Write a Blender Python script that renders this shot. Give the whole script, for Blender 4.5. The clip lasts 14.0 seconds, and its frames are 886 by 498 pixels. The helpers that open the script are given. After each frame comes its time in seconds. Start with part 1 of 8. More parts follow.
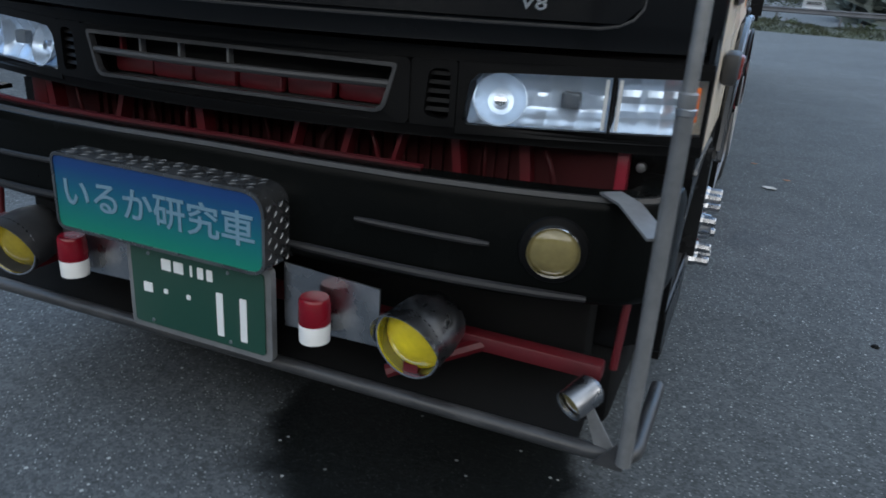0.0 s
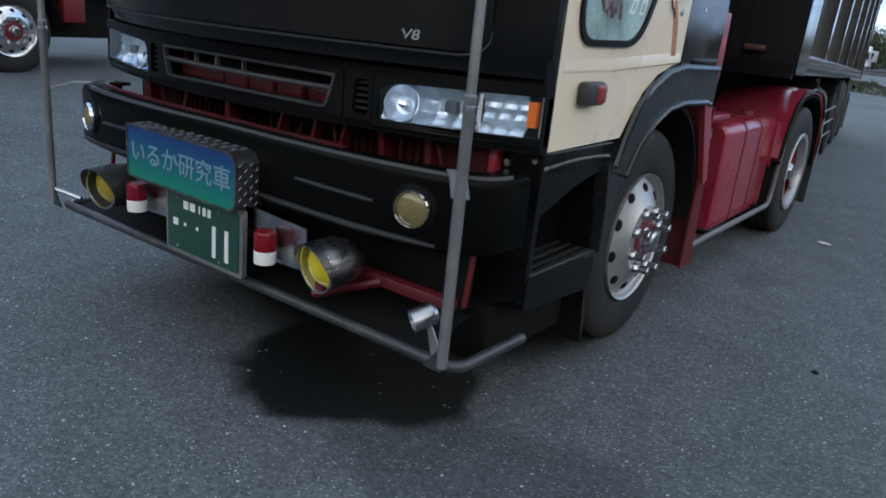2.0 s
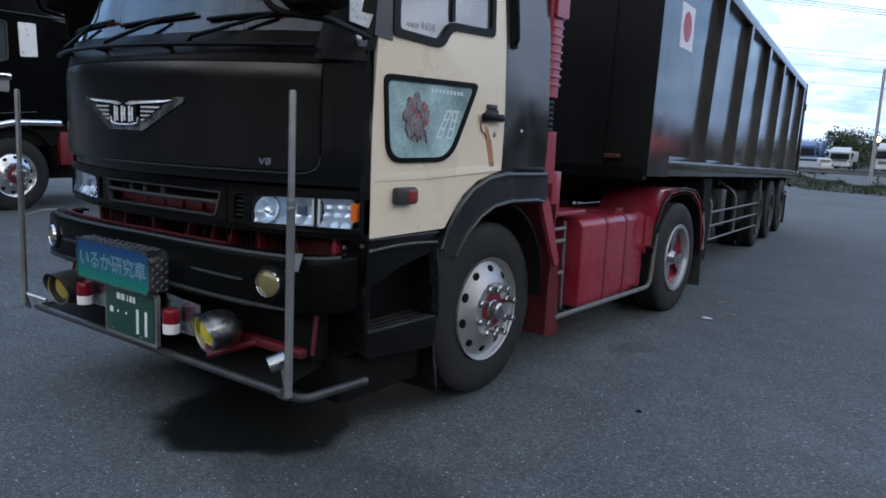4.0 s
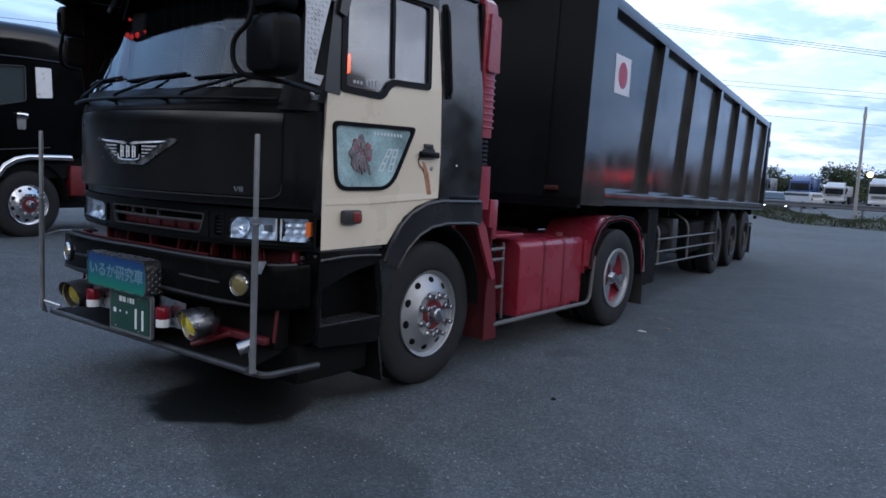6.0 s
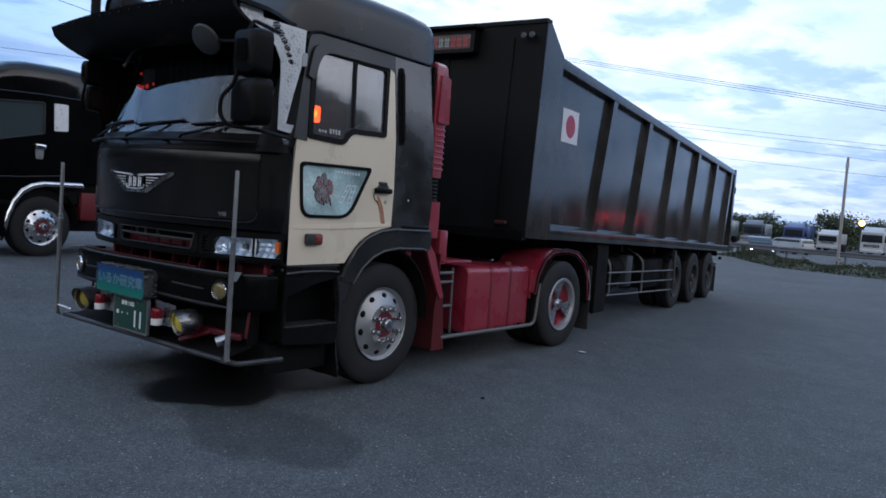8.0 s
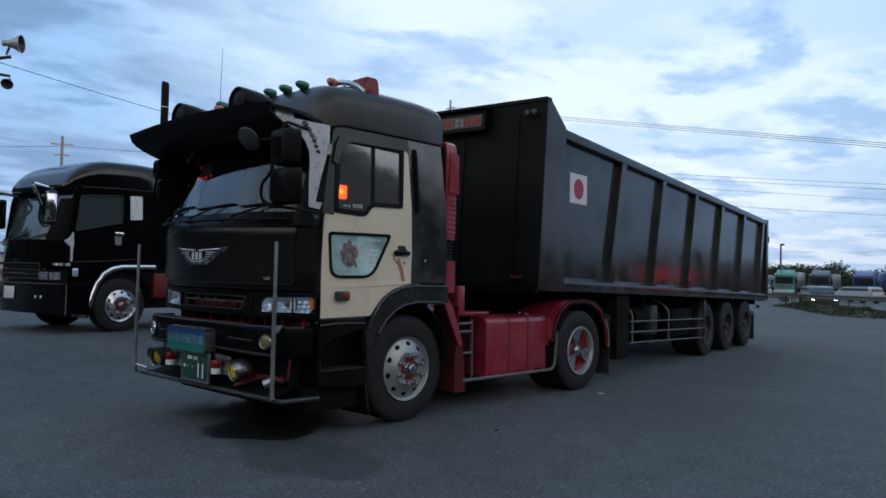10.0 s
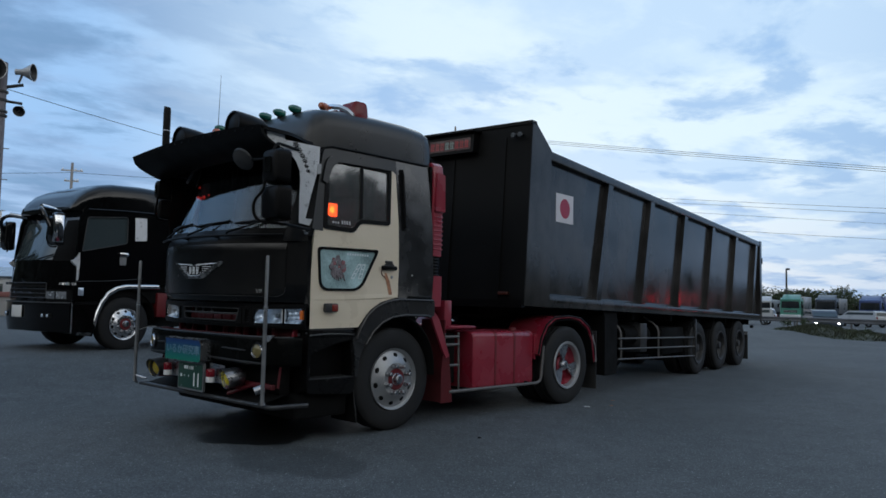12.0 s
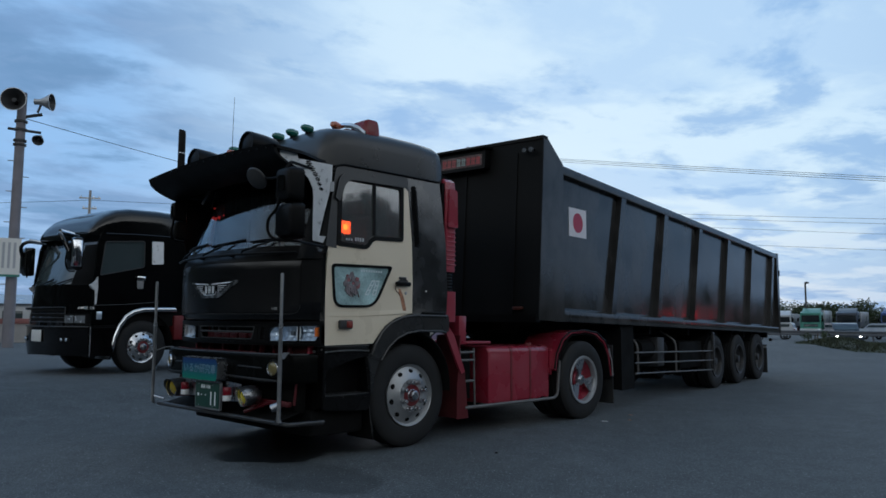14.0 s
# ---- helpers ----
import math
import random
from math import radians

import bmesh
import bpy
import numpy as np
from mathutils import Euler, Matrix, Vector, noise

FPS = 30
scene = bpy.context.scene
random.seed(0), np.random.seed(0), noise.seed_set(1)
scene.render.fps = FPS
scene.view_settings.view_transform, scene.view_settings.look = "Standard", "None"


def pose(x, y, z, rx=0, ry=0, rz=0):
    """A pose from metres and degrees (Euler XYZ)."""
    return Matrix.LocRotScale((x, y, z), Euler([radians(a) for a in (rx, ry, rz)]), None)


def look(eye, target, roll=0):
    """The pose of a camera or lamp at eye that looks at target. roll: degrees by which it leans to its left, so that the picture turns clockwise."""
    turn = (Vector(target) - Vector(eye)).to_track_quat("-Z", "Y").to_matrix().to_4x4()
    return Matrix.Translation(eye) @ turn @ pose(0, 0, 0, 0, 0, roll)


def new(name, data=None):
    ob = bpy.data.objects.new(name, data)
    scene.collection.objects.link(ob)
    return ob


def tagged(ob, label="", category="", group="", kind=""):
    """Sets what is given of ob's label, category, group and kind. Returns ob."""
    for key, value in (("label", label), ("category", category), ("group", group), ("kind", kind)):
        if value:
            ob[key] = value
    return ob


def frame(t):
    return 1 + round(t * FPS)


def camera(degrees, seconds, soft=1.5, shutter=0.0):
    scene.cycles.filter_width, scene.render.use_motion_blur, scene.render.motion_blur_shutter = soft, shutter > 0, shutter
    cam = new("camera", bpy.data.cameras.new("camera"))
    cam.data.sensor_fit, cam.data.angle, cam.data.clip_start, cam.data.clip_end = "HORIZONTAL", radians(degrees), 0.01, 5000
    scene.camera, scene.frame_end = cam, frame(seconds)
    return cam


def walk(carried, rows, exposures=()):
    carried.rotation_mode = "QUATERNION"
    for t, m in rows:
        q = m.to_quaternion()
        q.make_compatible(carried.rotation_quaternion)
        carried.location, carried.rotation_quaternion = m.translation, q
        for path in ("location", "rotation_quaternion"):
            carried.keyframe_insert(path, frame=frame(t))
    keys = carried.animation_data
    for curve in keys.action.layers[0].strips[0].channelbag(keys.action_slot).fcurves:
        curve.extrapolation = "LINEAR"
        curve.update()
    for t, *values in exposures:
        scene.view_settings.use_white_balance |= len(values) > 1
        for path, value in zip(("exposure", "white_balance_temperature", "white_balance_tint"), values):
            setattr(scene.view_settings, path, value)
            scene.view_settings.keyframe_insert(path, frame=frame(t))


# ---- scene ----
cam = camera(62.1, 14.0, soft=1.6, shutter=0.5)
PATH = [
    (0, (1.345, -1.612, 1.476), (0.646, 0.123, 0.77), 3.8),
    (0.5, (1.635, -1.663, 1.485), (0.81, 0.02, 0.789), 4.5),
    (1, (1.94, -1.708, 1.485), (0.989, -0.086, 0.802), 5.2),
    (1.5, (2.186, -1.807, 1.485), (1.152, -0.229, 0.822), 5.7),
    (2, (2.452, -1.864, 1.504), (1.348, -0.312, 0.892), 5.9),
    (2.5, (2.775, -1.906, 1.527), (1.595, -0.38, 0.998), 5.9),
    (3, (3.078, -2.005, 1.547), (1.885, -0.456, 1.127), 3.8),
    (3.5, (3.366, -2.095, 1.571), (2.186, -0.518, 1.223), 2.7),
    (6, (4.491, -2.671, 1.591), (3.29, -1.086, 1.379), 2.8),
    (6.5, (4.759, -2.827, 1.601), (3.579, -1.225, 1.398), 3.3),
    (7, (5.04, -2.93, 1.596), (3.861, -1.322, 1.436), 3.4),
    (7.5, (5.279, -3.061, 1.591), (4.083, -1.465, 1.45), 4.2),
    (8, (5.476, -3.238, 1.588), (4.262, -1.653, 1.477), 4.3),
    (8.5, (5.719, -3.414, 1.587), (4.466, -1.856, 1.536), 3.7),
    (11, (6.802, -3.812, 1.422), (5.434, -2.357, 1.53), 0.8),
    (11.5, (6.863, -3.832, 1.402), (5.503, -2.37, 1.526), 1.2),
    (12, (6.887, -3.837, 1.376), (5.525, -2.378, 1.514), 1.3),
    (12.5, (6.901, -3.824, 1.345), (5.534, -2.373, 1.505), 0.4),
    (13, (6.918, -3.829, 1.326), (5.543, -2.387, 1.504), -0.3),
    (13.5, (6.918, -3.845, 1.322), (5.536, -2.412, 1.511), -0.2),
    (14, (6.914, -3.84, 1.319), (5.526, -2.413, 1.512), 0.3),
]
walk(cam, [(t, look(eye, target, roll)) for t, eye, target, roll in PATH], exposures=[(0.0,1.07,6450,9),(1.5,1.04,6450,9),(3.5,0.87,6350,11),(6.0,0.6,6050,16),(8.5,0.26,6150,14),(11.0,-0.08,6350,8),(12.0,-0.08,6350,8),(14.0,-0.22,6050,6)])

# ---- world and light ----
world = bpy.data.worlds.new("dusk_sky")
scene.world = world
world.use_nodes = True
wn, wl = world.node_tree.nodes, world.node_tree.links
wn.clear()


def wnode(kind, **sets):
    n = wn.new(kind)
    for key, value in sets.items():
        if key in n.inputs:
            n.inputs[key].default_value = value
    return n


SUN_AZ, SUN_EL = 40.0, 4.0
w_out = wn.new("ShaderNodeOutputWorld")
w_bg = wn.new("ShaderNodeBackground")
w_bg.inputs["Strength"].default_value = 0.112
wl.new(w_bg.outputs[0], w_out.inputs[0])
w_sky = wn.new("ShaderNodeTexSky")
w_sky.sky_type = "NISHITA"
w_sky.sun_disc = False
w_sky.sun_elevation = radians(SUN_EL)
w_sky.sun_rotation = radians(-SUN_AZ)
w_sky.air_density, w_sky.dust_density, w_sky.ozone_density = 1.2, 1.5, 3.0
w_tc = wn.new("ShaderNodeTexCoord")
w_sep = wn.new("ShaderNodeSeparateXYZ")
wl.new(w_tc.outputs["Generated"], w_sep.inputs[0])


def wmath(op, a, b=None, clamp=False):
    n = wn.new("ShaderNodeMath")
    n.operation, n.use_clamp = op, clamp
    for i, v in enumerate((a, b)):
        if v is None:
            continue
        if isinstance(v, (int, float)):
            n.inputs[i].default_value = v
        else:
            wl.new(v, n.inputs[i])
    return n.outputs[0]


def wmix(fac, a, b):
    n = wn.new("ShaderNodeMix")
    n.data_type = "RGBA"
    for sock, v in ((n.inputs[0], fac), (n.inputs[6], a), (n.inputs[7], b)):
        if isinstance(v, tuple):
            sock.default_value = (*v, 1.0)
        elif isinstance(v, (int, float)):
            sock.default_value = v
        else:
            wl.new(v, sock)
    return n.outputs[2]


# clouds lie on a flat layer: the direction is projected on a plane overhead
w_z = wmath("MAXIMUM", wmath("ADD", w_sep.outputs[2], 0.10), 0.05)
w_u, w_v = wmath("DIVIDE", w_sep.outputs[0], w_z), wmath("DIVIDE", w_sep.outputs[1], w_z)
w_comb = wn.new("ShaderNodeCombineXYZ")
wl.new(w_u, w_comb.inputs[0]), wl.new(w_v, w_comb.inputs[1])


def wnoise(scale, detail, rough, distort, offset):
    m = wn.new("ShaderNodeMapping")
    m.inputs["Location"].default_value = offset
    m.inputs["Rotation"].default_value = (0, 0, radians(-48))
    m.inputs["Scale"].default_value = (1.0, 0.78, 1.0)
    wl.new(w_comb.outputs[0], m.inputs[0])
    n = wn.new("ShaderNodeTexNoise")
    n.inputs["Scale"].default_value, n.inputs["Detail"].default_value = scale, detail
    n.inputs["Roughness"].default_value, n.inputs["Distortion"].default_value = rough, distort
    wl.new(m.outputs[0], n.inputs[0])
    return n.outputs[0]


def wramp(value, lo, hi):
    n = wn.new("ShaderNodeMapRange")
    n.interpolation_type = "SMOOTHSTEP"
    n.inputs[1].default_value, n.inputs[2].default_value = lo, hi
    wl.new(value, n.inputs[0])
    return n.outputs[0]


# how near a direction lies to the afterglow
ga, ge = radians(32), radians(19)
w_dot = wn.new("ShaderNodeVectorMath")
w_dot.operation = "DOT_PRODUCT"
wl.new(w_tc.outputs["Generated"], w_dot.inputs[0])
w_dot.inputs[1].default_value = (-math.sin(ga) * math.cos(ge), math.cos(ga) * math.cos(ge), math.sin(ge))
w_glow = wramp(w_dot.outputs["Value"], 0.80, 0.985)
w_low = wramp(w_sep.outputs[2], 0.22, 0.02)
thick = wramp(wnoise(1.25, 7.0, 0.55, 0.2, (2.3, 7.1, 0)), 0.44, 0.57)
wisps = wramp(wnoise(4.2, 7.0, 0.60, 0.4, (5.0, 1.2, 0)), 0.48, 0.66)
clear = wmix(w_glow, (3.7, 6.0, 9.4), (7.9, 9.4, 10.6))
clear = wmix(wmath("MULTIPLY", w_low, 0.55), clear, wmix(w_glow, (4.6, 5.6, 7.6), (8.6, 8.7, 9.2)))
cloud = wmix(w_glow, (2.2, 3.6, 6.0), (5.6, 7.5, 9.9))
mixed = wmix(wmath("MULTIPLY", thick, 0.85), clear, cloud)
puffs = wramp(wnoise(1.9, 8.0, 0.58, 0.2, (11.0, 4.4, 0)), 0.49, 0.62)
mixed = wmix(wmath("MULTIPLY", puffs, 0.75), mixed, wmix(w_glow, (1.9, 3.4, 5.7), (3.1, 5.2, 8.5)))
mixed = wmix(wmath("MULTIPLY", wisps, 0.30), mixed, wmix(w_glow, (3.4, 4.8, 7.4), (8.0, 9.6, 10.6)))
# away from the afterglow the overcast is even and grey
w_away = wn.new("ShaderNodeVectorMath")
w_away.operation = "DOT_PRODUCT"
wl.new(w_tc.outputs["Generated"], w_away.inputs[0])
w_away.inputs[1].default_value = (math.sin(radians(48)), -math.cos(radians(48)), 0.0)
w_east = wramp(w_away.outputs["Value"], -0.45, 0.35)
east_low = wmix(thick, (16.6, 16.4, 16.1), (10.8, 10.8, 10.8))
east_high = wmix(thick, (5.4, 6.0, 6.8), (3.4, 3.9, 4.5))
mixed = wmix(w_east, mixed, wmix(wramp(w_sep.outputs[2], 0.30, 0.75), east_low, east_high))
w_down = wramp(w_sep.outputs[2], 0.0, -0.08)
mixed = wmix(w_down, mixed, (0.8, 0.9, 1.1))
w_add = wn.new("ShaderNodeMix")
w_add.data_type, w_add.blend_type = "RGBA", "MIX"
w_add.inputs[0].default_value = 0.9
wl.new(w_sky.outputs[0], w_add.inputs[6]), wl.new(mixed, w_add.inputs[7])
wl.new(w_add.outputs[2], w_bg.inputs["Color"])

sun = new("sun", bpy.data.lights.new("sun", "SUN"))
sun.data.energy, sun.data.angle, sun.data.color = 0.16, radians(35), (1.0, 0.93, 0.86)
sun.matrix_world = look((0, 0, 0), (math.sin(radians(SUN_AZ)), -math.cos(radians(SUN_AZ)), -math.tan(radians(24))))


# ---- materials ----
def material(name, color, rough=0.5, metal=0.0, vary=0.12, scale=3.0, bump=0.02, grain=60.0, coat=0.0, dust=0.0,
             dust_color=(0.16, 0.15, 0.14), rough_vary=0.12, spec=0.5, streak=1.0, dent=0.0):
    """Paint, metal, rubber or plastic: broad stains, fine grain, a film of dust and a slight relief."""
    m = bpy.data.materials.new(name)
    m.use_nodes = True
    nt = m.node_tree
    p = nt.nodes["Principled BSDF"]
    tc = nt.nodes.new("ShaderNodeTexCoord")
    mp = nt.nodes.new("ShaderNodeMapping")
    mp.inputs["Scale"].default_value = (1, 1, streak)
    nt.links.new(tc.outputs["Object"], mp.inputs[0])
    big, fine = nt.nodes.new("ShaderNodeTexNoise"), nt.nodes.new("ShaderNodeTexNoise")
    for n, s, d in ((big, scale, 5.0), (fine, grain, 3.0)):
        n.inputs["Scale"].default_value, n.inputs["Detail"].default_value = s, d
        nt.links.new(mp.outputs[0], n.inputs[0])
    both = nt.nodes.new("ShaderNodeMath")
    both.operation = "MULTIPLY_ADD"
    nt.links.new(fine.outputs[0], both.inputs[0])
    both.inputs[1].default_value = 0.35
    nt.links.new(big.outputs[0], both.inputs[2])
    rng = nt.nodes.new("ShaderNodeMapRange")
    rng.inputs[1].default_value, rng.inputs[2].default_value = 0.45, 0.95
    rng.inputs[3].default_value, rng.inputs[4].default_value = 1 - vary, 1 + vary
    nt.links.new(both.outputs[0], rng.inputs[0])
    mul = nt.nodes.new("ShaderNodeMix")
    mul.data_type, mul.blend_type = "RGBA", "MULTIPLY"
    mul.inputs[0].default_value = 1.0
    mul.inputs[6].default_value = (*color, 1)
    nt.links.new(rng.outputs[0], mul.inputs[7])
    out = mul.outputs[2]
    if dust:
        d = nt.nodes.new("ShaderNodeMapRange")
        d.inputs[1].default_value, d.inputs[2].default_value = 0.42, 0.78
        d.inputs[3].default_value, d.inputs[4].default_value = 0.0, dust
        nt.links.new(big.outputs[0], d.inputs[0])
        mx = nt.nodes.new("ShaderNodeMix")
        mx.data_type = "RGBA"
        nt.links.new(d.outputs[0], mx.inputs[0])
        nt.links.new(out, mx.inputs[6])
        mx.inputs[7].default_value = (*dust_color, 1)
        out = mx.outputs[2]
    nt.links.new(out, p.inputs["Base Color"])
    r2 = nt.nodes.new("ShaderNodeMapRange")
    r2.inputs[1].default_value, r2.inputs[2].default_value = 0.3, 0.75
    r2.inputs[3].default_value, r2.inputs[4].default_value = max(0.02, rough - rough_vary), min(1, rough + rough_vary)
    nt.links.new(big.outputs[0], r2.inputs[0])
    nt.links.new(r2.outputs[0], p.inputs["Roughness"])
    p.inputs["Metallic"].default_value = metal
    p.inputs["Specular IOR Level"].default_value = spec
    p.inputs["Coat Weight"].default_value = coat
    p.inputs["Coat Roughness"].default_value = 0.08
    if bump:
        b = nt.nodes.new("ShaderNodeBump")
        b.inputs["Strength"].default_value, b.inputs["Distance"].default_value = bump, 0.01
        nt.links.new(fine.outputs[0], b.inputs["Height"])
        nt.links.new(b.outputs[0], p.inputs["Normal"])
        if dent:
            sway = nt.nodes.new("ShaderNodeBump")
            sway.inputs["Strength"].default_value, sway.inputs["Distance"].default_value = 1.0, dent
            nt.links.new(big.outputs[0], sway.inputs["Height"])
            nt.links.new(sway.outputs[0], b.inputs["Normal"])
    return m


def glow(name, color, strength):
    m = bpy.data.materials.new(name)
    m.use_nodes = True
    p = m.node_tree.nodes["Principled BSDF"]
    p.inputs["Base Color"].default_value = (*color, 1)
    p.inputs["Emission Color"].default_value = (*color, 1)
    p.inputs["Emission Strength"].default_value = strength
    return m


def glass(name, color, rough=0.02, ior=1.45):
    """Clear or tinted pane."""
    m = bpy.data.materials.new(name)
    m.use_nodes = True
    p = m.node_tree.nodes["Principled BSDF"]
    p.inputs["Base Color"].default_value = (*color, 1)
    p.inputs["Roughness"].default_value, p.inputs["IOR"].default_value = rough, ior
    p.inputs["Transmission Weight"].default_value = 1.0
    return m


BLACK = material("black_gloss_paint", (0.003, 0.003, 0.0033), 0.10, dust=0.10, scale=1.6, rough_vary=0.05, bump=0.003, dust_color=(0.009, 0.009, 0.009), spec=0.5, dent=0.0025)
ROOF_BLACK = material("satin_black_roof_paint", (0.017, 0.0182, 0.0196), 0.33, dust=0.4, scale=1.8, rough_vary=0.08, bump=0.006, dust_color=(0.034, 0.036, 0.039), spec=0.55)
BLACK_SIDE = material("scuffed_black_side_paint", (0.020, 0.0205, 0.022), 0.15, dust=0.6, scale=2.4, rough_vary=0.12, bump=0.006, dust_color=(0.080, 0.083, 0.090), spec=0.9, dent=0.002)
BLACK_DULL = material("black_dull_paint", (0.0045, 0.0045, 0.0047), 0.42, dust=0.22, scale=2.2, bump=0.02, dust_color=(0.008, 0.008, 0.0075), spec=0.12)
BLACK_BUMPER = material("black_bumper_paint", (0.0035, 0.0040, 0.0038), 0.22, dust=0.22, scale=3.0, bump=0.01, dust_color=(0.005, 0.005, 0.005), spec=0.05)
BLACK_BOX = material("weathered_black_trailer_paint", (0.031, 0.0300, 0.0290), 0.15, spec=0.27, dust=0.75, scale=1.7, bump=0.03, grain=30, dust_color=(0.076, 0.072, 0.069), streak=0.8, rough_vary=0.08, vary=0.4, dent=0.004)
GREY_PLASTIC = material("dark_grey_plastic", (0.035, 0.036, 0.038), 0.5, dust=0.3, scale=4, bump=0.05, grain=300, dust_color=(0.075, 0.075, 0.075), spec=0.4)
# near-black: shade of underbody and gaps is in the colour; also black rubber
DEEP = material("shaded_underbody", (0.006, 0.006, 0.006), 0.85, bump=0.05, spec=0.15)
# red paint darkened by grime and by the cavity's shade, both in the colour
CAVITY_RED = material("grimy_shaded_red_bracket_paint", (0.098, 0.0055, 0.010), 0.5, dust=0.5, scale=9.0, bump=0.06, dust_color=(0.012, 0.006, 0.006))
RUBBER = material("tyre_rubber", (0.014, 0.014, 0.0143), 0.72, dust=0.3, scale=5, bump=0.06, grain=90, dust_color=(0.034, 0.033, 0.032), spec=0.35)
FLAP = material("mudflap_rubber", (0.018, 0.018, 0.018), 0.7, dust=0.4, scale=4, bump=0.04, dust_color=(0.06, 0.055, 0.05))
RED = material("wine_red_paint", (0.29, 0.020, 0.040), 0.32, coat=0.3, dust=0.28, scale=3.0, bump=0.012, dust_color=(0.20, 0.09, 0.10))
FLAP_RED = material("dusty_dark_red_rubber", (0.105, 0.015, 0.019), 0.8, dust=0.6, scale=4.0, bump=0.05, dust_color=(0.045, 0.022, 0.021), spec=0.2)
WALL_BLACK = material("grimy_black_sheet", (0.007, 0.007, 0.007), 0.6, dust=0.4, scale=2.0, bump=0.03, dust_color=(0.012, 0.012, 0.011), spec=0.12)
# chassis red: dirt and the shade between parts are both in the colour
RED_DEEP = material("dirty_shaded_red_chassis_paint", (0.15, 0.007, 0.011), 0.55, dust=0.45, scale=6.0, bump=0.06, dust_color=(0.05, 0.02, 0.02))
BEIGE = material("cream_door_paint", (0.799, 0.691, 0.529), 0.34, coat=0.3, vary=0.05, dust=0.12, scale=2.0, bump=0.008, dust_color=(0.52, 0.45, 0.35))
CHROME = material("chrome", (0.72, 0.73, 0.75), 0.10, 1.0, vary=0.08, scale=9, bump=0.004, rough_vary=0.06)
STEEL = material("brushed_steel", (0.42, 0.43, 0.45), 0.30, 1.0, vary=0.18, scale=12, bump=0.02, grain=160)
DARK_TUBE = material("dark_grey_painted_tube", (0.035, 0.036, 0.038), 0.4, 0.0, vary=0.25, scale=10, dust=0.3, bump=0.03, dust_color=(0.09, 0.09, 0.09))
RAIL_STEEL = material("tarnished_brown_grey_steel", (0.15, 0.143, 0.138), 0.5, 0.35, vary=0.3, scale=9, bump=0.03, dust=0.3, dust_color=(0.10, 0.085, 0.075))
BLACK_SATIN = material("satin_black_step_paint", (0.005, 0.005, 0.0052), 0.26, dust=0.25, scale=3.0, bump=0.010, dust_color=(0.009, 0.009, 0.009), spec=0.15)
BONNET = material("black_bonnet_paint", (0.003, 0.003, 0.0033), 0.24, dust=0.12, scale=2.0, rough_vary=0.06, bump=0.003, dust_color=(0.008, 0.008, 0.008), spec=0.36)
# darker copies of the red for the depth of the nose, shade included
CAVITY_DARK = material("shaded_dark_red_paint", (0.040, 0.0045, 0.006), 0.6, dust=0.5, scale=7.0, bump=0.06, dust_color=(0.010, 0.006, 0.006), spec=0.2)
CAVITY_MID = material("dirty_shaded_red_flange_paint", (0.085, 0.006, 0.010), 0.5, dust=0.6, scale=9.0, bump=0.06, dust_color=(0.014, 0.007, 0.007))
STEEL_DULL = material("dull_grey_steel_tube", (0.25, 0.255, 0.26), 0.42, 0.5, vary=0.2, scale=10, bump=0.03)
ARCH = material("semi_gloss_arch_plastic", (0.014, 0.0145, 0.015), 0.24, dust=0.4, scale=3, bump=0.01, grain=200, dust_color=(0.034, 0.034, 0.034), spec=0.5)
ALU = material("worn_aluminium_wheel", (0.40, 0.405, 0.41), 0.42, 0.6, vary=0.16, scale=7, dust=0.22, bump=0.02, dust_color=(0.2, 0.19, 0.18))
MIRROR_STEEL = material("polished_tread_plate", (0.66, 0.67, 0.68), 0.36, 0.30, vary=0.08, scale=14, bump=0.01)
DARK_TREAD = material("tarnished_tread_plate", (0.20, 0.205, 0.21), 0.28, 0.9, vary=0.25, scale=16, bump=0.02)
WHITE = material("white_plastic", (0.75, 0.75, 0.73), 0.4, vary=0.06, dust=0.15, scale=8, bump=0.01)
RED_LENS = material("red_lamp_plastic", (0.17, 0.004, 0.012), 0.22, coat=0.12, vary=0.1, scale=12, bump=0.0, spec=0.3)
AMBER = material("amber_lamp_plastic", (0.75, 0.16, 0.02), 0.15, coat=0.6, vary=0.08, scale=12, bump=0.0)
AMBER_DULL = material("dull_orange_lamp_plastic", (0.42, 0.11, 0.05), 0.25, coat=0.4, vary=0.08, scale=12, bump=0.0)
GREEN_LENS = material("green_lamp_plastic", (0.01, 0.13, 0.10), 0.12, coat=0.6, vary=0.1, scale=12, bump=0.0)
YELLOW = material("yellow_spot_lens", (0.70, 0.56, 0.012), 0.14, coat=0.8, vary=0.25, scale=9, bump=0.06, grain=70)
DIM_YELLOW = material("dim_yellow_spot_lens", (0.36, 0.28, 0.02), 0.16, coat=0.6, vary=0.3, scale=9, bump=0.06, grain=70)
OLIVE_LENS = material("aged_yellow_fog_lens", (0.19, 0.155, 0.058), 0.2, coat=0.5, vary=0.25, scale=14, bump=0.05, grain=90)
REFLECTOR = material("silvered_lamp_reflector", (0.72, 0.83, 0.96), 0.22, 0.65, vary=0.05, scale=8, bump=0.0, grain=20, rough_vary=0.04)
LAMP_GREY = material("grey_lamp_inner_metal", (0.12, 0.135, 0.15), 0.35, 0.5, vary=0.2, scale=20, bump=0.0)
CLEAR = glass("clear_lamp_lens", (0.92, 0.95, 0.98), 0.03)
WINDSCREEN = glass("windscreen_glass", (0.50, 0.60, 0.64), 0.0, 1.5)
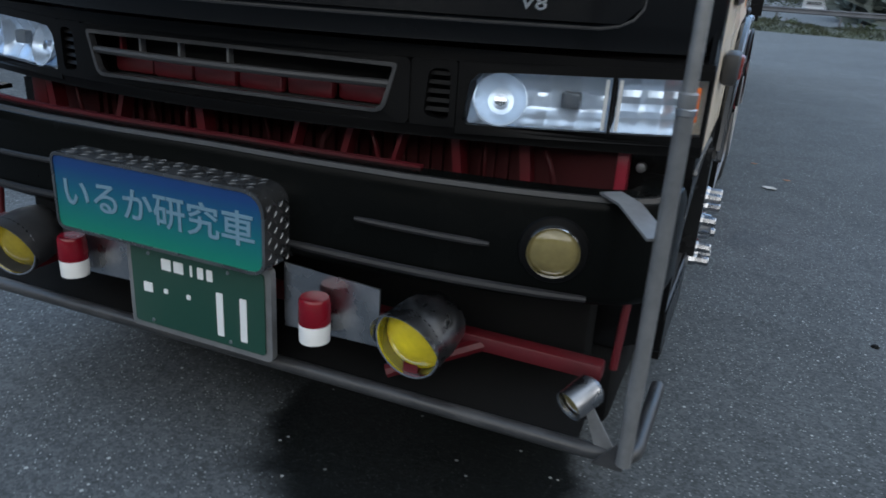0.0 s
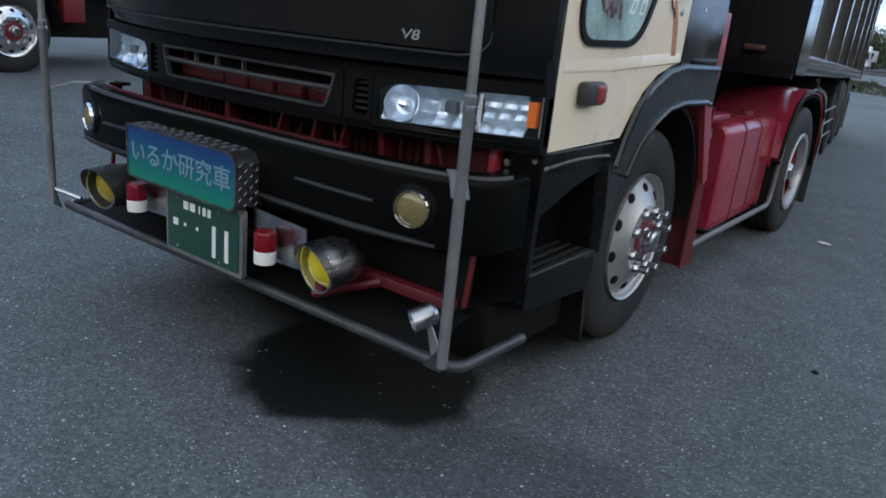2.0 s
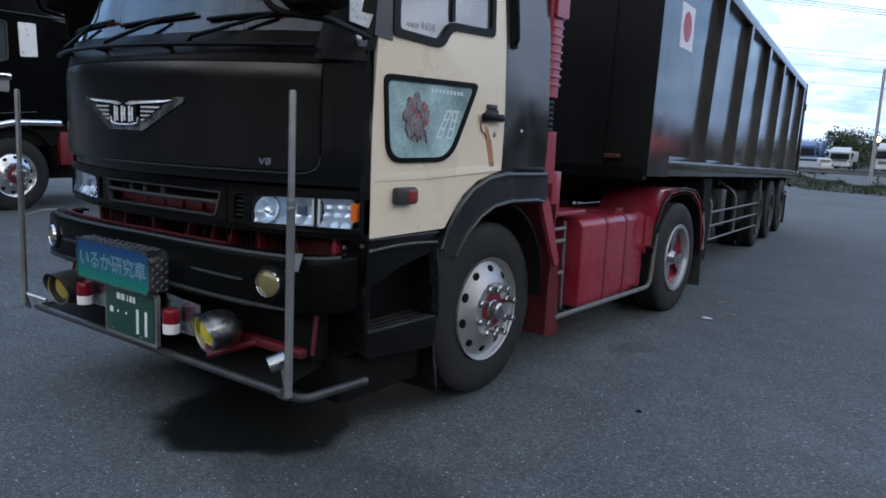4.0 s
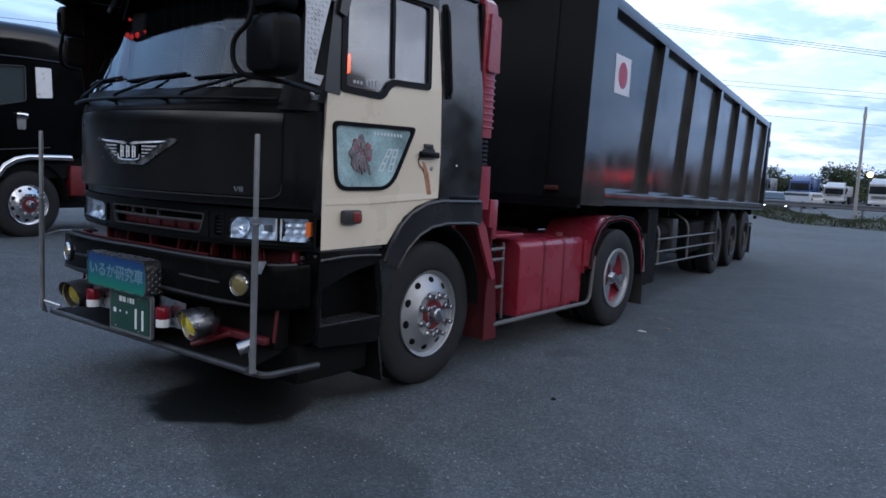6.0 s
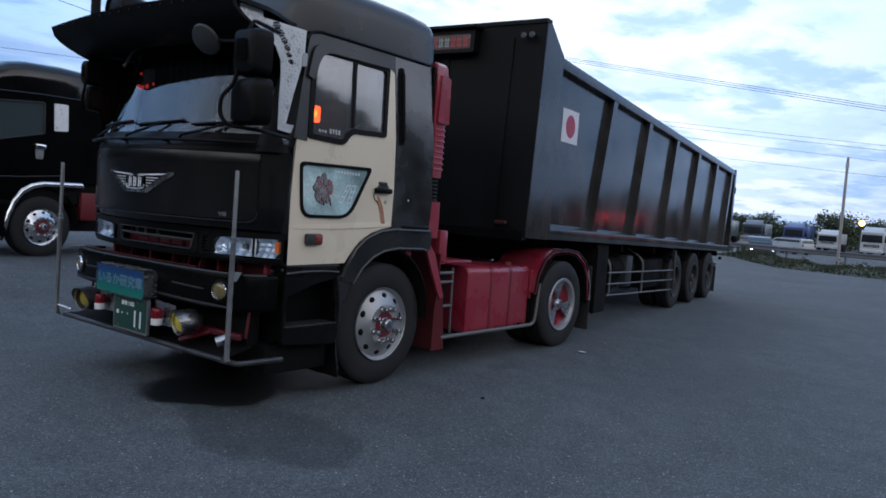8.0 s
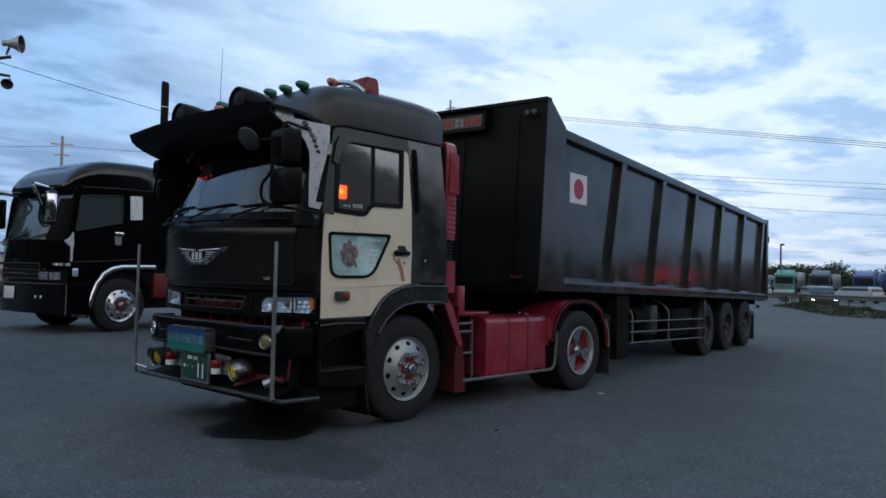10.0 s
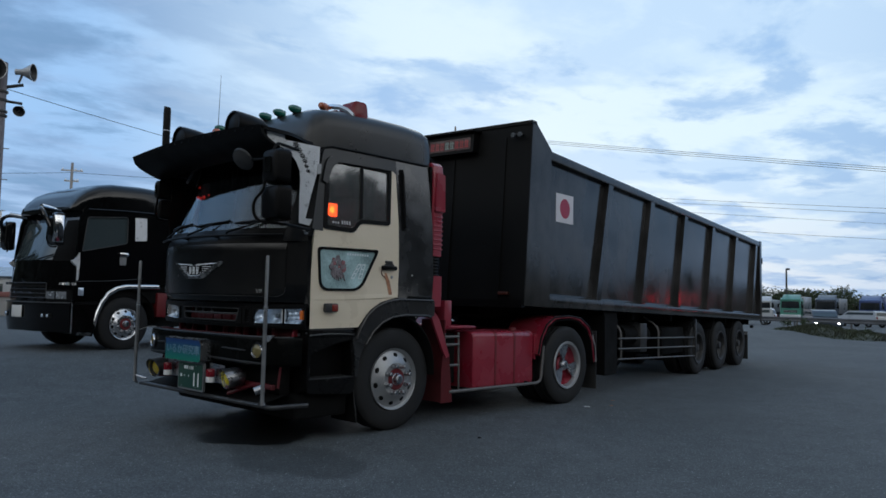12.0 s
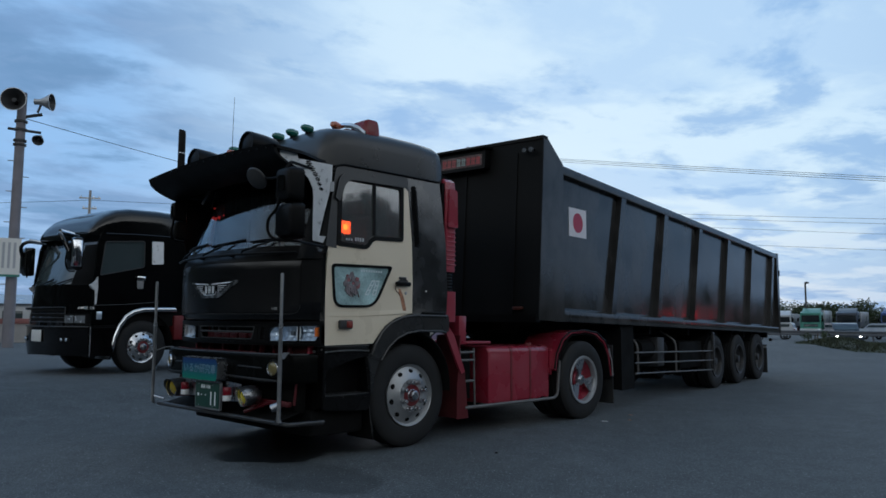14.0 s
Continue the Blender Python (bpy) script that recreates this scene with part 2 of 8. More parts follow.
TINTED = glass("tinted_window_glass", (0.42, 0.44, 0.45), 0.04, 2.05)
TINTED.node_tree.nodes["Principled BSDF"].inputs["Transmission Weight"].default_value = 0.86
BLACKED = material("blacked_out_window_film", (0.010, 0.011, 0.012), 0.10, vary=0.1, scale=2.0, bump=0.0, rough_vary=0.04)
# teal film; strong colour variation paints in pale patches of reflection
FILM = material("teal_mirror_film_glass", (0.44, 0.62, 0.63), 0.14, 0.20, vary=0.5, scale=5.0, bump=0.0, coat=1.0, rough_vary=0.08)
PLATE_GREEN = material("dark_green_plate_enamel", (0.012, 0.060, 0.042), 0.45, vary=0.05, dust=0.1, bump=0.0)
PLATE_WHITE = material("white_plate_paint", (0.75, 0.78, 0.78), 0.5, vary=0.05, bump=0.0)
DECAL_BROWN = material("faded_brown_sticker", (0.22, 0.19, 0.20), 0.5, vary=0.4, scale=20, bump=0.0)
DECAL_RED = material("faded_red_decal", (0.27, 0.11, 0.12), 0.4, vary=0.6, scale=30, bump=0.0)
DECAL_PALE = material("pale_decal", (0.62, 0.70, 0.72), 0.4, vary=0.1, bump=0.0)
DECAL_GREY = material("pale_grey_decal", (0.40, 0.42, 0.43), 0.4, vary=0.4, scale=40, bump=0.0)
RUST = material("rust_stain", (0.46, 0.22, 0.12), 0.8, vary=0.5, scale=30, bump=0.1)
FLAG_RED = material("flag_red", (0.42, 0.02, 0.06), 0.5, vary=0.06, bump=0.0)
FLAG_WHITE = material("flag_white", (0.76, 0.73, 0.75), 0.5, vary=0.05, bump=0.0)
DASH = material("dark_dashboard", (0.05, 0.05, 0.055), 0.7, vary=0.2, bump=0.05)
CONCRETE = material("weathered_concrete", (0.30, 0.29, 0.28), 0.85, vary=0.2, scale=2.0, bump=0.15, grain=40)
TIMBER_POLE = material("mauve_grey_pole", (0.20, 0.19, 0.21), 0.8, vary=0.2, scale=2.0, bump=0.1, grain=40)
GALV = material("galvanised_steel", (0.38, 0.39, 0.40), 0.45, 0.6, vary=0.15, scale=5, bump=0.02)
BARK = material("bark", (0.09, 0.07, 0.05), 0.9, vary=0.3, scale=8, bump=0.4, grain=30)
# haze over the far woods is put into this leaf colour
HAZED_LEAF = material("haze_paled_foliage", (0.105, 0.125, 0.115), 0.8, vary=0.5, scale=0.4, bump=0.1, grain=8, spec=0.2)
LEAF = material("dusk_foliage", (0.036, 0.055, 0.020), 0.7, vary=0.5, scale=0.8, bump=0.1, grain=8)
GRASS = material("dry_verge_grass", (0.034, 0.042, 0.020), 0.85, vary=0.5, scale=0.6, bump=0.1, grain=8)
WIRE = material("cable_insulation", (0.02, 0.02, 0.022), 0.6, bump=0.0)
AMBER_GLOW = glow("amber_reflection_glow", (1.0, 0.075, 0.012), 8.0)
AMBER_CORE = glow("amber_reflection_core", (1.0, 0.22, 0.02), 10.0)
DULL_WHEEL = material("dusty_dark_wheel_steel", (0.045, 0.045, 0.045), 0.5, 0.3, vary=0.2, scale=7, dust=0.3, bump=0.02, dust_color=(0.05, 0.047, 0.044))
RED_LIT = glow("lit_red_lamp", (1.0, 0.05, 0.04), 0.45)
TAIL_LIT = glow("lit_tail_lamp", (1.0, 0.03, 0.05), 18.0)
SIDE_LENS = material("dull_red_orange_lamp_plastic", (0.22, 0.030, 0.022), 0.3, coat=0.2, vary=0.08, scale=12, bump=0.0)
SODIUM = glow("lit_sodium_lamp", (1.0, 0.62, 0.16), 7.0)
HEAD_LIT = glow("lit_headlamp", (1.0, 0.95, 0.85), 30.0)


def lamp_sign_material():
    """Backlit panel: deep blue above, sea green below."""
    m = bpy.data.materials.new("blue_green_sign_face")
    m.use_nodes = True
    nt = m.node_tree
    p = nt.nodes["Principled BSDF"]
    tc, sep, ramp = nt.nodes.new("ShaderNodeTexCoord"), nt.nodes.new("ShaderNodeSeparateXYZ"), nt.nodes.new("ShaderNodeValToRGB")
    mr = nt.nodes.new("ShaderNodeMapRange")
    nt.links.new(tc.outputs["Object"], sep.inputs[0])
    nt.links.new(sep.outputs[2], mr.inputs[0])
    mr.inputs[1].default_value, mr.inputs[2].default_value = 0.70, 0.92
    nt.links.new(mr.outputs[0], ramp.inputs[0])
    e = ramp.color_ramp.elements
    e[0].position, e[0].color = 0.05, (0.006, 0.20, 0.13, 1)
    e[1].position, e[1].color = 0.92, (0.008, 0.045, 0.17, 1)
    mid = ramp.color_ramp.elements.new(0.5)
    mid.color = (0.006, 0.12, 0.16, 1)
    nt.links.new(ramp.outputs[0], p.inputs["Base Color"])
    p.inputs["Roughness"].default_value = 0.3
    return m


SIGN_FACE = lamp_sign_material()
SIGN_INK = material("pale_blue_sign_lettering", (0.14, 0.25, 0.33), 0.5, vary=0.1, bump=0.0)


def asphalt_material():
    """Worn asphalt with pale aggregate, old tyre-dark lanes, wet patches below and before the tractor's nose, and
    painted shade beneath it.
    """
    m = bpy.data.materials.new("worn_asphalt")
    m.use_nodes = True
    nt = m.node_tree
    N, L = nt.nodes.new, nt.links.new
    p = nt.nodes["Principled BSDF"]
    tc = N("ShaderNodeTexCoord")

    def noise_of(scale, detail, rough=0.5, src=None):
        n = N("ShaderNodeTexNoise")
        n.inputs["Scale"].default_value, n.inputs["Detail"].default_value, n.inputs["Roughness"].default_value = scale, detail, rough
        L(src or tc.outputs["Object"], n.inputs[0])
        return n

    def ramp_of(src, lo, hi, a=0.0, b=1.0):
        r = N("ShaderNodeMapRange")
        r.interpolation_type = "SMOOTHSTEP"
        for i, v in enumerate((lo, hi, a, b)):
            r.inputs[i + 1].default_value = v
        L(src, r.inputs[0])
        return r.outputs[0]

    def mix(fac, a, b, mode="MIX"):
        n = N("ShaderNodeMix")
        n.data_type, n.blend_type = "RGBA", mode
        for sock, v in ((n.inputs[0], fac), (n.inputs[6], a), (n.inputs[7], b)):
            if isinstance(v, tuple):
                sock.default_value = (*v, 1)
            elif isinstance(v, (int, float)):
                sock.default_value = v
            else:
                L(v, sock)
        return n.outputs[2]

    broad, mid = noise_of(0.35, 6.0, 0.6), noise_of(3.0, 5.0, 0.6)
    vor = N("ShaderNodeTexVoronoi")
    vor.inputs["Scale"].default_value = 105.0
    L(tc.outputs["Object"], vor.inputs[0])
    stone = N("ShaderNodeSeparateColor")
    L(vor.outputs["Color"], stone.inputs[0])
    base = mix(ramp_of(broad.outputs[0], 0.3, 0.7), (0.086, 0.096, 0.101), (0.115, 0.126, 0.134))
    base = mix(ramp_of(mid.outputs[0], 0.35, 0.7, 0.0, 0.5), base, (0.064, 0.071, 0.075))
    grit = mix(ramp_of(stone.outputs[0], 0.0, 1.0), (0.35, 0.35, 0.35), (1.75, 1.75, 1.75))
    base = mix(0.40, base, grit, "MULTIPLY")
    clumps = noise_of(26.0, 4.0, 0.7)
    base = mix(ramp_of(clumps.outputs[0], 0.36, 0.66, 0.0, 0.42), base, mix(1.0, base, (0.42, 0.42, 0.42), "MULTIPLY"))
    pale = N("ShaderNodeMath")
    pale.operation = "MULTIPLY"
    L(ramp_of(stone.outputs[1], 0.80, 0.96, 0.0, 0.85), pale.inputs[0])
    L(ramp_of(vor.outputs["Distance"], 0.45, 0.25), pale.inputs[1])
    base = mix(pale.outputs[0], base, (0.40, 0.43, 0.435))
    chips = N("ShaderNodeTexVoronoi")
    chips.inputs["Scale"].default_value = 34.0
    L(tc.outputs["Object"], chips.inputs[0])
    chip = N("ShaderNodeSeparateColor")
    L(chips.outputs["Color"], chip.inputs[0])
    big = N("ShaderNodeMath")
    big.operation = "MULTIPLY"
    L(ramp_of(chip.outputs[1], 0.955, 0.965), big.inputs[0])
    L(ramp_of(chips.outputs["Distance"], 0.24, 0.16), big.inputs[1])
    base = mix(big.outputs[0], base, (0.46, 0.48, 0.475))

    warp = N("ShaderNodeVectorMath")
    warp.operation = "MULTIPLY_ADD"
    wob = noise_of(2.0, 4.0, 0.5)
    L(wob.outputs["Color"], warp.inputs[0])
    warp.inputs[1].default_value = (0.42, 0.42, 0.0)
    L(tc.outputs["Object"], warp.inputs[2])

    def patch(cx, cy, rx, ry, soft, turn=0.0):
        mp = N("ShaderNodeMapping")
        mp.vector_type = "TEXTURE"
        mp.inputs["Location"].default_value = (cx + 0.21, cy + 0.21, 0)
        mp.inputs["Rotation"].default_value = (0, 0, radians(turn))
        mp.inputs["Scale"].default_value = (rx, ry, 1000)
        L(warp.outputs[0], mp.inputs[0])
        ln = N("ShaderNodeVectorMath")
        ln.operation = "LENGTH"
        L(mp.outputs[0], ln.inputs[0])
        return ramp_of(ln.outputs["Value"], 1.0 + soft, 1.0 - soft)

    # real wet patch, darkened further for the shadow of the nose
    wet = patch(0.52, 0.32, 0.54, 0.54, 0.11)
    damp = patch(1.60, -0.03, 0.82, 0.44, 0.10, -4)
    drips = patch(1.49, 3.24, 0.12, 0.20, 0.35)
    # shade beneath the truck, painted into the asphalt as one more dark patch
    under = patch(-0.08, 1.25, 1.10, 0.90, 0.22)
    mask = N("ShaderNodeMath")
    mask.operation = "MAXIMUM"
    wet_shade = N("ShaderNodeMath")
    wet_shade.operation = "MAXIMUM"
    L(wet, wet_shade.inputs[0]), L(under, wet_shade.inputs[1])
    L(wet_shade.outputs[0], mask.inputs[0])
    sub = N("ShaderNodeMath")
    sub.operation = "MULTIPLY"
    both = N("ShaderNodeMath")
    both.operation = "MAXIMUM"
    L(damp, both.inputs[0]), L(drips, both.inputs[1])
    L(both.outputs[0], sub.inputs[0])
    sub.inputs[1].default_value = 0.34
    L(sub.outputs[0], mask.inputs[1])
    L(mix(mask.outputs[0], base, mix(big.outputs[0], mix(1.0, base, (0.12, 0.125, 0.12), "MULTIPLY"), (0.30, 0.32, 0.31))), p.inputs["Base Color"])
    L(ramp_of(mask.outputs[0], 0.0, 1.0, 0.82, 0.34), p.inputs["Roughness"])
    p.inputs["Specular IOR Level"].default_value = 0.26
    bump = N("ShaderNodeBump")
    bump.inputs["Strength"].default_value, bump.inputs["Distance"].default_value = 0.35, 0.006
    L(stone.outputs[2], bump.inputs["Height"])
    L(bump.outputs[0], p.inputs["Normal"])
    return m


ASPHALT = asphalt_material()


# ---- mesh building ----
def part(name, bm, mat, parent=None, label="", angle=32, **tags):
    """Links a bmesh as one mesh object under a thing or a part."""
    me = bpy.data.meshes.new(name)
    bmesh.ops.remove_doubles(bm, verts=bm.verts, dist=0.00005)
    bmesh.ops.recalc_face_normals(bm, faces=bm.faces)
    bm.to_mesh(me)
    bm.free()
    me.materials.append(mat)
    for f in me.polygons:
        f.use_smooth = True
    me.set_sharp_from_angle(angle=radians(angle))
    ob = new(name, me)
    if parent:
        ob.parent = parent
    return tagged(ob, label=label, **tags)


def thing(name, m, label, category, group="", kind=""):
    ob = new(name)
    ob.empty_display_size = 0.2
    ob.matrix_world = m
    return tagged(ob, label=label, category=category, group=group, kind=kind)


def BM():
    return bmesh.new()


def box(bm, x0, x1, y0, y1, z0, z1, bevel=0.0, seg=2):
    vs = [bm.verts.new((x, y, z)) for x in (x0, x1) for y in (y0, y1) for z in (z0, z1)]
    fs = [bm.faces.new([vs[i] for i in q]) for q in ((0, 1, 3, 2), (4, 6, 7, 5), (0, 4, 5, 1), (2, 3, 7, 6), (0, 2, 6, 4), (1, 5, 7, 3))]
    if bevel:
        edges = list({e for f in fs for e in f.edges})
        bmesh.ops.bevel(bm, geom=edges, offset=bevel, segments=seg, profile=0.5, affect="EDGES")
    return bm


def rounded(pts, r, n=4):
    """A polygon with its corners rounded."""
    out = []
    k = len(pts)
    for i in range(k):
        a, b, c = (Vector(pts[j % k]) for j in (i - 1, i, i + 1))
        rr = r[i] if isinstance(r, (list, tuple)) else r
        if rr <= 0:
            out.append(tuple(b))
            continue
        u, v = (a - b), (c - b)
        cut = min(rr, u.length * 0.45, v.length * 0.45)
        p, q = b + u.normalized() * cut, b + v.normalized() * cut
        for j in range(n + 1):
            t = j / n
            out.append(tuple((1 - t) ** 2 * p + 2 * t * (1 - t) * b + t * t * q))
    return out


def plate(bm, outer, place, d0, d1, holes=()):
    """A sheet cut to an outline, with openings, between two depths; place(u, v, d) gives the point."""
    rims = []
    for d in (d0, d1):
        edges, loops = [], []
        for loop in (outer, *holes):
            vs = [bm.verts.new(place(u, v, d)) for u, v in loop]
            edges += [bm.edges.new((vs[i - 1], vs[i])) for i in range(len(vs))]
            loops.append(vs)
        bmesh.ops.triangle_fill(bm, use_beauty=True, use_dissolve=False, edges=edges)
        rims.append(loops)
    for la, lb in zip(*rims):
        for i in range(len(la)):
            bm.faces.new((la[i - 1], la[i], lb[i], lb[i - 1]))
    return bm


def sheet(bm, fn, us, vs, back):
    """A curved panel fn(u, v) with thickness: back is the vector to its rear face."""
    back = Vector(back)
    rows = [[[bm.verts.new(Vector(fn(u, v)) + k * back) for v in vs] for u in us] for k in (0, 1)]
    a, b = rows
    nu, nv = len(us), len(vs)
    for i in range(nu - 1):
        for j in range(nv - 1):
            bm.faces.new((a[i][j], a[i + 1][j], a[i + 1][j + 1], a[i][j + 1]))
            bm.faces.new((b[i][j], b[i][j + 1], b[i + 1][j + 1], b[i + 1][j]))
    for i in range(nu - 1):
        for j in (0, nv - 1):
            bm.faces.new((a[i][j], a[i + 1][j], b[i + 1][j], b[i][j]))
    for j in range(nv - 1):
        for i in (0, nu - 1):
            bm.faces.new((a[i][j], a[i][j + 1], b[i][j + 1], b[i][j]))
    return bm


def loft(bm, rings, cap=True):
    rows = [[bm.verts.new(p) for p in ring] for ring in rings]
    n = len(rows[0])
    for a, b in zip(rows, rows[1:]):
        for i in range(n):
            bm.faces.new((a[i - 1], a[i], b[i], b[i - 1]))
    if cap:
        bm.faces.new(rows[0]), bm.faces.new(rows[-1][::-1])
    return bm


def frame_of(d):
    d = Vector(d).normalized()
    s = Vector((0, 0, 1)) if abs(d.z) < 0.9 else Vector((1, 0, 0))
    u = d.cross(s).normalized()
    return u, d.cross(u).normalized()


def tube(bm, pts, r, seg=10, cap=True):
    """A round bar along a line of points; r may be one radius or one for each point."""
    pts = [Vector(p) for p in pts]
    rings = []
    u = None
    for i, p in enumerate(pts):
        d = (pts[min(i + 1, len(pts) - 1)] - pts[max(i - 1, 0)]).normalized()
        if u is None:
            u, v = frame_of(d)
        else:
            u = (u - d * u.dot(d)).normalized()
            v = d.cross(u)
        rr = r[i] if isinstance(r, (list, tuple)) else r
        rings.append([p + rr * (math.cos(a) * u + math.sin(a) * v) for a in (2 * math.pi * k / seg for k in range(seg))])
    return loft(bm, rings, cap)


def bend(pts, r, n=5):
    """A path with its corners rounded."""
    out = [Vector(pts[0])]
    for a, b, c in zip(pts, pts[1:], pts[2:]):
        a, b, c = Vector(a), Vector(b), Vector(c)
        p = b + (a - b).normalized() * min(r, (a - b).length * 0.45)
        q = b + (c - b).normalized() * min(r, (c - b).length * 0.45)
        out += [(1 - t) ** 2 * p + 2 * t * (1 - t) * b + t * t * q for t in (k / n for k in range(n + 1))]
    return out + [Vector(pts[-1])]


def lathe(bm, profile, origin, axis, seg=32, closed=False):
    """Turns (radius, height along axis) pairs about an axis."""
    o, ax = Vector(origin), Vector(axis).normalized()
    u, v = frame_of(ax)
    rows = []
    for r, h in profile:
        if r < 1e-5:
            rows.append([bm.verts.new(o + ax * h)])
        else:
            rows.append([bm.verts.new(o + ax * h + r * (math.cos(a) * u + math.sin(a) * v)) for a in (2 * math.pi * k / seg for k in range(seg))])
    pairs = list(zip(rows, rows[1:]))
    if closed:
        pairs.append((rows[-1], rows[0]))
    for a, b in pairs:
        for i in range(seg):
            qa, qb = (a[i - 1], a[i]) if len(a) > 1 else (a[0],), (b[i], b[i - 1]) if len(b) > 1 else (b[0],)
            if len(qa) + len(qb) > 2:
                bm.faces.new((*qa, *qb))
    return bm


def lettering(text, size, m, depth=0.002, weight=0.0, slant=0.0):
    """A bmesh of flat raised lettering, in the plane of m, centred on its origin."""
    cu = bpy.data.curves.new("lettering", "FONT")
    cu.offset = size * weight
    cu.shear = slant
    cu.body, cu.size, cu.align_x, cu.align_y, cu.extrude, cu.resolution_u = text, size, "CENTER", "CENTER", depth, 3
    ob = bpy.data.objects.new("lettering", cu)
    scene.collection.objects.link(ob)
    bpy.context.view_layer.update()
    me = bpy.data.meshes.new_from_object(ob.evaluated_get(bpy.context.evaluated_depsgraph_get()))
    bm = bmesh.new()
    bm.from_mesh(me)
    bm.transform(m)
    bpy.data.objects.remove(ob)
    bpy.data.meshes.remove(me)
    bpy.data.curves.remove(cu)
    return bm


def smooth01(t):
    t = min(1.0, max(0.0, t))
    return t * t * (3 - 2 * t)


def lerp(a, b, t):
    return a + (b - a) * t


def spread(a, b, n):
    return [a + (b - a) * i / (n - 1) for i in range(n)]


# ---- ground ----
def ground_z(x, y):
    return 0.30 * smooth01((-x - 2.9) / 2.6) - 0.45 * smooth01((y - 40) / 8)


def build_ground():
    xs = sorted({*spread(-30, 30, 61), *spread(-120, 120, 25), -1500, -700, -320, 320, 700, 1500})
    ys = sorted({*spread(-12, 96, 109), *spread(-120, 120, 25), -1500, -700, -320, 320, 700, 1500})
    vs = [(x, y, ground_z(x, y)) for x in xs for y in ys]
    n = len(ys)
    fs = [(i * n + j, (i + 1) * n + j, (i + 1) * n + j + 1, i * n + j + 1) for i in range(len(xs) - 1) for j in range(n - 1)]
    me = bpy.data.meshes.new("ground")
    me.from_pydata(vs, [], fs)
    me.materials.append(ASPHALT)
    for f in me.polygons:
        f.use_smooth = True
    return tagged(new("ground", me), "worn grey asphalt lorry park with damp patches", "ground", kind="structure")


build_ground()


# ---- wheels ----
def tyre_mesh(bm, c, out, r, w):
    """A tyre with grooved tread; out is the way that its outer side faces (+1 or -1 along x)."""
    h = w / 2
    prof = [(r * 0.585, -h * 0.80), (r * 0.62, -h * 0.93), (r * 0.74, -h), (r * 0.90, -h * 0.97), (r * 0.975, -h * 0.86), (r, -h * 0.74)]
    for g in (-0.42, 0.0, 0.42):
        prof += [(r, (g - 0.07) * h), (r * 0.975, (g - 0.05) * h), (r * 0.975, (g + 0.05) * h), (r, (g + 0.07) * h)]
    prof += [(r, h * 0.74), (r * 0.975, h * 0.86), (r * 0.93, h * 0.93), (r * 0.90, h * 0.965), (r * 0.80, h), (r * 0.74, h),
             (r * 0.66, h * 0.965), (r * 0.62, h * 0.93), (r * 0.585, h * 0.80)]
    return lathe(bm, prof, c, (out, 0, 0), seg=56)


def front_wheel(parent, c, out, r=0.525, studs=True, disc=ALU, label="steel disc wheel with long chromed nut covers"):
    """Steered wheel: bulged disc with hand holes near the rim, red hub, tall nut covers and a domed cap."""
    cx, cy, cz = c
    ax = Vector((out, 0, 0))
    bm = BM()
    rr = r * 0.585
    prof = [(rr, -0.14), (rr, 0.035), (rr * 1.03, 0.045), (rr * 1.03, 0.030), (rr * 0.965, 0.022), (rr * 0.94, 0.010), (rr * 0.90, 0.014)]
    prof += [(rr * 0.74, 0.040), (rr * 0.60, 0.062), (rr * 0.55, 0.075), (rr * 0.36, 0.075), (0.0, 0.075)]
    lathe(bm, prof, (cx, cy, cz), ax, seg=48)
    wheel = part("wheel", bm, disc, parent, label)
    part("tyre", tyre_mesh(BM(), (cx - out * 0.105, cy, cz), out, r, 0.29), RUBBER, wheel)
    for k in range(10):
        a = 2 * math.pi * (k + 0.35) / 10
        rad = rr * 0.80
        p = Vector((cx, cy + rad * math.cos(a), cz + rad * math.sin(a)))
        bm = lathe(BM(), [(0.0, 0.037), (0.024, 0.035), (0.030, 0.031), (0.030, 0.018)], p, ax, seg=14)
        bm2 = bm
        for v in bm2.verts:
            off = v.co - p
            rad_d = Vector((0, math.cos(a), math.sin(a)))
            v.co = p + off - rad_d * off.dot(rad_d) * 0.25 + ax * (-off.dot(rad_d) * 0.22)
        part("hand_hole", bm2, DEEP, wheel)
    bm = lathe(BM(), [(0.0, 0.082), (0.108, 0.082), (0.114, 0.076)], (cx, cy, cz), ax, seg=28)
    part("hub_plate", bm, RED_DEEP, wheel, "red painted hub")
    bm = lathe(BM(), [(0.0, 0.138), (0.040, 0.137), (0.052, 0.128), (0.056, 0.088), (0.066, 0.080)], (cx, cy, cz), ax, seg=24)
    part("hub_cap", bm, STEEL, wheel)
    for k in range(8):
        a = 2 * math.pi * (k + 0.45) / 8
        p = (cx, cy + 0.146 * math.cos(a), cz + 0.146 * math.sin(a))
        tip = 0.155 if studs else 0.11
        bm = lathe(BM(), [(0.0, tip), (0.017, tip - 0.001), (0.0205, tip - 0.006), (0.0205, 0.105), (0.024, 0.10), (0.028, 0.088), (0.029, 0.07)], p, ax, seg=8)
        part("nut_cover", bm, STEEL, wheel)
    return wheel


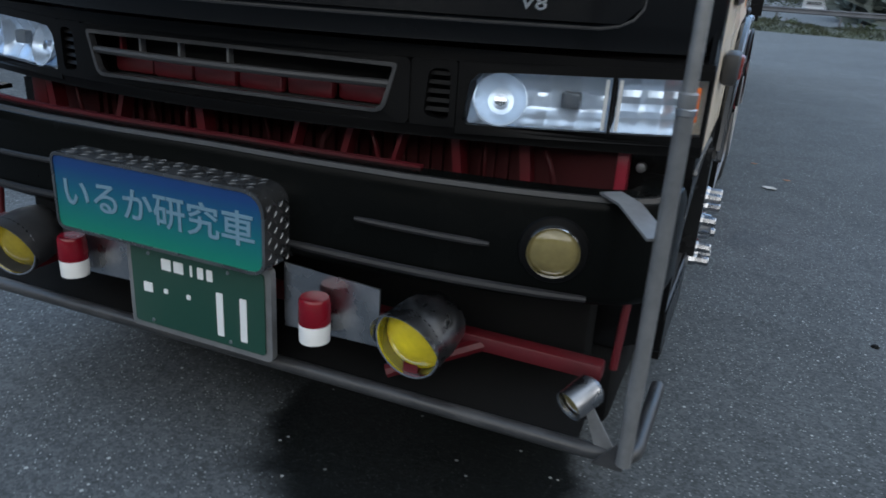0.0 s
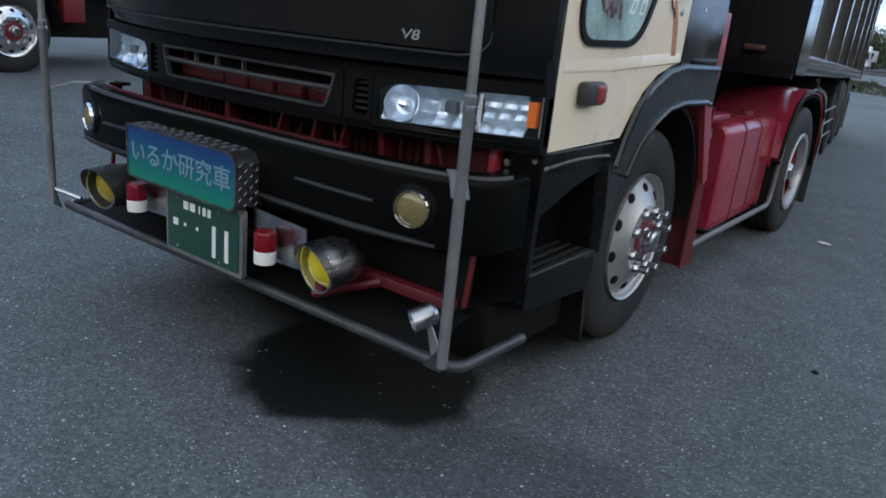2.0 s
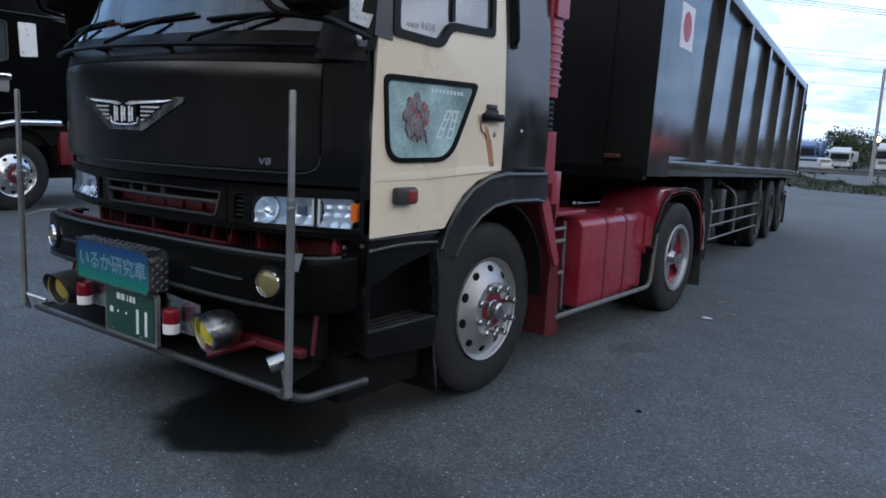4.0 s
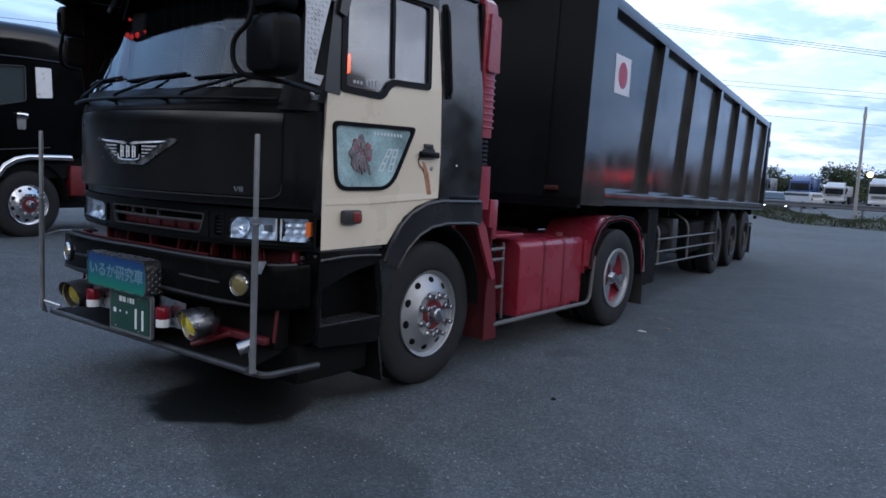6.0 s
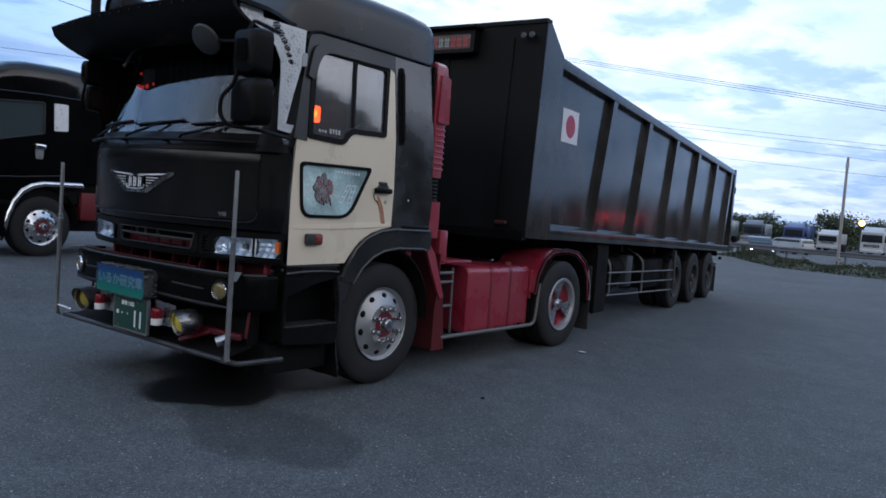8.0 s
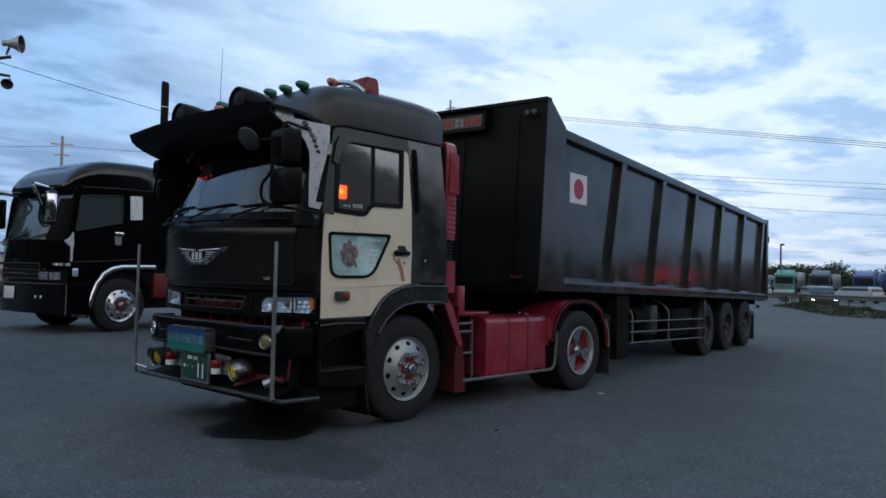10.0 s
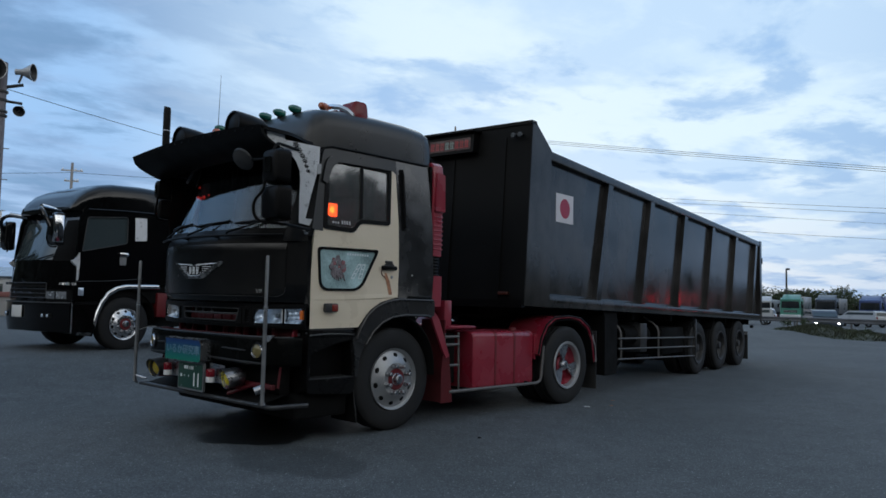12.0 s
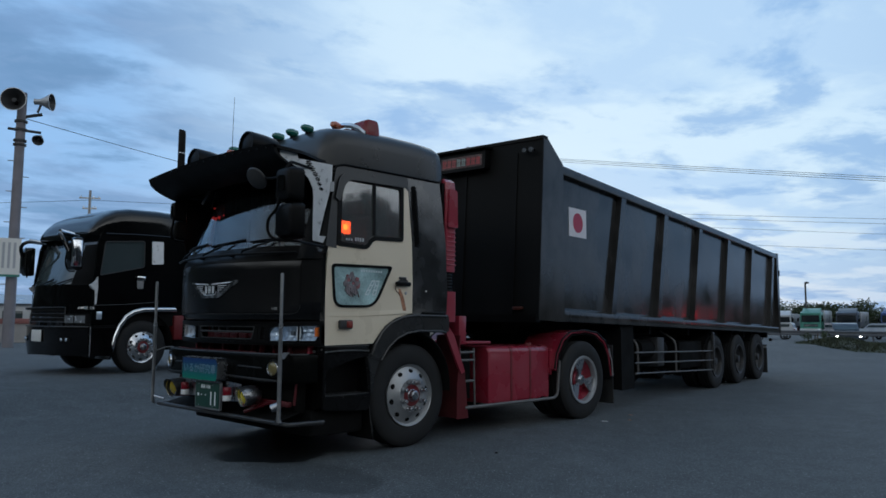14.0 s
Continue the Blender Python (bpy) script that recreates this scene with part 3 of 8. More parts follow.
def rear_wheel(parent, c, out, r=0.525, dish=RED, fancy=True, label="bright ringed wheel with a red dish and three silver arms"):
    """Driven twin wheel: deep dish behind a bright ring; a three-armed cover plate."""
    cx, cy, cz = c
    ax = Vector((out, 0, 0))
    rr = r * 0.585
    bm = lathe(BM(), [(rr, -0.16), (rr, 0.020), (rr * 1.05, 0.030), (rr * 1.03, 0.040), (rr * 0.93, 0.034), (rr * 0.90, 0.012), (rr * 0.88, -0.03)], (cx, cy, cz), ax, seg=44)
    wheel = part("wheel", bm, ALU if fancy else DULL_WHEEL, parent, label)
    part("tyre", tyre_mesh(BM(), (cx - out * 0.105, cy, cz), out, r, 0.27), RUBBER, wheel)
    part("inner_tyre", tyre_mesh(BM(), (cx - out * 0.42, cy, cz), out, r, 0.27), RUBBER, wheel)
    bm = lathe(BM(), [(rr * 0.93, -0.03), (rr * 0.72, -0.10), (rr * 0.42, -0.12), (rr * 0.40, -0.06), (0.0, -0.055)], (cx, cy, cz), ax, seg=40)
    part("dish", bm, dish, wheel)
    if fancy:
        for k, a0 in enumerate((-18, 102, 222)):
            pts = []
            for da, rad in ((-9, 0.06), (-24, rr * 0.55), (-25, rr * 0.90), (0, rr * 0.93), (25, rr * 0.90), (24, rr * 0.55), (9, 0.06)):
                a = radians(a0 + da)
                pts.append((rad * math.cos(a), rad * math.sin(a)))
            bm = plate(BM(), pts, lambda u, v, d: (cx + out * (d - 0.03 * (1 - math.hypot(u, v) / rr)), cy + u, cz + v), -0.004, 0.006)
            part("arm_plate", bm, STEEL, wheel)
        bm = lathe(BM(), [(0.0, 0.02), (0.05, 0.015), (0.075, -0.02), (0.08, -0.06)], (cx, cy, cz), ax, seg=24)
        part("hub_cap", bm, STEEL, wheel)
    else:
        bm = lathe(BM(), [(0.0, 0.03), (0.07, 0.02), (0.09, -0.06)], (cx, cy, cz), ax, seg=20)
        part("hub_cap", bm, GREY_PLASTIC, wheel)
    return wheel


# ---- black tractor unit ----
HW = 1.245


def side_x(z):
    return HW - 0.085 * max(0.0, z - 2.0)


def hood_y(x):
    return -0.11 + 0.05 * x + 0.24 * x * x


def fascia_y(x):
    return 0.05 + 0.05 * x + 0.15 * x * x


def glass_y(x, z):
    return 0.005 + 0.03 * x + 0.05 * x * x + 0.24 * (abs(x) / 1.2) ** 4.5 + 0.34 * (z - 2.0)


def skew(x):
    """The nose's far half is knocked slightly forward."""
    return 0.03 * (x - math.sqrt(x * x + 0.02))


tractor = thing("tractor_truck", pose(0, 0, 0), "black and cream custom tractor truck with wine-red chassis, parked on asphalt", "truck")
XS = sorted({*spread(-1.04, 1.04, 25), *(k * x for k in (-1, 1) for x in (1.08, 1.11, 1.14, 1.165, 1.185, 1.205, 1.222, 1.236, 1.243))})

# chassis and underbody
bm = BM()
for s in (-1, 1):
    box(bm, s * 0.42 - 0.05, s * 0.42 + 0.05, 0.35, 5.55, 0.72, 0.98, 0.008)
part("chassis_frame", bm, RED_DEEP, tractor)
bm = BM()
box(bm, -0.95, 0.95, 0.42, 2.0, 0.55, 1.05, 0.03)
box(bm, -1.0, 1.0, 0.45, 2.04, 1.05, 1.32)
# low box added to keep light from passing below the engine
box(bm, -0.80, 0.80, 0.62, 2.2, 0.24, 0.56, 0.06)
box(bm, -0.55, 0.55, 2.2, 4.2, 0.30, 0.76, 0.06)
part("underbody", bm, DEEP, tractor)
part("front_axle", tube(BM(), [(-1.0, 1.51, 0.5), (1.0, 1.51, 0.5)], 0.07), DEEP, tractor)
bm = BM()
tube(bm, [(-0.9, 4.78, 0.52), (0.9, 4.78, 0.52)], 0.10)
lathe(bm, [(0.0, -0.2), (0.16, -0.16), (0.2, 0.0), (0.16, 0.16), (0.0, 0.2)], (0, 4.78, 0.54), (0, 1, 0), seg=18)
part("rear_axle", bm, DEEP, tractor)
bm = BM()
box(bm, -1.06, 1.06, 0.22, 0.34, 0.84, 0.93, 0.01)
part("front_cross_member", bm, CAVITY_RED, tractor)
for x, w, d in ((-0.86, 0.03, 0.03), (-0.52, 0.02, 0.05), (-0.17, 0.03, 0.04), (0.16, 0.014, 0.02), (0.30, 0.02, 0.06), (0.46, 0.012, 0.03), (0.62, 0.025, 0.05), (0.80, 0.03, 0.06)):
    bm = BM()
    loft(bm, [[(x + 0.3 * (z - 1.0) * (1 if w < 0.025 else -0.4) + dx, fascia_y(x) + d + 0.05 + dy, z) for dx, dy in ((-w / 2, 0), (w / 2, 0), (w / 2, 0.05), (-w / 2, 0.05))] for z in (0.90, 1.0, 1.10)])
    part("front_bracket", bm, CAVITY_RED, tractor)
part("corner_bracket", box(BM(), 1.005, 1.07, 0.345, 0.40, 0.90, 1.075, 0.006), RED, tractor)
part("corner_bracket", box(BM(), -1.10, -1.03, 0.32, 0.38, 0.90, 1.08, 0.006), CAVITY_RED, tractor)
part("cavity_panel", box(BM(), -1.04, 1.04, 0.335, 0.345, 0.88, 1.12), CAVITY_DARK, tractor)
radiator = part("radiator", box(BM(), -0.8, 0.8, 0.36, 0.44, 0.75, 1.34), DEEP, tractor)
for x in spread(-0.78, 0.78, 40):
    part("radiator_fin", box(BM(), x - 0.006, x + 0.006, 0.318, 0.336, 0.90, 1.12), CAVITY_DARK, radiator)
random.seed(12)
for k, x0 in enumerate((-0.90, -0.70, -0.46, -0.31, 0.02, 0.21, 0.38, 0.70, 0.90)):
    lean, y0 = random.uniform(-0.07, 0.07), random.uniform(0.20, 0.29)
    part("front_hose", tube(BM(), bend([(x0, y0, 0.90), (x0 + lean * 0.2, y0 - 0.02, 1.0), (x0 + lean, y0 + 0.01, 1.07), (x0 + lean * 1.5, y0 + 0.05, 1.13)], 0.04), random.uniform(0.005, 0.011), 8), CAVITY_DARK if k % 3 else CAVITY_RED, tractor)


# bumper
def bumper_path():
    half = [(0.0, -0.05), (0.3, -0.048), (0.6, -0.031), (0.83, 0.0), (0.97, 0.030), (1.08, 0.061), (1.14, 0.090), (1.185, 0.130), (1.21, 0.18), (1.222, 0.24), (1.228, 0.33)]
    return [(-x, y + skew(-x)) for x, y in half[:0:-1]] + half


def along(path, profile):
    """Sweeps a profile of (outward, z) along a plan path."""
    bm, rings = BM(), []
    for i, p in enumerate(path):
        a, b = Vector(path[max(i - 1, 0)]), Vector(path[min(i + 1, len(path) - 1)])
        d = (b - a).normalized()
        n = Vector((d.y, -d.x))
        rings.append([(p[0] + n.x * o, p[1] + n.y * o, z) for o, z in profile])
    return loft(bm, rings)


RIB_GREY = material("worn_black_rib_edge", (0.016, 0.016, 0.017), 0.5, dust=0.3, scale=7, bump=0.03, dust_color=(0.045, 0.045, 0.045), spec=0.3)
SCUFF = material("scuffed_black_edge", (0.018, 0.018, 0.018), 0.5, vary=0.5, scale=9, bump=0.02)
bumper = part("bumper", along(bumper_path(), [(-0.008, 0.73), (0.004, 0.745), (0.008, 0.76), (0.006, 0.965), (-0.004, 0.99), (-0.02, 1.0), (-0.10, 1.0), (-0.10, 0.985), (-0.03, 0.975), (-0.03, 0.73)]), BLACK_BUMPER, tractor, "black painted steel bumper with scuffed ribs")
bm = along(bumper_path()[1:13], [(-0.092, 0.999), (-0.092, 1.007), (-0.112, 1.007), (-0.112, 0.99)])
part("bumper_inner_lip", bm, CAVITY_MID, bumper, "red inner flange with dirt and shade in its colour")
bm = along(bumper_path()[1:-1], [(-0.006, 0.990), (-0.012, 1.003), (-0.024, 1.003), (-0.024, 0.996)])
part("bumper_edge", bm, SCUFF, bumper, "scuffed grey edge")
for s in (-1, 1):
    for x0, x1, z0, z1, h in ((0.47, 0.82, 0.874, 0.863, 0.009), (0.24, 1.06, 0.772, 0.750, 0.012)):
        pts = [(s * lerp(x0, x1, t), -0.062 + 0.088 * lerp(x0, x1, t) ** 3 + skew(s * lerp(x0, x1, t)), lerp(z0, z1, t)) for t in spread(0, 1, 9)]
        part("bumper_rib", tube(BM(), pts, [h * 0.7] + [h] * 7 + [h * 0.7], 8), RIB_GREY, bumper)
    c = (s * 0.972, 0.020 + skew(s * 0.972), 0.866)
    ax = Vector((s * 0.24, -1, 0)).normalized()
    fog = part("fog_lamp", lathe(BM(), [(0.060, 0.014), (0.0635, 0.020), (0.067, 0.014), (0.067, -0.03)], c, ax, seg=32), CHROME, tractor, "round chrome-rimmed fog lamp")
    part("lens", lathe(BM(), [(0.0, 0.026), (0.03, 0.023), (0.052, 0.016), (0.0615, 0.008)], c, ax, seg=28), OLIVE_LENS, fog)
    part("recess_ring", lathe(BM(), [(0.067, 0.005), (0.082, 0.002), (0.088, -0.01)], c, ax, seg=32), BLACK_DULL, fog)

# illuminated name sign in a tread-plate case, above the number plate
sx0, sx1, sz0, sz1 = -0.455, 0.275, 0.705, 0.935
outline = rounded([(sx0, sz0), (sx1, sz0), (sx1, sz1), (sx0, sz1)], [0.03, 0.05, 0.07, 0.03], 6)
bm = plate(BM(), outline, lambda u, v, d: (u, d, v), -0.155, -0.03)
sign = part("name_sign_case", bm, DARK_TREAD, tractor, "tread-plate sign case with a blue-green face")
inner = rounded([(sx0 + 0.008, sz0 + 0.009), (sx1 - 0.009, sz0 + 0.009), (sx1 - 0.009, sz1 - 0.010), (sx0 + 0.008, sz1 - 0.010)], [0.02, 0.04, 0.065, 0.02], 6)
bm = plate(BM(), outline, lambda u, v, d: (u, d, v), -0.166, -0.155, [inner])
part("sign_rim", bm, DARK_TREAD, sign)
bm = plate(BM(), inner, lambda u, v, d: (u, d, v), -0.162, -0.154)
part("sign_face", bm, SIGN_FACE, sign)
bm = lettering("\u3044\u308b\u304b\u7814\u7a76\u8eca", 0.112, pose((sx0 + sx1) / 2, -0.1635, 0.818, 90) @ Matrix.Diagonal((1.0, 0.90, 1, 1)), 0.0012, 0.012)
part("sign_lettering", bm, SIGN_INK, sign, "pale blue brush lettering")
# raised lozenges of the case
bm = BM()
for i in range(25):
    for j in range(5):
        cx, cy = sx0 + 0.03 + i * 0.028 + (j % 2) * 0.014, -0.145 + j * 0.026
        if cx > sx1 - 0.05:
            continue
        a = radians(45 if (i + j) % 2 else -45)
        tube(bm, [(cx - 0.010 * math.cos(a), cy - 0.010 * math.sin(a), sz1), (cx, cy, sz1 + 0.001), (cx + 0.010 * math.cos(a), cy + 0.010 * math.sin(a), sz1)], [0.0006, 0.0014, 0.0006], 5)
for i in range(8):
    for j in range(5):
        cz, cy = sz0 + 0.03 + i * 0.022, -0.145 + j * 0.026
        a = radians(45 if (i + j) % 2 else -45)
        tube(bm, [(sx1, cy - 0.010 * math.cos(a), cz - 0.010 * math.sin(a)), (sx1 + 0.001, cy, cz), (sx1, cy + 0.010 * math.cos(a), cz + 0.010 * math.sin(a))], [0.0008, 0.0026, 0.0008], 5)
part("tread_pattern", bm, DARK_TREAD, sign, kind="stuff")

# number plate: its characters stand as plain bars
bm = plate(BM(), rounded([(-0.252, 0.422), (0.252, 0.422), (0.252, 0.704), (-0.252, 0.704)], 0.02), lambda u, v, d: (u, d, v), -0.112, -0.090)
nplate = part("number_plate_frame", bm, STEEL_DULL, tractor, "grey steel frame with a dark green plate")
bm = plate(BM(), rounded([(-0.232, 0.442), (0.232, 0.442), (0.232, 0.686), (-0.232, 0.686)], 0.012), lambda u, v, d: (u, d, v), -0.118, -0.110)
part("plate_panel", bm, PLATE_GREEN, nplate)
for u0, u1, v0, v1 in ((0.072, 0.094, 0.468, 0.600), (0.152, 0.174, 0.468, 0.600), (-0.118, -0.084, 0.628, 0.662), (-0.074, -0.040, 0.628, 0.662), (-0.016, -0.008, 0.628, 0.662), (0.010, 0.030, 0.628, 0.662), (0.042, 0.062, 0.628, 0.662),
                       (-0.190, -0.158, 0.546, 0.576), (-0.116, -0.102, 0.554, 0.568), (-0.034, -0.020, 0.554, 0.568)):
    bm = plate(BM(), rounded([(u0, v0), (u1, v0), (u1, v1), (u0, v1)], 0.003), lambda u, v, d: (u, d, v), -0.1205, -0.117)
    part("plate_bar", bm, PLATE_WHITE, nplate)
for u, v in ((-0.165, 0.668), (0.115, 0.668), (-0.165, 0.456), (0.115, 0.456)):
    part("plate_screw", lathe(BM(), [(0.0, 0.004), (0.005, 0.003), (0.006, 0.0)], (u, -0.118, v), (0, -1, 0), seg=10), STEEL, nplate)

# marker beacons on small steel plates
for s, xb, p0, p1 in ((1, 0.392, 0.262, 0.555), (-1, -0.465, -0.56, -0.262)):
    bm = plate(BM(), [(p0, 0.525), (p1, 0.535), (p1, 0.70), (p0, 0.715)], lambda u, v, d: (u, d, v), -0.066, -0.06)
    back = part("beacon_plate", bm, STEEL, tractor)
    bm = lathe(BM(), [(0.0, 0.0), (0.041, 0.002), (0.042, 0.05), (0.039, 0.056)], (xb, -0.118, 0.535), (0, 0, 1), seg=24)
    part("beacon_base", bm, WHITE, back)
    bm = lathe(BM(), [(0.042, 0.054), (0.043, 0.06), (0.042, 0.120), (0.037, 0.128), (0.0, 0.130)], (xb, -0.118, 0.535), (0, 0, 1), seg=24)
    part("beacon_dome", bm, RED_LENS, back, "red plastic dome")
    part("beacon_arm", box(BM(), xb - 0.015, xb + 0.015, -0.09, -0.058, 0.545, 0.57), STEEL, back)

# yellow spot lamps under the bumper
for s in (-1, 1):
    c = Vector((s * 0.667 if s > 0 else -0.69, -0.085 + skew(s * 0.75), 0.597))
    ax = Vector((-0.14 if s > 0 else 0.16, -1, -0.10)).normalized()
    prof = [(0.078, -0.02), (0.088, 0.0), (0.0905, 0.032), (0.094, 0.032), (0.0945, 0.0), (0.093, -0.06), (0.082, -0.12), (0.055, -0.15), (0.0, -0.16)]
    spot = part("spot_lamp", lathe(BM(), prof, c, ax, seg=36), STEEL if s > 0 else DARK_TUBE, tractor, "dull steel spot lamp with a yellow lens")
    part("lens", lathe(BM(), [(0.0, 0.036), (0.03, 0.034), (0.055, 0.026), (0.075, 0.013), (0.086, 0.0)], c - ax * (0.0 if s > 0 else 0.012), ax, seg=30), YELLOW if s > 0 else DIM_YELLOW, spot)
    part("lens_rim", lathe(BM(), [(0.0895, 0.028), (0.0905, 0.035), (0.095, 0.036), (0.0965, 0.032), (0.0965, 0.024), (0.094, 0.022)], c, ax, seg=36), CHROME, spot)
    right = Vector((0, 0, 1)).cross(ax).normalized()
    up = ax.cross(right)
    brim = lambda a, t: tuple(c + (right * math.sin(a) + up * math.cos(a)) * (0.096 + 0.004 * t) + ax * (0.02 + t * 0.055 * max(0.0, math.cos(a * 0.82)) ** 0.6))
    part("lamp_brim", sheet(BM(), brim, spread(-1.9, 1.9, 25), (0.0, 0.5, 1.0), tuple(-up * 0.003)), STEEL if s > 0 else DARK_TUBE, spot, "dented peaked brim")
    part("lamp_bracket", box(BM(), c.x - 0.02, c.x + 0.02, -0.10, 0.14, 0.50, 0.53), CAVITY_RED, spot)
part("under_beam", box(BM(), -1.08, 1.12, 0.08, 0.13, 0.515, 0.56, 0.006), CAVITY_RED, tractor)
for x in (-1.12, 1.14):
    part("under_stay", tube(BM(), [(x, 0.14, 0.53), (x + 0.01, 0.16, 0.78)], 0.011, 8), CAVITY_RED, tractor)
part("under_beam_stay", tube(BM(), [(0.56, -0.02, 0.44), (0.80, 0.10, 0.535)], 0.02, 8), CAVITY_RED, tractor)
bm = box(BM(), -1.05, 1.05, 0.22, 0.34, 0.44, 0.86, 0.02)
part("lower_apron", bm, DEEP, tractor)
# added block, not a known part: stops light leaking under the nose
part("under_shade_block", box(BM(), -1.12, 1.12, 0.345, 0.98, 0.215, 0.455, 0.03), DEEP, tractor)

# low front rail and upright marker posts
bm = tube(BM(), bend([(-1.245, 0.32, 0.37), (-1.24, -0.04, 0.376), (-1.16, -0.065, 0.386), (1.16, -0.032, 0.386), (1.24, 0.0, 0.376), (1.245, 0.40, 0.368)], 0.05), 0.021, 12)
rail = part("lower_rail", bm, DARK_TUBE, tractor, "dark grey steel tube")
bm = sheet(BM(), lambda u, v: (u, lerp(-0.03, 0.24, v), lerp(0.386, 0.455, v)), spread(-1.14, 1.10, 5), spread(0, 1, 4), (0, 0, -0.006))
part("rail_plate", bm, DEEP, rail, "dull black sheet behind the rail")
for s in (-1, 1):
    x, y = (1.224, -0.078) if s > 0 else (-1.235, -0.112)
    bm = lathe(BM(), [(0.0, 0.0), (0.0185, 0.0), (0.0185, 0.85), (0.0195, 0.852), (0.0195, 0.875), (0.014, 0.88)], (x, y, 0.405), (0, 0, 1), seg=18)
    post = part("marker_post", bm, STEEL_DULL, tractor, "upright steel corner marker post")
    part("upper_tube", lathe(BM(), [(0.0148, 0.0), (0.0148, 0.465), (0.013, 0.475), (0.0, 0.478)], (x, y, 1.262), (0, 0, 1), seg=18), STEEL_DULL, post)
    part("post_clamp", lathe(BM(), [(0.018, 0.0), (0.0215, 0.003), (0.0215, 0.014), (0.018, 0.017)], (x, y, 1.236), (0, 0, 1), seg=18), STEEL, post)
    bm = loft(BM(), [[(px, py, pz + dz) for px, py, dz in ((ex - s * 0.022, ey - 0.016, 0), (ex + s * 0.022, ey + 0.02, 0), (ex + s * 0.022, ey + 0.02, 0.006), (ex - s * 0.022, ey - 0.016, 0.006))] for ex, ey, pz in ((s * 1.075, 0.09 + skew(s * 1.07), 1.008), (s * 1.13, 0.035 + skew(s * 1.1), 1.004), (x - s * 0.01, y + 0.016, 0.965))])
    part("post_bracket", bm, STEEL_DULL, post)
    bm = plate(BM(), [(s * 1.15, 0.0), (s * 1.225, 0.0), (s * 1.225, 0.10)], lambda u, v, d: (u, d + y + 0.036, 0.386 + v), -0.042, -0.034)
    part("post_gusset", bm, DARK_TUBE, post)
    if s < 0:
        part("post_foot_bar", tube(BM(), [(x, y, 0.47), (-1.08, -0.05, 0.44)], 0.010, 8), STEEL, post)
        continue
    c, ax = (1.095, -0.030, 0.525), Vector((-0.50, -0.80, -0.34)).normalized()
    cl = part("corner_lamp", lathe(BM(), [(0.035, 0.030), (0.036, 0.040), (0.040, 0.042), (0.041, -0.036), (0.030, -0.048), (0.0, -0.05)], c, ax, seg=24), STEEL, tractor, "small dull chromed corner lamp")
    part("lens", lathe(BM(), [(0.0, 0.034), (0.02, 0.031), (0.036, 0.024)], c, ax, seg=20), OLIVE_LENS, cl)
    bm = loft(BM(), [[(ex + dx, ey + dy, ez) for dx, dy in ((-w, 0), (w, 0), (w, 0.006), (-w, 0.006))] for ex, ey, ez, w in ((c[0] + s * 0.01, -0.02, 0.52, 0.008), (s * 1.18, -0.035, 0.385, 0.028))])
    part("lamp_stalk", bm, STEEL_DULL, cl)

# fascia: grille, vents and head lamps
bm = sheet(BM(), lambda u, v: (u, fascia_y(u) - 0.004 + 0.05 * (v > 1.31), v), XS, [1.268, 1.275, 1.30, 1.318, 1.328], (0, 0.05, 0))
fascia = part("fascia", bm, BLACK_DULL, tractor, "black plastic front fascia")
bm = sheet(BM(), lambda u, v: (u, fascia_y(u) + 0.012 * (v < 1.09) - 0.004, v), XS, [1.068, 1.076, 1.098, 1.102], (0, 0.06, 0))
part("fascia_lip", bm, BLACK_DULL, fascia)
ov = lambda u, v, d: (u, fascia_y(u) + d, v)
gx = 0.502
outer = rounded([(-gx - 0.03, 1.10), (gx + 0.03, 1.10), (gx + 0.03, 1.268), (-gx - 0.03, 1.268)], 0.02)
hole = rounded([(-gx + 0.035, 1.122), (gx - 0.035, 1.122), (gx, 1.252), (-gx, 1.252)], [0.03, 0.03, 0.012, 0.012], 5)
grille = part("grille_frame", plate(BM(), outer, ov, -0.014, 0.03, [hole]), BLACK_DULL, tractor, "black grille frame with grey edging")
inner = rounded([(-gx + 0.045, 1.132), (gx - 0.045, 1.132), (gx - 0.012, 1.242), (-gx + 0.012, 1.242)], [0.025, 0.025, 0.01, 0.01], 5)
part("grille_edging", plate(BM(), hole, ov, -0.018, 0.004, [inner]), DARK_TUBE, grille)
pts = [(x, fascia_y(x) - 0.006, 1.196) for x in spread(-gx + 0.02, gx - 0.02, 13)]
part("grille_bar", tube(BM(), pts, 0.011, 8), GREY_PLASTIC, grille)
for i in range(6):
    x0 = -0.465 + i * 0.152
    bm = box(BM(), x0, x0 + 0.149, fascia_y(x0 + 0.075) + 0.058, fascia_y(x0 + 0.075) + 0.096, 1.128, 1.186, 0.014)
    part("grille_block", bm, CAVITY_RED, grille, "dark red block with dirt and shade in its colour")
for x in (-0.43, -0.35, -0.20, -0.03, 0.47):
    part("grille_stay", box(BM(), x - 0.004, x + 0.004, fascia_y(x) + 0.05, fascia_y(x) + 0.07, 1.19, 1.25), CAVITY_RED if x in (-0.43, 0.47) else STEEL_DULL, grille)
bm = sheet(BM(), lambda u, v: (u, fascia_y(u) + 0.10, v), spread(-0.56, 0.56, 9), [1.09, 1.27], (0, 0.02, 0))
part("grille_backing", bm, DEEP, grille)
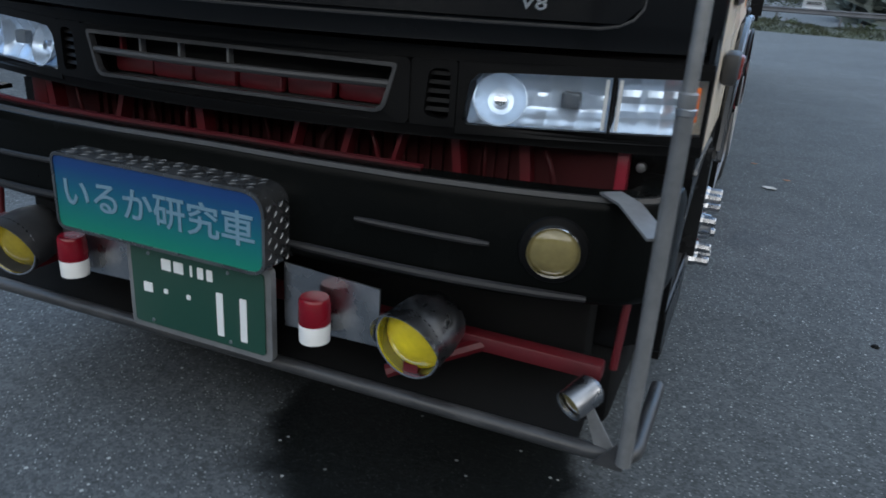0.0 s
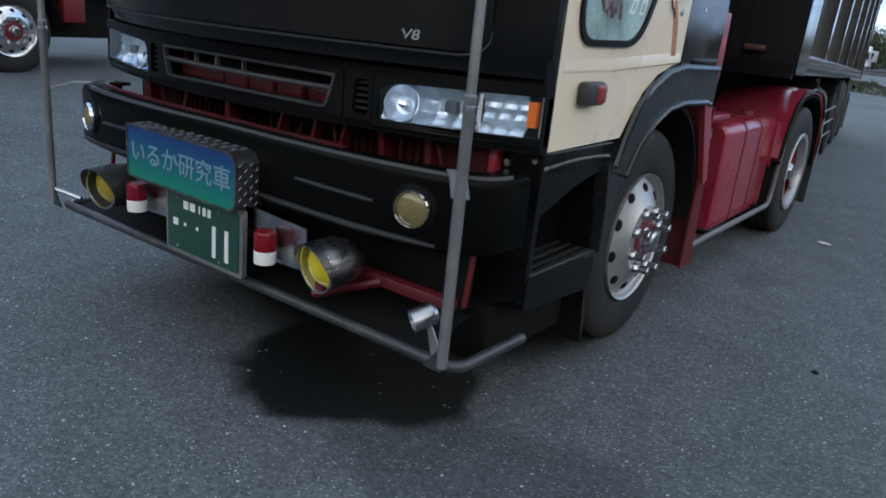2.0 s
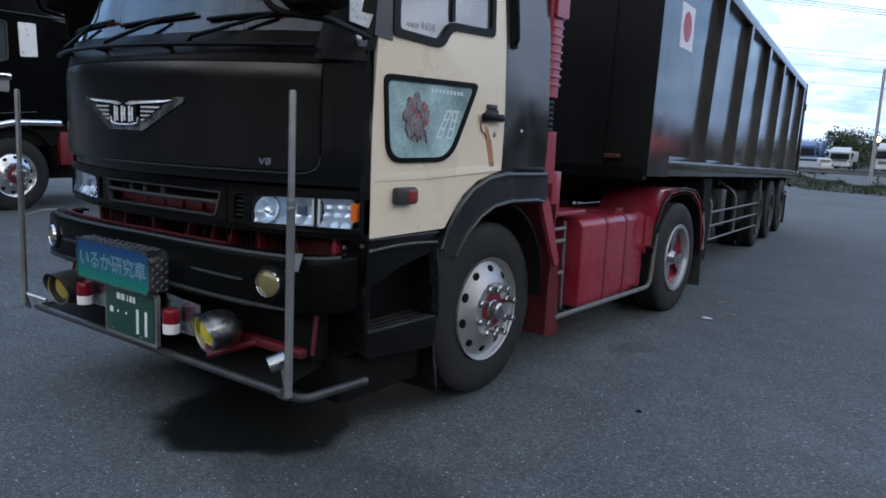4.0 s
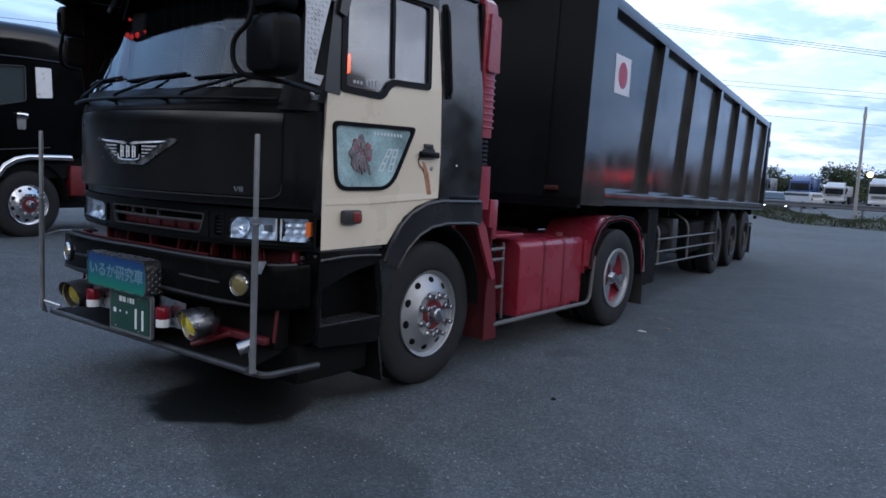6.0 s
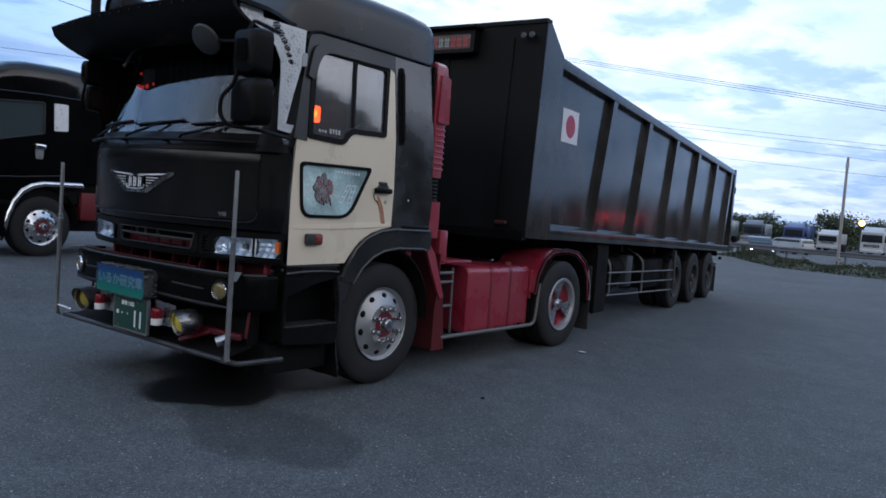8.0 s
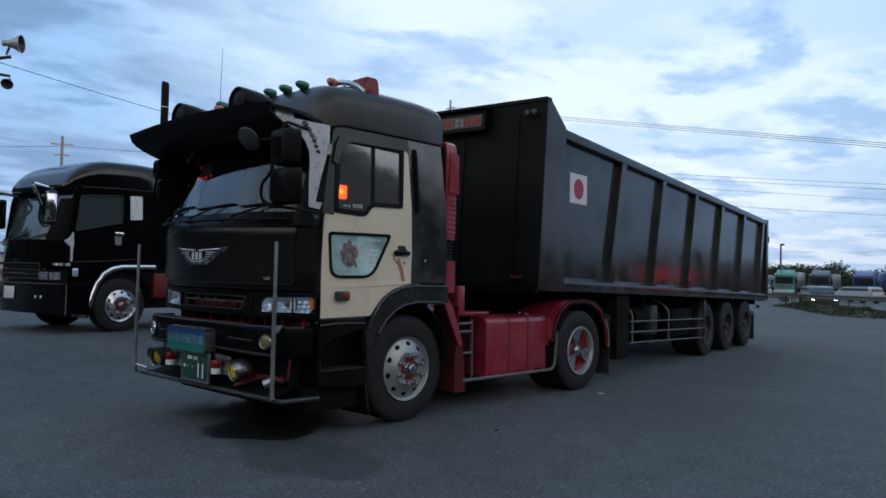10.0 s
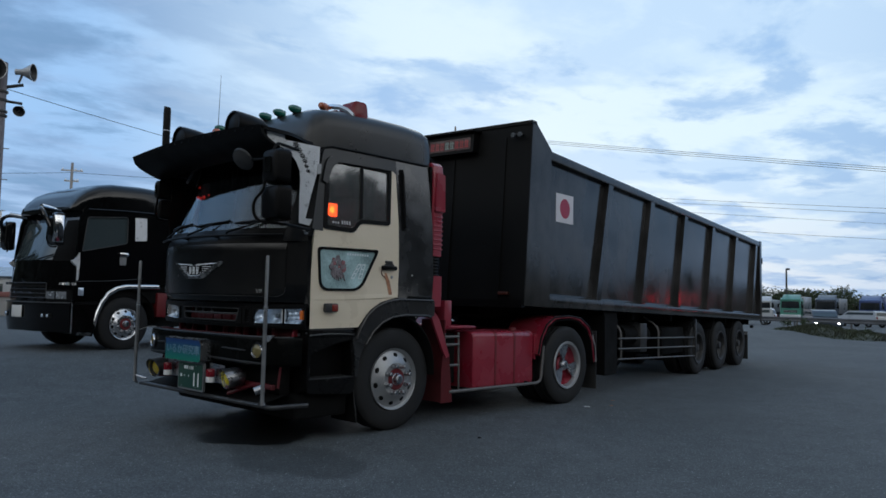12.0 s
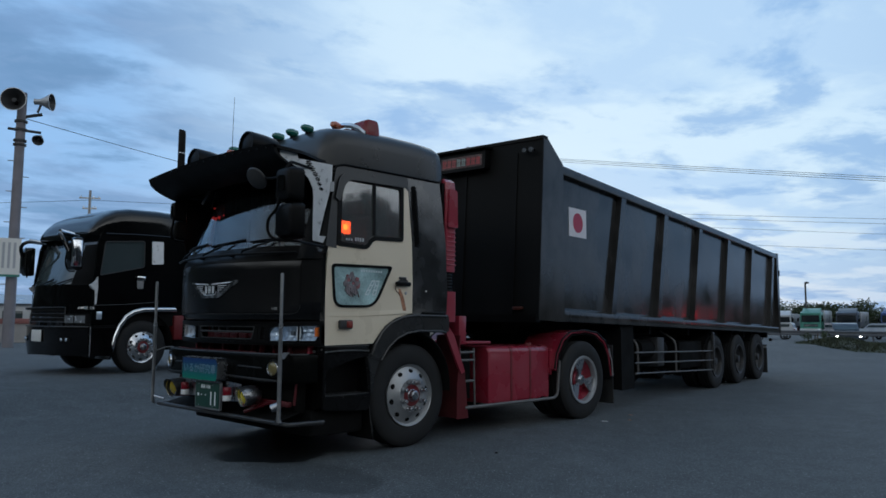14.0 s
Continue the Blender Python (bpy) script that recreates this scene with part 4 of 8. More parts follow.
for s in (-1, 1):
    ov = lambda u, v, d: (s * u, fascia_y(s * u) + d, v)
    outer = rounded([(0.532, 1.10), (0.648, 1.10), (0.648, 1.268), (0.532, 1.268)], 0.01)
    hole = rounded([(0.567, 1.125), (0.632, 1.118), (0.632, 1.248), (0.577, 1.245)], 0.02)
    vent = part("side_vent", plate(BM(), outer, ov, -0.008, 0.03, [hole]), BLACK_DULL, tractor)
    for i in range(5):
        z = 1.137 + i * 0.023
        part("vent_slat", sheet(BM(), lambda u, v: (s * u, fascia_y(s * u) + 0.002 + (v - z) * 0.5, v), spread(0.569, 0.633, 4), [z, z + 0.010], (0, 0.012, 0)), BLACK_DULL, vent)
    part("vent_backing", sheet(BM(), lambda u, v: (s * u, fascia_y(s * u) + 0.05, v), spread(0.535, 0.648, 4), [1.10, 1.268], (0, 0.01, 0)), DEEP, vent)

    # head lamp: black case, silvered bowl, round inner reflector, clear cover, amber end
    def hz(u, t):
        return lerp(1.108 + 0.010 * (u - 0.70) / 0.5, 1.249 + 0.016 * (u - 0.70) / 0.5, t)

    ends = spread(0.70, 1.10, 8) + [1.14, 1.17, 1.19, 1.21, 1.225, 1.238]
    outer = [(0.650, 0)] + [(u, 0) for u in ends] + [(1.2445, 0), (1.2445, 1)] + [(u, 1) for u in ends[::-1]] + [(0.650, 1)]
    big = [(u, hz(u, t * 1.30 - 0.15)) for u, t in outer]
    hole = [(0.664, hz(0.67, 0.12)), (0.676, hz(0.68, 0.03))] + [(u, hz(u, 0.02)) for u in ends[1:]] + [(u, hz(u, 0.98)) for u in ends[:0:-1]] + [(0.700, hz(0.70, 0.95)), (0.680, hz(0.68, 0.80))]
    lamp = part("head_lamp", plate(BM(), big, ov, -0.006, 0.05, [hole]), BLACK_DULL, tractor, "rectangular clear head lamp with an amber end")
    us = spread(0.670, 1.018, 57)
    bm = sheet(BM(), lambda u, t: (s * u, fascia_y(s * u) + 0.006 + (0.046 * (1 - (2 * t - 1) ** 2) ** 0.7 + 0.010 * t + 0.008 * abs(math.sin((u - 0.86) * 42)) + 0.004 * math.cos(t * 19)) * min(1, (u - 0.65) / 0.04, (1.023 - u) / 0.02), hz(u, t)), us, [0.5 - 0.49 * math.cos(math.pi * k / 14) for k in range(15)], (0, 0.01, 0))
    part("reflector_bowl", bm, REFLECTOR, lamp)
    bm = sheet(BM(), lambda u, t: (s * u, fascia_y(s * u) + 0.006 + 0.040 * (1 - (2 * t - 1) ** 2) ** 0.7 + 0.010 * t + 0.006 * abs(math.sin((u - 1.13) * 60)) + 0.004 * math.cos(t * 25), hz(u, t)), spread(1.022, 1.172, 33), [0.5 - 0.48 * math.cos(math.pi * k / 12) for k in range(13)], (0, 0.01, 0))
    part("signal_bowl", bm, REFLECTOR, lamp)
    c = (s * 0.752, fascia_y(s * 0.75) + 0.010, hz(0.75, 0.5))
    ax = Vector((s * 0.28, -1, 0.30)).normalized()
    part("inner_lamp", lathe(BM(), [(0.0, -0.04), (0.034, -0.035), (0.056, -0.016), (0.066, 0.004), (0.069, 0.003)], c, ax, seg=30), REFLECTOR, lamp)
    part("bulb_cap", lathe(BM(), [(0.0, 0.0), (0.016, -0.004), (0.02, -0.03)], c, ax, seg=16), CHROME, lamp)
    part("bulb_shield", box(BM(), *sorted((s * 0.89, s * 0.94)), fascia_y(s * 0.97) + 0.012, fascia_y(s * 0.97) + 0.04, hz(0.97, 0.36), hz(0.97, 0.66), 0.006), LAMP_GREY, lamp)
    for u in (1.004, 1.036) if s > 0 else ():
        part("lens_edge", sheet(BM(), lambda a, t: (s * a, fascia_y(s * a) - 0.001, hz(a, t)), (u - 0.004, u + 0.004), spread(0.06, 0.94, 5), (0, 0.004, 0)), WHITE, lamp)
    if s > 0:
        part("lamp_divider", sheet(BM(), lambda u, t: (s * u, fascia_y(s * u) - 0.006, hz(u, t)), spread(1.016, 1.023, 2), spread(0.0, 1.0, 5), (0, 0.012, 0)), BLACK_DULL, lamp)
    if s > 0:
        part("amber_end", sheet(BM(), lambda u, t: (s * u, fascia_y(s * u) - 0.006, hz(u, t)), spread(1.192, 1.220, 5), spread(0.28, 0.86, 5), (0, 0.02, 0)), AMBER, lamp, "amber plastic insert")
    cover = part("clear_cover", sheet(BM(), lambda u, t: (s * u, fascia_y(s * u) - 0.003, hz(u, t)), spread(0.674, 1.10, 10) + [1.14, 1.17, 1.19, 1.21, 1.226, 1.239], spread(0.02, 0.98, 5), (0, 0.003, 0)), CLEAR, lamp, "clear ribbed glass")
    cover.visible_shadow = False
bm = sheet(BM(), lambda u, v: (u, fascia_y(u) + 0.11, v), XS, [1.08, 1.33], (0, 0.02, 0))
part("fascia_backing", bm, DEEP, tractor)

# bonnet panel
bm = sheet(BM(), lambda u, v: (u, hood_y(u) + 0.02 + 0.03 * smooth01((1.40 - v) / 0.07), v), XS, [1.32, 1.333, 1.36, 1.40, 1.5, 1.65, 1.8, 1.885, 1.90], (0, 0.03, 0))
bonnet = part("bonnet", bm, BONNET, tractor, "gloss black bonnet panel")


def hood_grid(bm):
    """The raised middle of the bonnet, with rounded lower corners."""
    us, vs = spread(-1.07, 1.07, 37), spread(1.385, 1.878, 12)

    def fn(u, v):
        squeeze = 1.0 if v > 1.44 else 1 - 0.05 * (1 - math.sqrt(max(0, 1 - ((1.44 - v) / 0.056) ** 2)))
        return (u * squeeze, hood_y(u * squeeze) - 0.004 + 0.010 * (abs(v - 1.63) > 0.245) + 0.01 * (abs(u) > 1.06), v)
    return sheet(bm, fn, us, vs, (0, 0.022, 0))


part("bonnet_panel", hood_grid(BM()), BONNET, bonnet)
for z, y in ((1.372, 0.012),):
    pts = [(x, hood_y(x) + y, z) for x in spread(-1.08, 0.98, 27)]
    pts += [(1.02, hood_y(1.02) + y, 1.379), (1.05, hood_y(1.05) + y - 0.002, 1.395), (1.068, hood_y(1.068) + y - 0.004, 1.42), (1.074, hood_y(1.074) + y - 0.004, 1.46)]
    part("bonnet_trim", tube(BM(), pts, [0.0045] * 27 + [0.004, 0.0035, 0.003, 0.002], 6), GREY_PLASTIC, bonnet)
bm = lettering("V8", 0.045, Matrix.Translation((0.838, hood_y(0.838) - 0.007, 1.420)) @ pose(0, 0, 0, 90, 0, 26) @ Matrix.Diagonal((1.3, 1, 1, 1)), 0.003, 0.012, 0.1)
part("engine_badge", bm, CHROME, bonnet, "small chrome engine badge")

# winged badge
BADGE_SILVER = material("satin_silver_badge", (0.74, 0.74, 0.76), 0.36, 0.55, vary=0.15, scale=20, bump=0.0)
hb = lambda u, v, d: (u, hood_y(u) - 0.006 - d, v)
bm = plate(BM(), rounded([(-0.15, 1.535), (0.15, 1.535), (0.42, 1.682), (0.42, 1.705), (-0.42, 1.705), (-0.42, 1.682)], [0.02, 0.02, 0.01, 0.02, 0.02, 0.01]), hb, 0.0, 0.010)
badge = part("winged_badge", bm, DARK_TREAD, tractor, "dark winged badge plate with chrome wings")
for s in (-1, 1):
    part("wing", plate(BM(), [(s * 0.02, 1.668), (s * 0.06, 1.679), (s * 0.36, 1.690), (s * 0.30, 1.678), (s * 0.12, 1.668), (s * 0.05, 1.660)], hb, 0.009, 0.015), BADGE_SILVER, badge)
    for i in range(4):
        z, x1 = 1.652 - i * 0.021, 0.28 - i * 0.036
        part("feather", plate(BM(), [(s * 0.14, z - 0.005), (s * (x1 - 0.02), z - 0.005), (s * x1, z + 0.005), (s * 0.14, z + 0.005)], hb, 0.009, 0.014), BADGE_SILVER, badge)
part("badge_panel", plate(BM(), rounded([(-0.10, 1.57), (0.10, 1.57), (0.115, 1.662), (-0.115, 1.662)], 0.015), hb, 0.009, 0.013), BLACK_DULL, badge)
part("badge_rim", tube(BM(), [hb(u, v, 0.013) for u, v in ((-0.118, 1.60), (-0.11, 1.572), (-0.06, 1.562), (0.06, 1.562), (0.11, 1.572), (0.118, 1.60))], 0.005, 6), BADGE_SILVER, badge)
for x in (-0.064, 0.0, 0.064):
    for dx, z0, z1 in ((-0.013, 1.575, 1.655), (0.010, 1.580, 1.650), (-0.002, 1.610, 1.622)):
        w = 0.018 if z1 - z0 < 0.02 else 0.006
        part("badge_bar", plate(BM(), [(x + dx - w, z0), (x + dx + w, z0), (x + dx + w, z1), (x + dx - w, z1)], hb, 0.012, 0.015 + 0.001 * (w > 0.01)), PLATE_WHITE, badge)

# cowl, grab rail and wipers
bm = sheet(BM(), lambda u, v: (u, lerp(hood_y(u) + 0.02, glass_y(u, 2.02), smooth01((v - 1.895) / 0.13)) - 0.006, v), spread(-1.19, 1.19, 29), [1.885, 1.91, 1.95, 1.99, 2.025], (0, 0.03, 0))
cowl = part("cowl", bm, BLACK_DULL, tractor)
pts = [(x, hood_y(x) * 0.9 - 0.03, 1.955) for x in spread(-1.08, 1.08, 21)]
part("cowl_rail", tube(BM(), pts, 0.012, 8), BLACK_DULL, cowl)
for x in (-0.85, -0.28, 0.28, 0.85):
    part("rail_stud", tube(BM(), [(x, hood_y(x) * 0.9 - 0.03, 1.955), (x, hood_y(x) + 0.06, 1.945)], 0.012, 8), BLACK_DULL, cowl)
for x0, x1 in ((-0.95, -0.45), (-0.30, 0.26), (0.42, 0.98)):
    a = Vector((x0, glass_y(x0, 1.98) - 0.05, 1.97))
    b = Vector((x1 - 0.12, glass_y(x1 - 0.12, 2.10) - 0.03, 2.10))
    wiper = part("wiper", tube(BM(), [a, a + Vector((0.05, -0.02, 0.02)), b], [0.014, 0.012, 0.008], 8), BLACK_DULL, tractor, "black wiper arm")
    pts = [(x, glass_y(x, 2.11 + 0.03 * (x - x1)) - 0.016, 2.11 + 0.05 * (x - x1)) for x in spread(x1 - 0.52, x1 + 0.10, 7)]
    part("wiper_blade", tube(BM(), pts, 0.010, 6), BLACK_DULL, wiper)

# windscreen and what shows behind it
zs = spread(2.02, 2.80, 9)
part("windscreen", sheet(BM(), lambda u, v: (u * (1 - 0.035 * (v - 2)), glass_y(u, v), v), spread(-1.07, 1.07, 25), zs, (0, 0.006, 0)), WINDSCREEN, tractor, "curved windscreen reflecting the sky")
for s in (-1, 1):
    def pillar(u, v):
        xe = 1.07 * (1 - 0.035 * (v - 2))
        x = lerp(xe - 0.01, side_x(v) - 0.004, u)
        return (s * x, lerp(glass_y(1.06, v) - 0.012, glass_y(1.15, v) + 0.07, u ** 1.5), v)
    part("pillar", sheet(BM(), pillar, spread(0, 1, 6), spread(1.90, 2.86, 9), (0, 0.04, 0)), BLACK_DULL, tractor)
    bm = sheet(BM(), lambda u, v: (s * lerp(1.238, HW, u), lerp(hood_y(s * 1.238) + 0.024, 0.390, u), v), spread(0, 1, 5), [1.262, 1.4, 1.6, 1.95], (-s * 0.014, 0.0, 0))
    part("front_corner", bm, BLACK, tractor)
    part("lower_corner", sheet(BM(), lambda u, v: (s * (HW - 0.0005), lerp(fascia_y(s * 1.243) + 0.012, 0.392, u), v), (0.0, 1.0), [1.07, 1.262], (-s * 0.012, 0, 0)), BLACK_DULL, tractor)
part("windscreen_header", sheet(BM(), lambda u, v: (u, glass_y(u, v) - 0.008, v), spread(-1.17, 1.17, 25), [2.78, 2.80, 2.86], (0, 0.03, 0)), BLACK, tractor)
bm = sheet(BM(), lambda u, v: (u, glass_y(u, 2.7) + 0.05 + 0.012 * math.sin(u * 60), v if v > 2.5 else 2.52 - 0.075 * (u + 1.0) + 0.035 * abs(math.sin(u * 22))), spread(-1.08, 1.08, 97), [2.45, 2.56, 2.80], (0, 0.004, 0))
part("scalloped_valance", bm, DEEP, tractor, "dark scalloped curtain valance")
bm = BM()
box(bm, -1.15, 1.15, 0.45, 0.95, 1.80, 2.03, 0.06, 3)
part("dashboard", bm, DASH, tractor)
bm = tube(BM(), [(0.0 - 0.55 + 0.20 * math.cos(a), 0.90 + 0.07 * math.sin(a), 2.08 + 0.19 * math.sin(a)) for a in spread(0, 2 * math.pi, 25)], 0.014, 8, False)
part("steering_wheel", bm, DASH, tractor)
for x in (-0.55, 0.55):
    bm = BM()
    box(bm, x - 0.25, x + 0.25, 1.25, 1.38, 1.7, 2.45, 0.06, 3)
    box(bm, x - 0.25, x + 0.25, 0.95, 1.35, 1.6, 1.75, 0.05, 3)
    box(bm, x - 0.13, x + 0.13, 1.27, 1.36, 2.47, 2.65, 0.04, 3)
    part("cab_seat", bm, DASH, tractor)
bm = sheet(BM(), lambda u, v: (u, 1.50 + 0.02 * math.sin(u * 40), v), spread(-1.12, 1.12, 61), [1.6, 2.2, 2.8], (0, 0.01, 0))
part("sleeper_curtain", bm, DASH, tractor)
bm = box(BM(), -1.2, 1.2, 0.42, 2.02, 1.32, 1.36)
part("cab_floor", bm, DEEP, tractor)
# added glowing box: imitates an amber reflection on the side window
glow_box = part("amber_reflection_box", box(BM(), 0.75, 0.80, 0.885, 1.04, 2.225, 2.36, 0.012), AMBER_GLOW, tractor, "glowing amber box standing in for a reflection in the side window")
part("glow_core", lathe(BM(), [(0.0, 0.008), (0.03, 0.004), (0.036, -0.004)], (0.80, 0.965, 2.293), (1, 0, 0), seg=14), AMBER_CORE, glow_box)
bm = box(BM(), 0.955, 1.0, 0.74, 0.78, 2.03, 2.20)
part("glow_stand", bm, DASH, glow_box)
ornament = part("hanging_ornament", box(BM(), -0.66, -0.50, glass_y(-0.58, 2.5) + 0.09, glass_y(-0.58, 2.5) + 0.11, 2.44, 2.60, 0.02), DASH, tractor, "dark hanging ornament with small lit red lamps")
for k, (dx, dz, r) in enumerate(((-0.06, 0.0, 0.022), (0.0, -0.012, 0.020), (0.07, -0.004, 0.022), (0.17, 0.012, 0.010), (-0.03, 0.11, 0.012))):
    part("red_lamp", lathe(BM(), [(0.0, 0.016), (r * 0.7, 0.012), (r, 0.0), (0.0, -0.008)], (-0.60 + dx, glass_y(-0.58, 2.46) + 0.075, 2.445 + dz), (0, -1, 0), seg=12), RED_LIT, ornament, "small lit red lamp")


# doors and cab sides
def cab_side(s):
    """Maps plan points (y, z) to the cab's side, with depth inwards."""
    return lambda u, v, d: (s * (side_x(v) - d), u, v)


LOW_WIN = [(0.455, 1.858), (1.240, 1.872), (1.008, 1.444), (0.490, 1.436)]
UP_WIN = [(0.515, 2.035), (0.905, 2.020), (0.985, 2.125), (1.395, 2.138), (1.44, 2.742), (0.62, 2.745), (0.560, 2.66)]
for s in (-1, 1):
    pl = cab_side(s)
    skin = [(0.395, 1.075), (0.99, 1.085), (1.06, 1.17), (1.15, 1.262), (1.28, 1.335), (1.42, 1.372), (1.525, 1.39), (1.53, 1.7), (1.525, 2.15), (1.50, 2.85), (1.42, 2.848), (0.63, 2.84), (0.56, 2.74), (0.42, 2.05), (0.392, 1.6)]
    lw = rounded(LOW_WIN, [0.05, 0.05, 0.13, 0.11], 6)
    uw = rounded(UP_WIN, [0.03, 0.10, 0.10, 0.04, 0.05, 0.05, 0.05], 5)
    door = part("door", plate(BM(), skin, pl, 0.0, 0.045, [lw, uw]), BEIGE, tractor, "cream door with a low second window and a rust streak")
    ring = rounded([(0.480, 1.832), (1.195, 1.845), (0.988, 1.468), (0.513, 1.461)], [0.04, 0.04, 0.11, 0.09], 6)
    part("low_window_seal", plate(BM(), lw, pl, -0.012, 0.02, [ring]), BLACK_DULL, door)
    win = part("low_window", plate(BM(), ring, pl, -0.002, 0.004), FILM, door, "teal mirrored window with red and white stickers")
    up_in = rounded([(0.565, 2.075), (0.885, 2.062), (0.965, 2.165), (1.36, 2.178), (1.395, 2.70), (0.675, 2.708), (0.612, 2.63)], [0.02, 0.08, 0.08, 0.03, 0.03, 0.03, 0.03], 5)
    part("window_seal", plate(BM(), uw, pl, -0.010, 0.03, [up_in]), BLACK_DULL, door)
    part("side_window", plate(BM(), up_in, pl, 0.008, 0.013), TINTED if s > 0 else BLACKED, door, "dark tinted side window reflecting clouds")
    for k in range(7):
        u0 = 0.64 + 0.031 * k + (0.02 if k > 2 else 0)
        part("window_sticker", plate(BM(), [(u0, 2.098), (u0 + 0.018, 2.098), (u0 + 0.018, 2.098 + (0.036 if k > 2 else 0.02)), (u0, 2.098 + (0.036 if k > 2 else 0.02))], pl, 0.005, 0.0075), DECAL_GREY, door)
    part("window_post", plate(BM(), [(0.985, 2.17), (1.015, 2.17), (1.047, 2.70), (1.017, 2.70)], pl, -0.006, 0.02), BLACK_DULL, door)
    part("window_visor", plate(BM(), rounded([(0.505, 2.50), (0.575, 2.765), (1.46, 2.80), (1.46, 2.725), (0.655, 2.712), (0.565, 2.48)], [0.01, 0.10, 0.01, 0.02, 0.12, 0.01], 6), pl, -0.028, -0.012), ROOF_BLACK, door)
    part("front_frame", plate(BM(), rounded([(0.386, 2.02), (0.515, 2.01), (0.558, 2.64), (0.62, 2.745), (1.45, 2.745), (1.505, 2.70), (1.505, 2.854), (0.545, 2.852), (0.495, 2.60)], [0.01, 0.01, 0.08, 0.06, 0.01, 0.01, 0.01, 0.10, 0.3], 5), pl, -0.004, 0.0), ROOF_BLACK, door)
    bm = loft(BM(), [[pl(u, v + dv, d) for dv, d in ((0.045, 0.001), (0.004, -0.007 * k), (-0.004, -0.007 * k), (-0.012, 0.001))] for u, v, k in ((0.42, 1.352, 0.2), (0.8, 1.358, 0.6), (1.10, 1.375, 1.0), (1.30, 1.385, 1.0), (1.50, 1.395, 0.9))])
    part("door_crease", bm, BEIGE, door)
    # handle
    part("handle_recess", plate(BM(), rounded([(1.28, 1.665), (1.46, 1.675), (1.46, 1.745), (1.33, 1.74)], 0.03), pl, -0.004, 0.02), GREY_PLASTIC, door)
    hb2 = BM()
    box(hb2, *sorted((s * (HW + 0.012), s * (HW + 0.042))), 1.265, 1.475, 1.672, 1.716, 0.012)
    part("door_handle", hb2, BLACK_DULL, door, "black pull handle")
    part("key_lock", lathe(BM(), [(0.0, 0.006), (0.014, 0.005), (0.017, 0.0)], (s * HW, 1.43, 1.60), (s, 0, 0), seg=14), STEEL, door)
    part("handle_clip", box(BM(), *sorted((s * HW, s * (HW + 0.014))), 1.33, 1.43, 1.742, 1.768, 0.005), GREY_PLASTIC, door)
    part("hanging_wire", tube(BM(), [pl(u, v, -0.006) for u, v in ((1.285, 1.672), (1.278, 1.64), (1.295, 1.615), (1.325, 1.60), (1.34, 1.575))], 0.004, 6), CAVITY_RED, door, "bent rusty wire")
    part("rust_streak", plate(BM(), [(1.325, 1.645), (1.352, 1.64), (1.40, 1.56), (1.435, 1.44), (1.445, 1.395), (1.40, 1.392), (1.375, 1.48), (1.345, 1.57)], pl, -0.0025, 0.001), RUST, door, "orange rust streak")
    lamp_b = box(BM(), *sorted((s * HW, s * (HW + 0.045))), 0.545, 0.70, 1.232, 1.318, 0.014)
    sl = part("side_lamp", lamp_b, GREY_PLASTIC, door, "grey side repeater with a dull orange lens")
    part("lens", box(BM(), *sorted((s * (HW + 0.02), s * (HW + 0.052))), 0.62, 0.695, 1.241, 1.309, 0.010), SIDE_LENS, sl)
    # stickers on the low window: a blotted red figure of plain shapes, two pale boxes columns and a pale line
    random.seed(31)
    for k in range(34):
        a, r = random.uniform(0, 2 * math.pi), random.random() ** 0.6
        cy, cz = 0.705 + 0.085 * r * math.cos(a), 1.675 + 0.105 * r * math.sin(a)
        size = random.uniform(0.014, 0.034)
        blot = [(cy + size * math.cos(b) * random.uniform(0.5, 1.25), cz + size * 1.1 * math.sin(b) * random.uniform(0.5, 1.25)) for b in spread(0, 2 * math.pi, 12)[:-1]]
        part("mottled_sticker", plate(BM(), blot, pl, -0.0032 - 0.0003 * k, -0.002), random.choice((DECAL_RED, DECAL_BROWN, DECAL_BROWN)), win)
    for k in range(6):
        y0, z0 = 0.655 + 0.024 * k, 1.585 + 0.018 * math.sin(k * 2.1)
        part("sticker_stroke", plate(BM(), [(y0, z0 + 0.035), (y0 + 0.004, z0 + 0.035), (y0 + 0.020, z0 - 0.03), (y0 + 0.016, z0 - 0.03)], pl, -0.0145, -0.002), DECAL_BROWN, win)
    for y0, lean in ((0.885, 0.62), (0.985, 0.34)):
        q = lambda a, b: (y0 + a + lean * (b - 1.55), b)
        outer = [q(-0.024, 1.565), q(0.024, 1.565), q(0.024, 1.715), q(-0.024, 1.715)]
        hs = [[q(-0.014, 1.575 + k * 0.047), q(0.014, 1.575 + k * 0.047), q(0.014, 1.61 + k * 0.047), q(-0.014, 1.61 + k * 0.047)] for k in range(3)]
        part("white_sticker", plate(BM(), outer, pl, -0.0045, -0.002, hs), DECAL_PALE, win)
    for k in range(9):
        part("sticker_bar", plate(BM(), [(0.82 + 0.032 * k, 1.795), (0.84 + 0.032 * k, 1.795), (0.84 + 0.032 * k, 1.815), (0.82 + 0.032 * k, 1.815)], pl, -0.0045, -0.002), DECAL_PALE, win)
    # sleeper side
    bm = plate(BM(), [(1.535, 1.385), (2.045, 1.385), (2.06, 1.6), (2.045, 2.2), (2.0, 2.855), (1.506, 2.85), (1.535, 2.15)], pl, -0.002, 0.045)
    sleeper = part("sleeper_side", bm, BLACK_SIDE, tractor, "scuffed gloss black sleeper side")
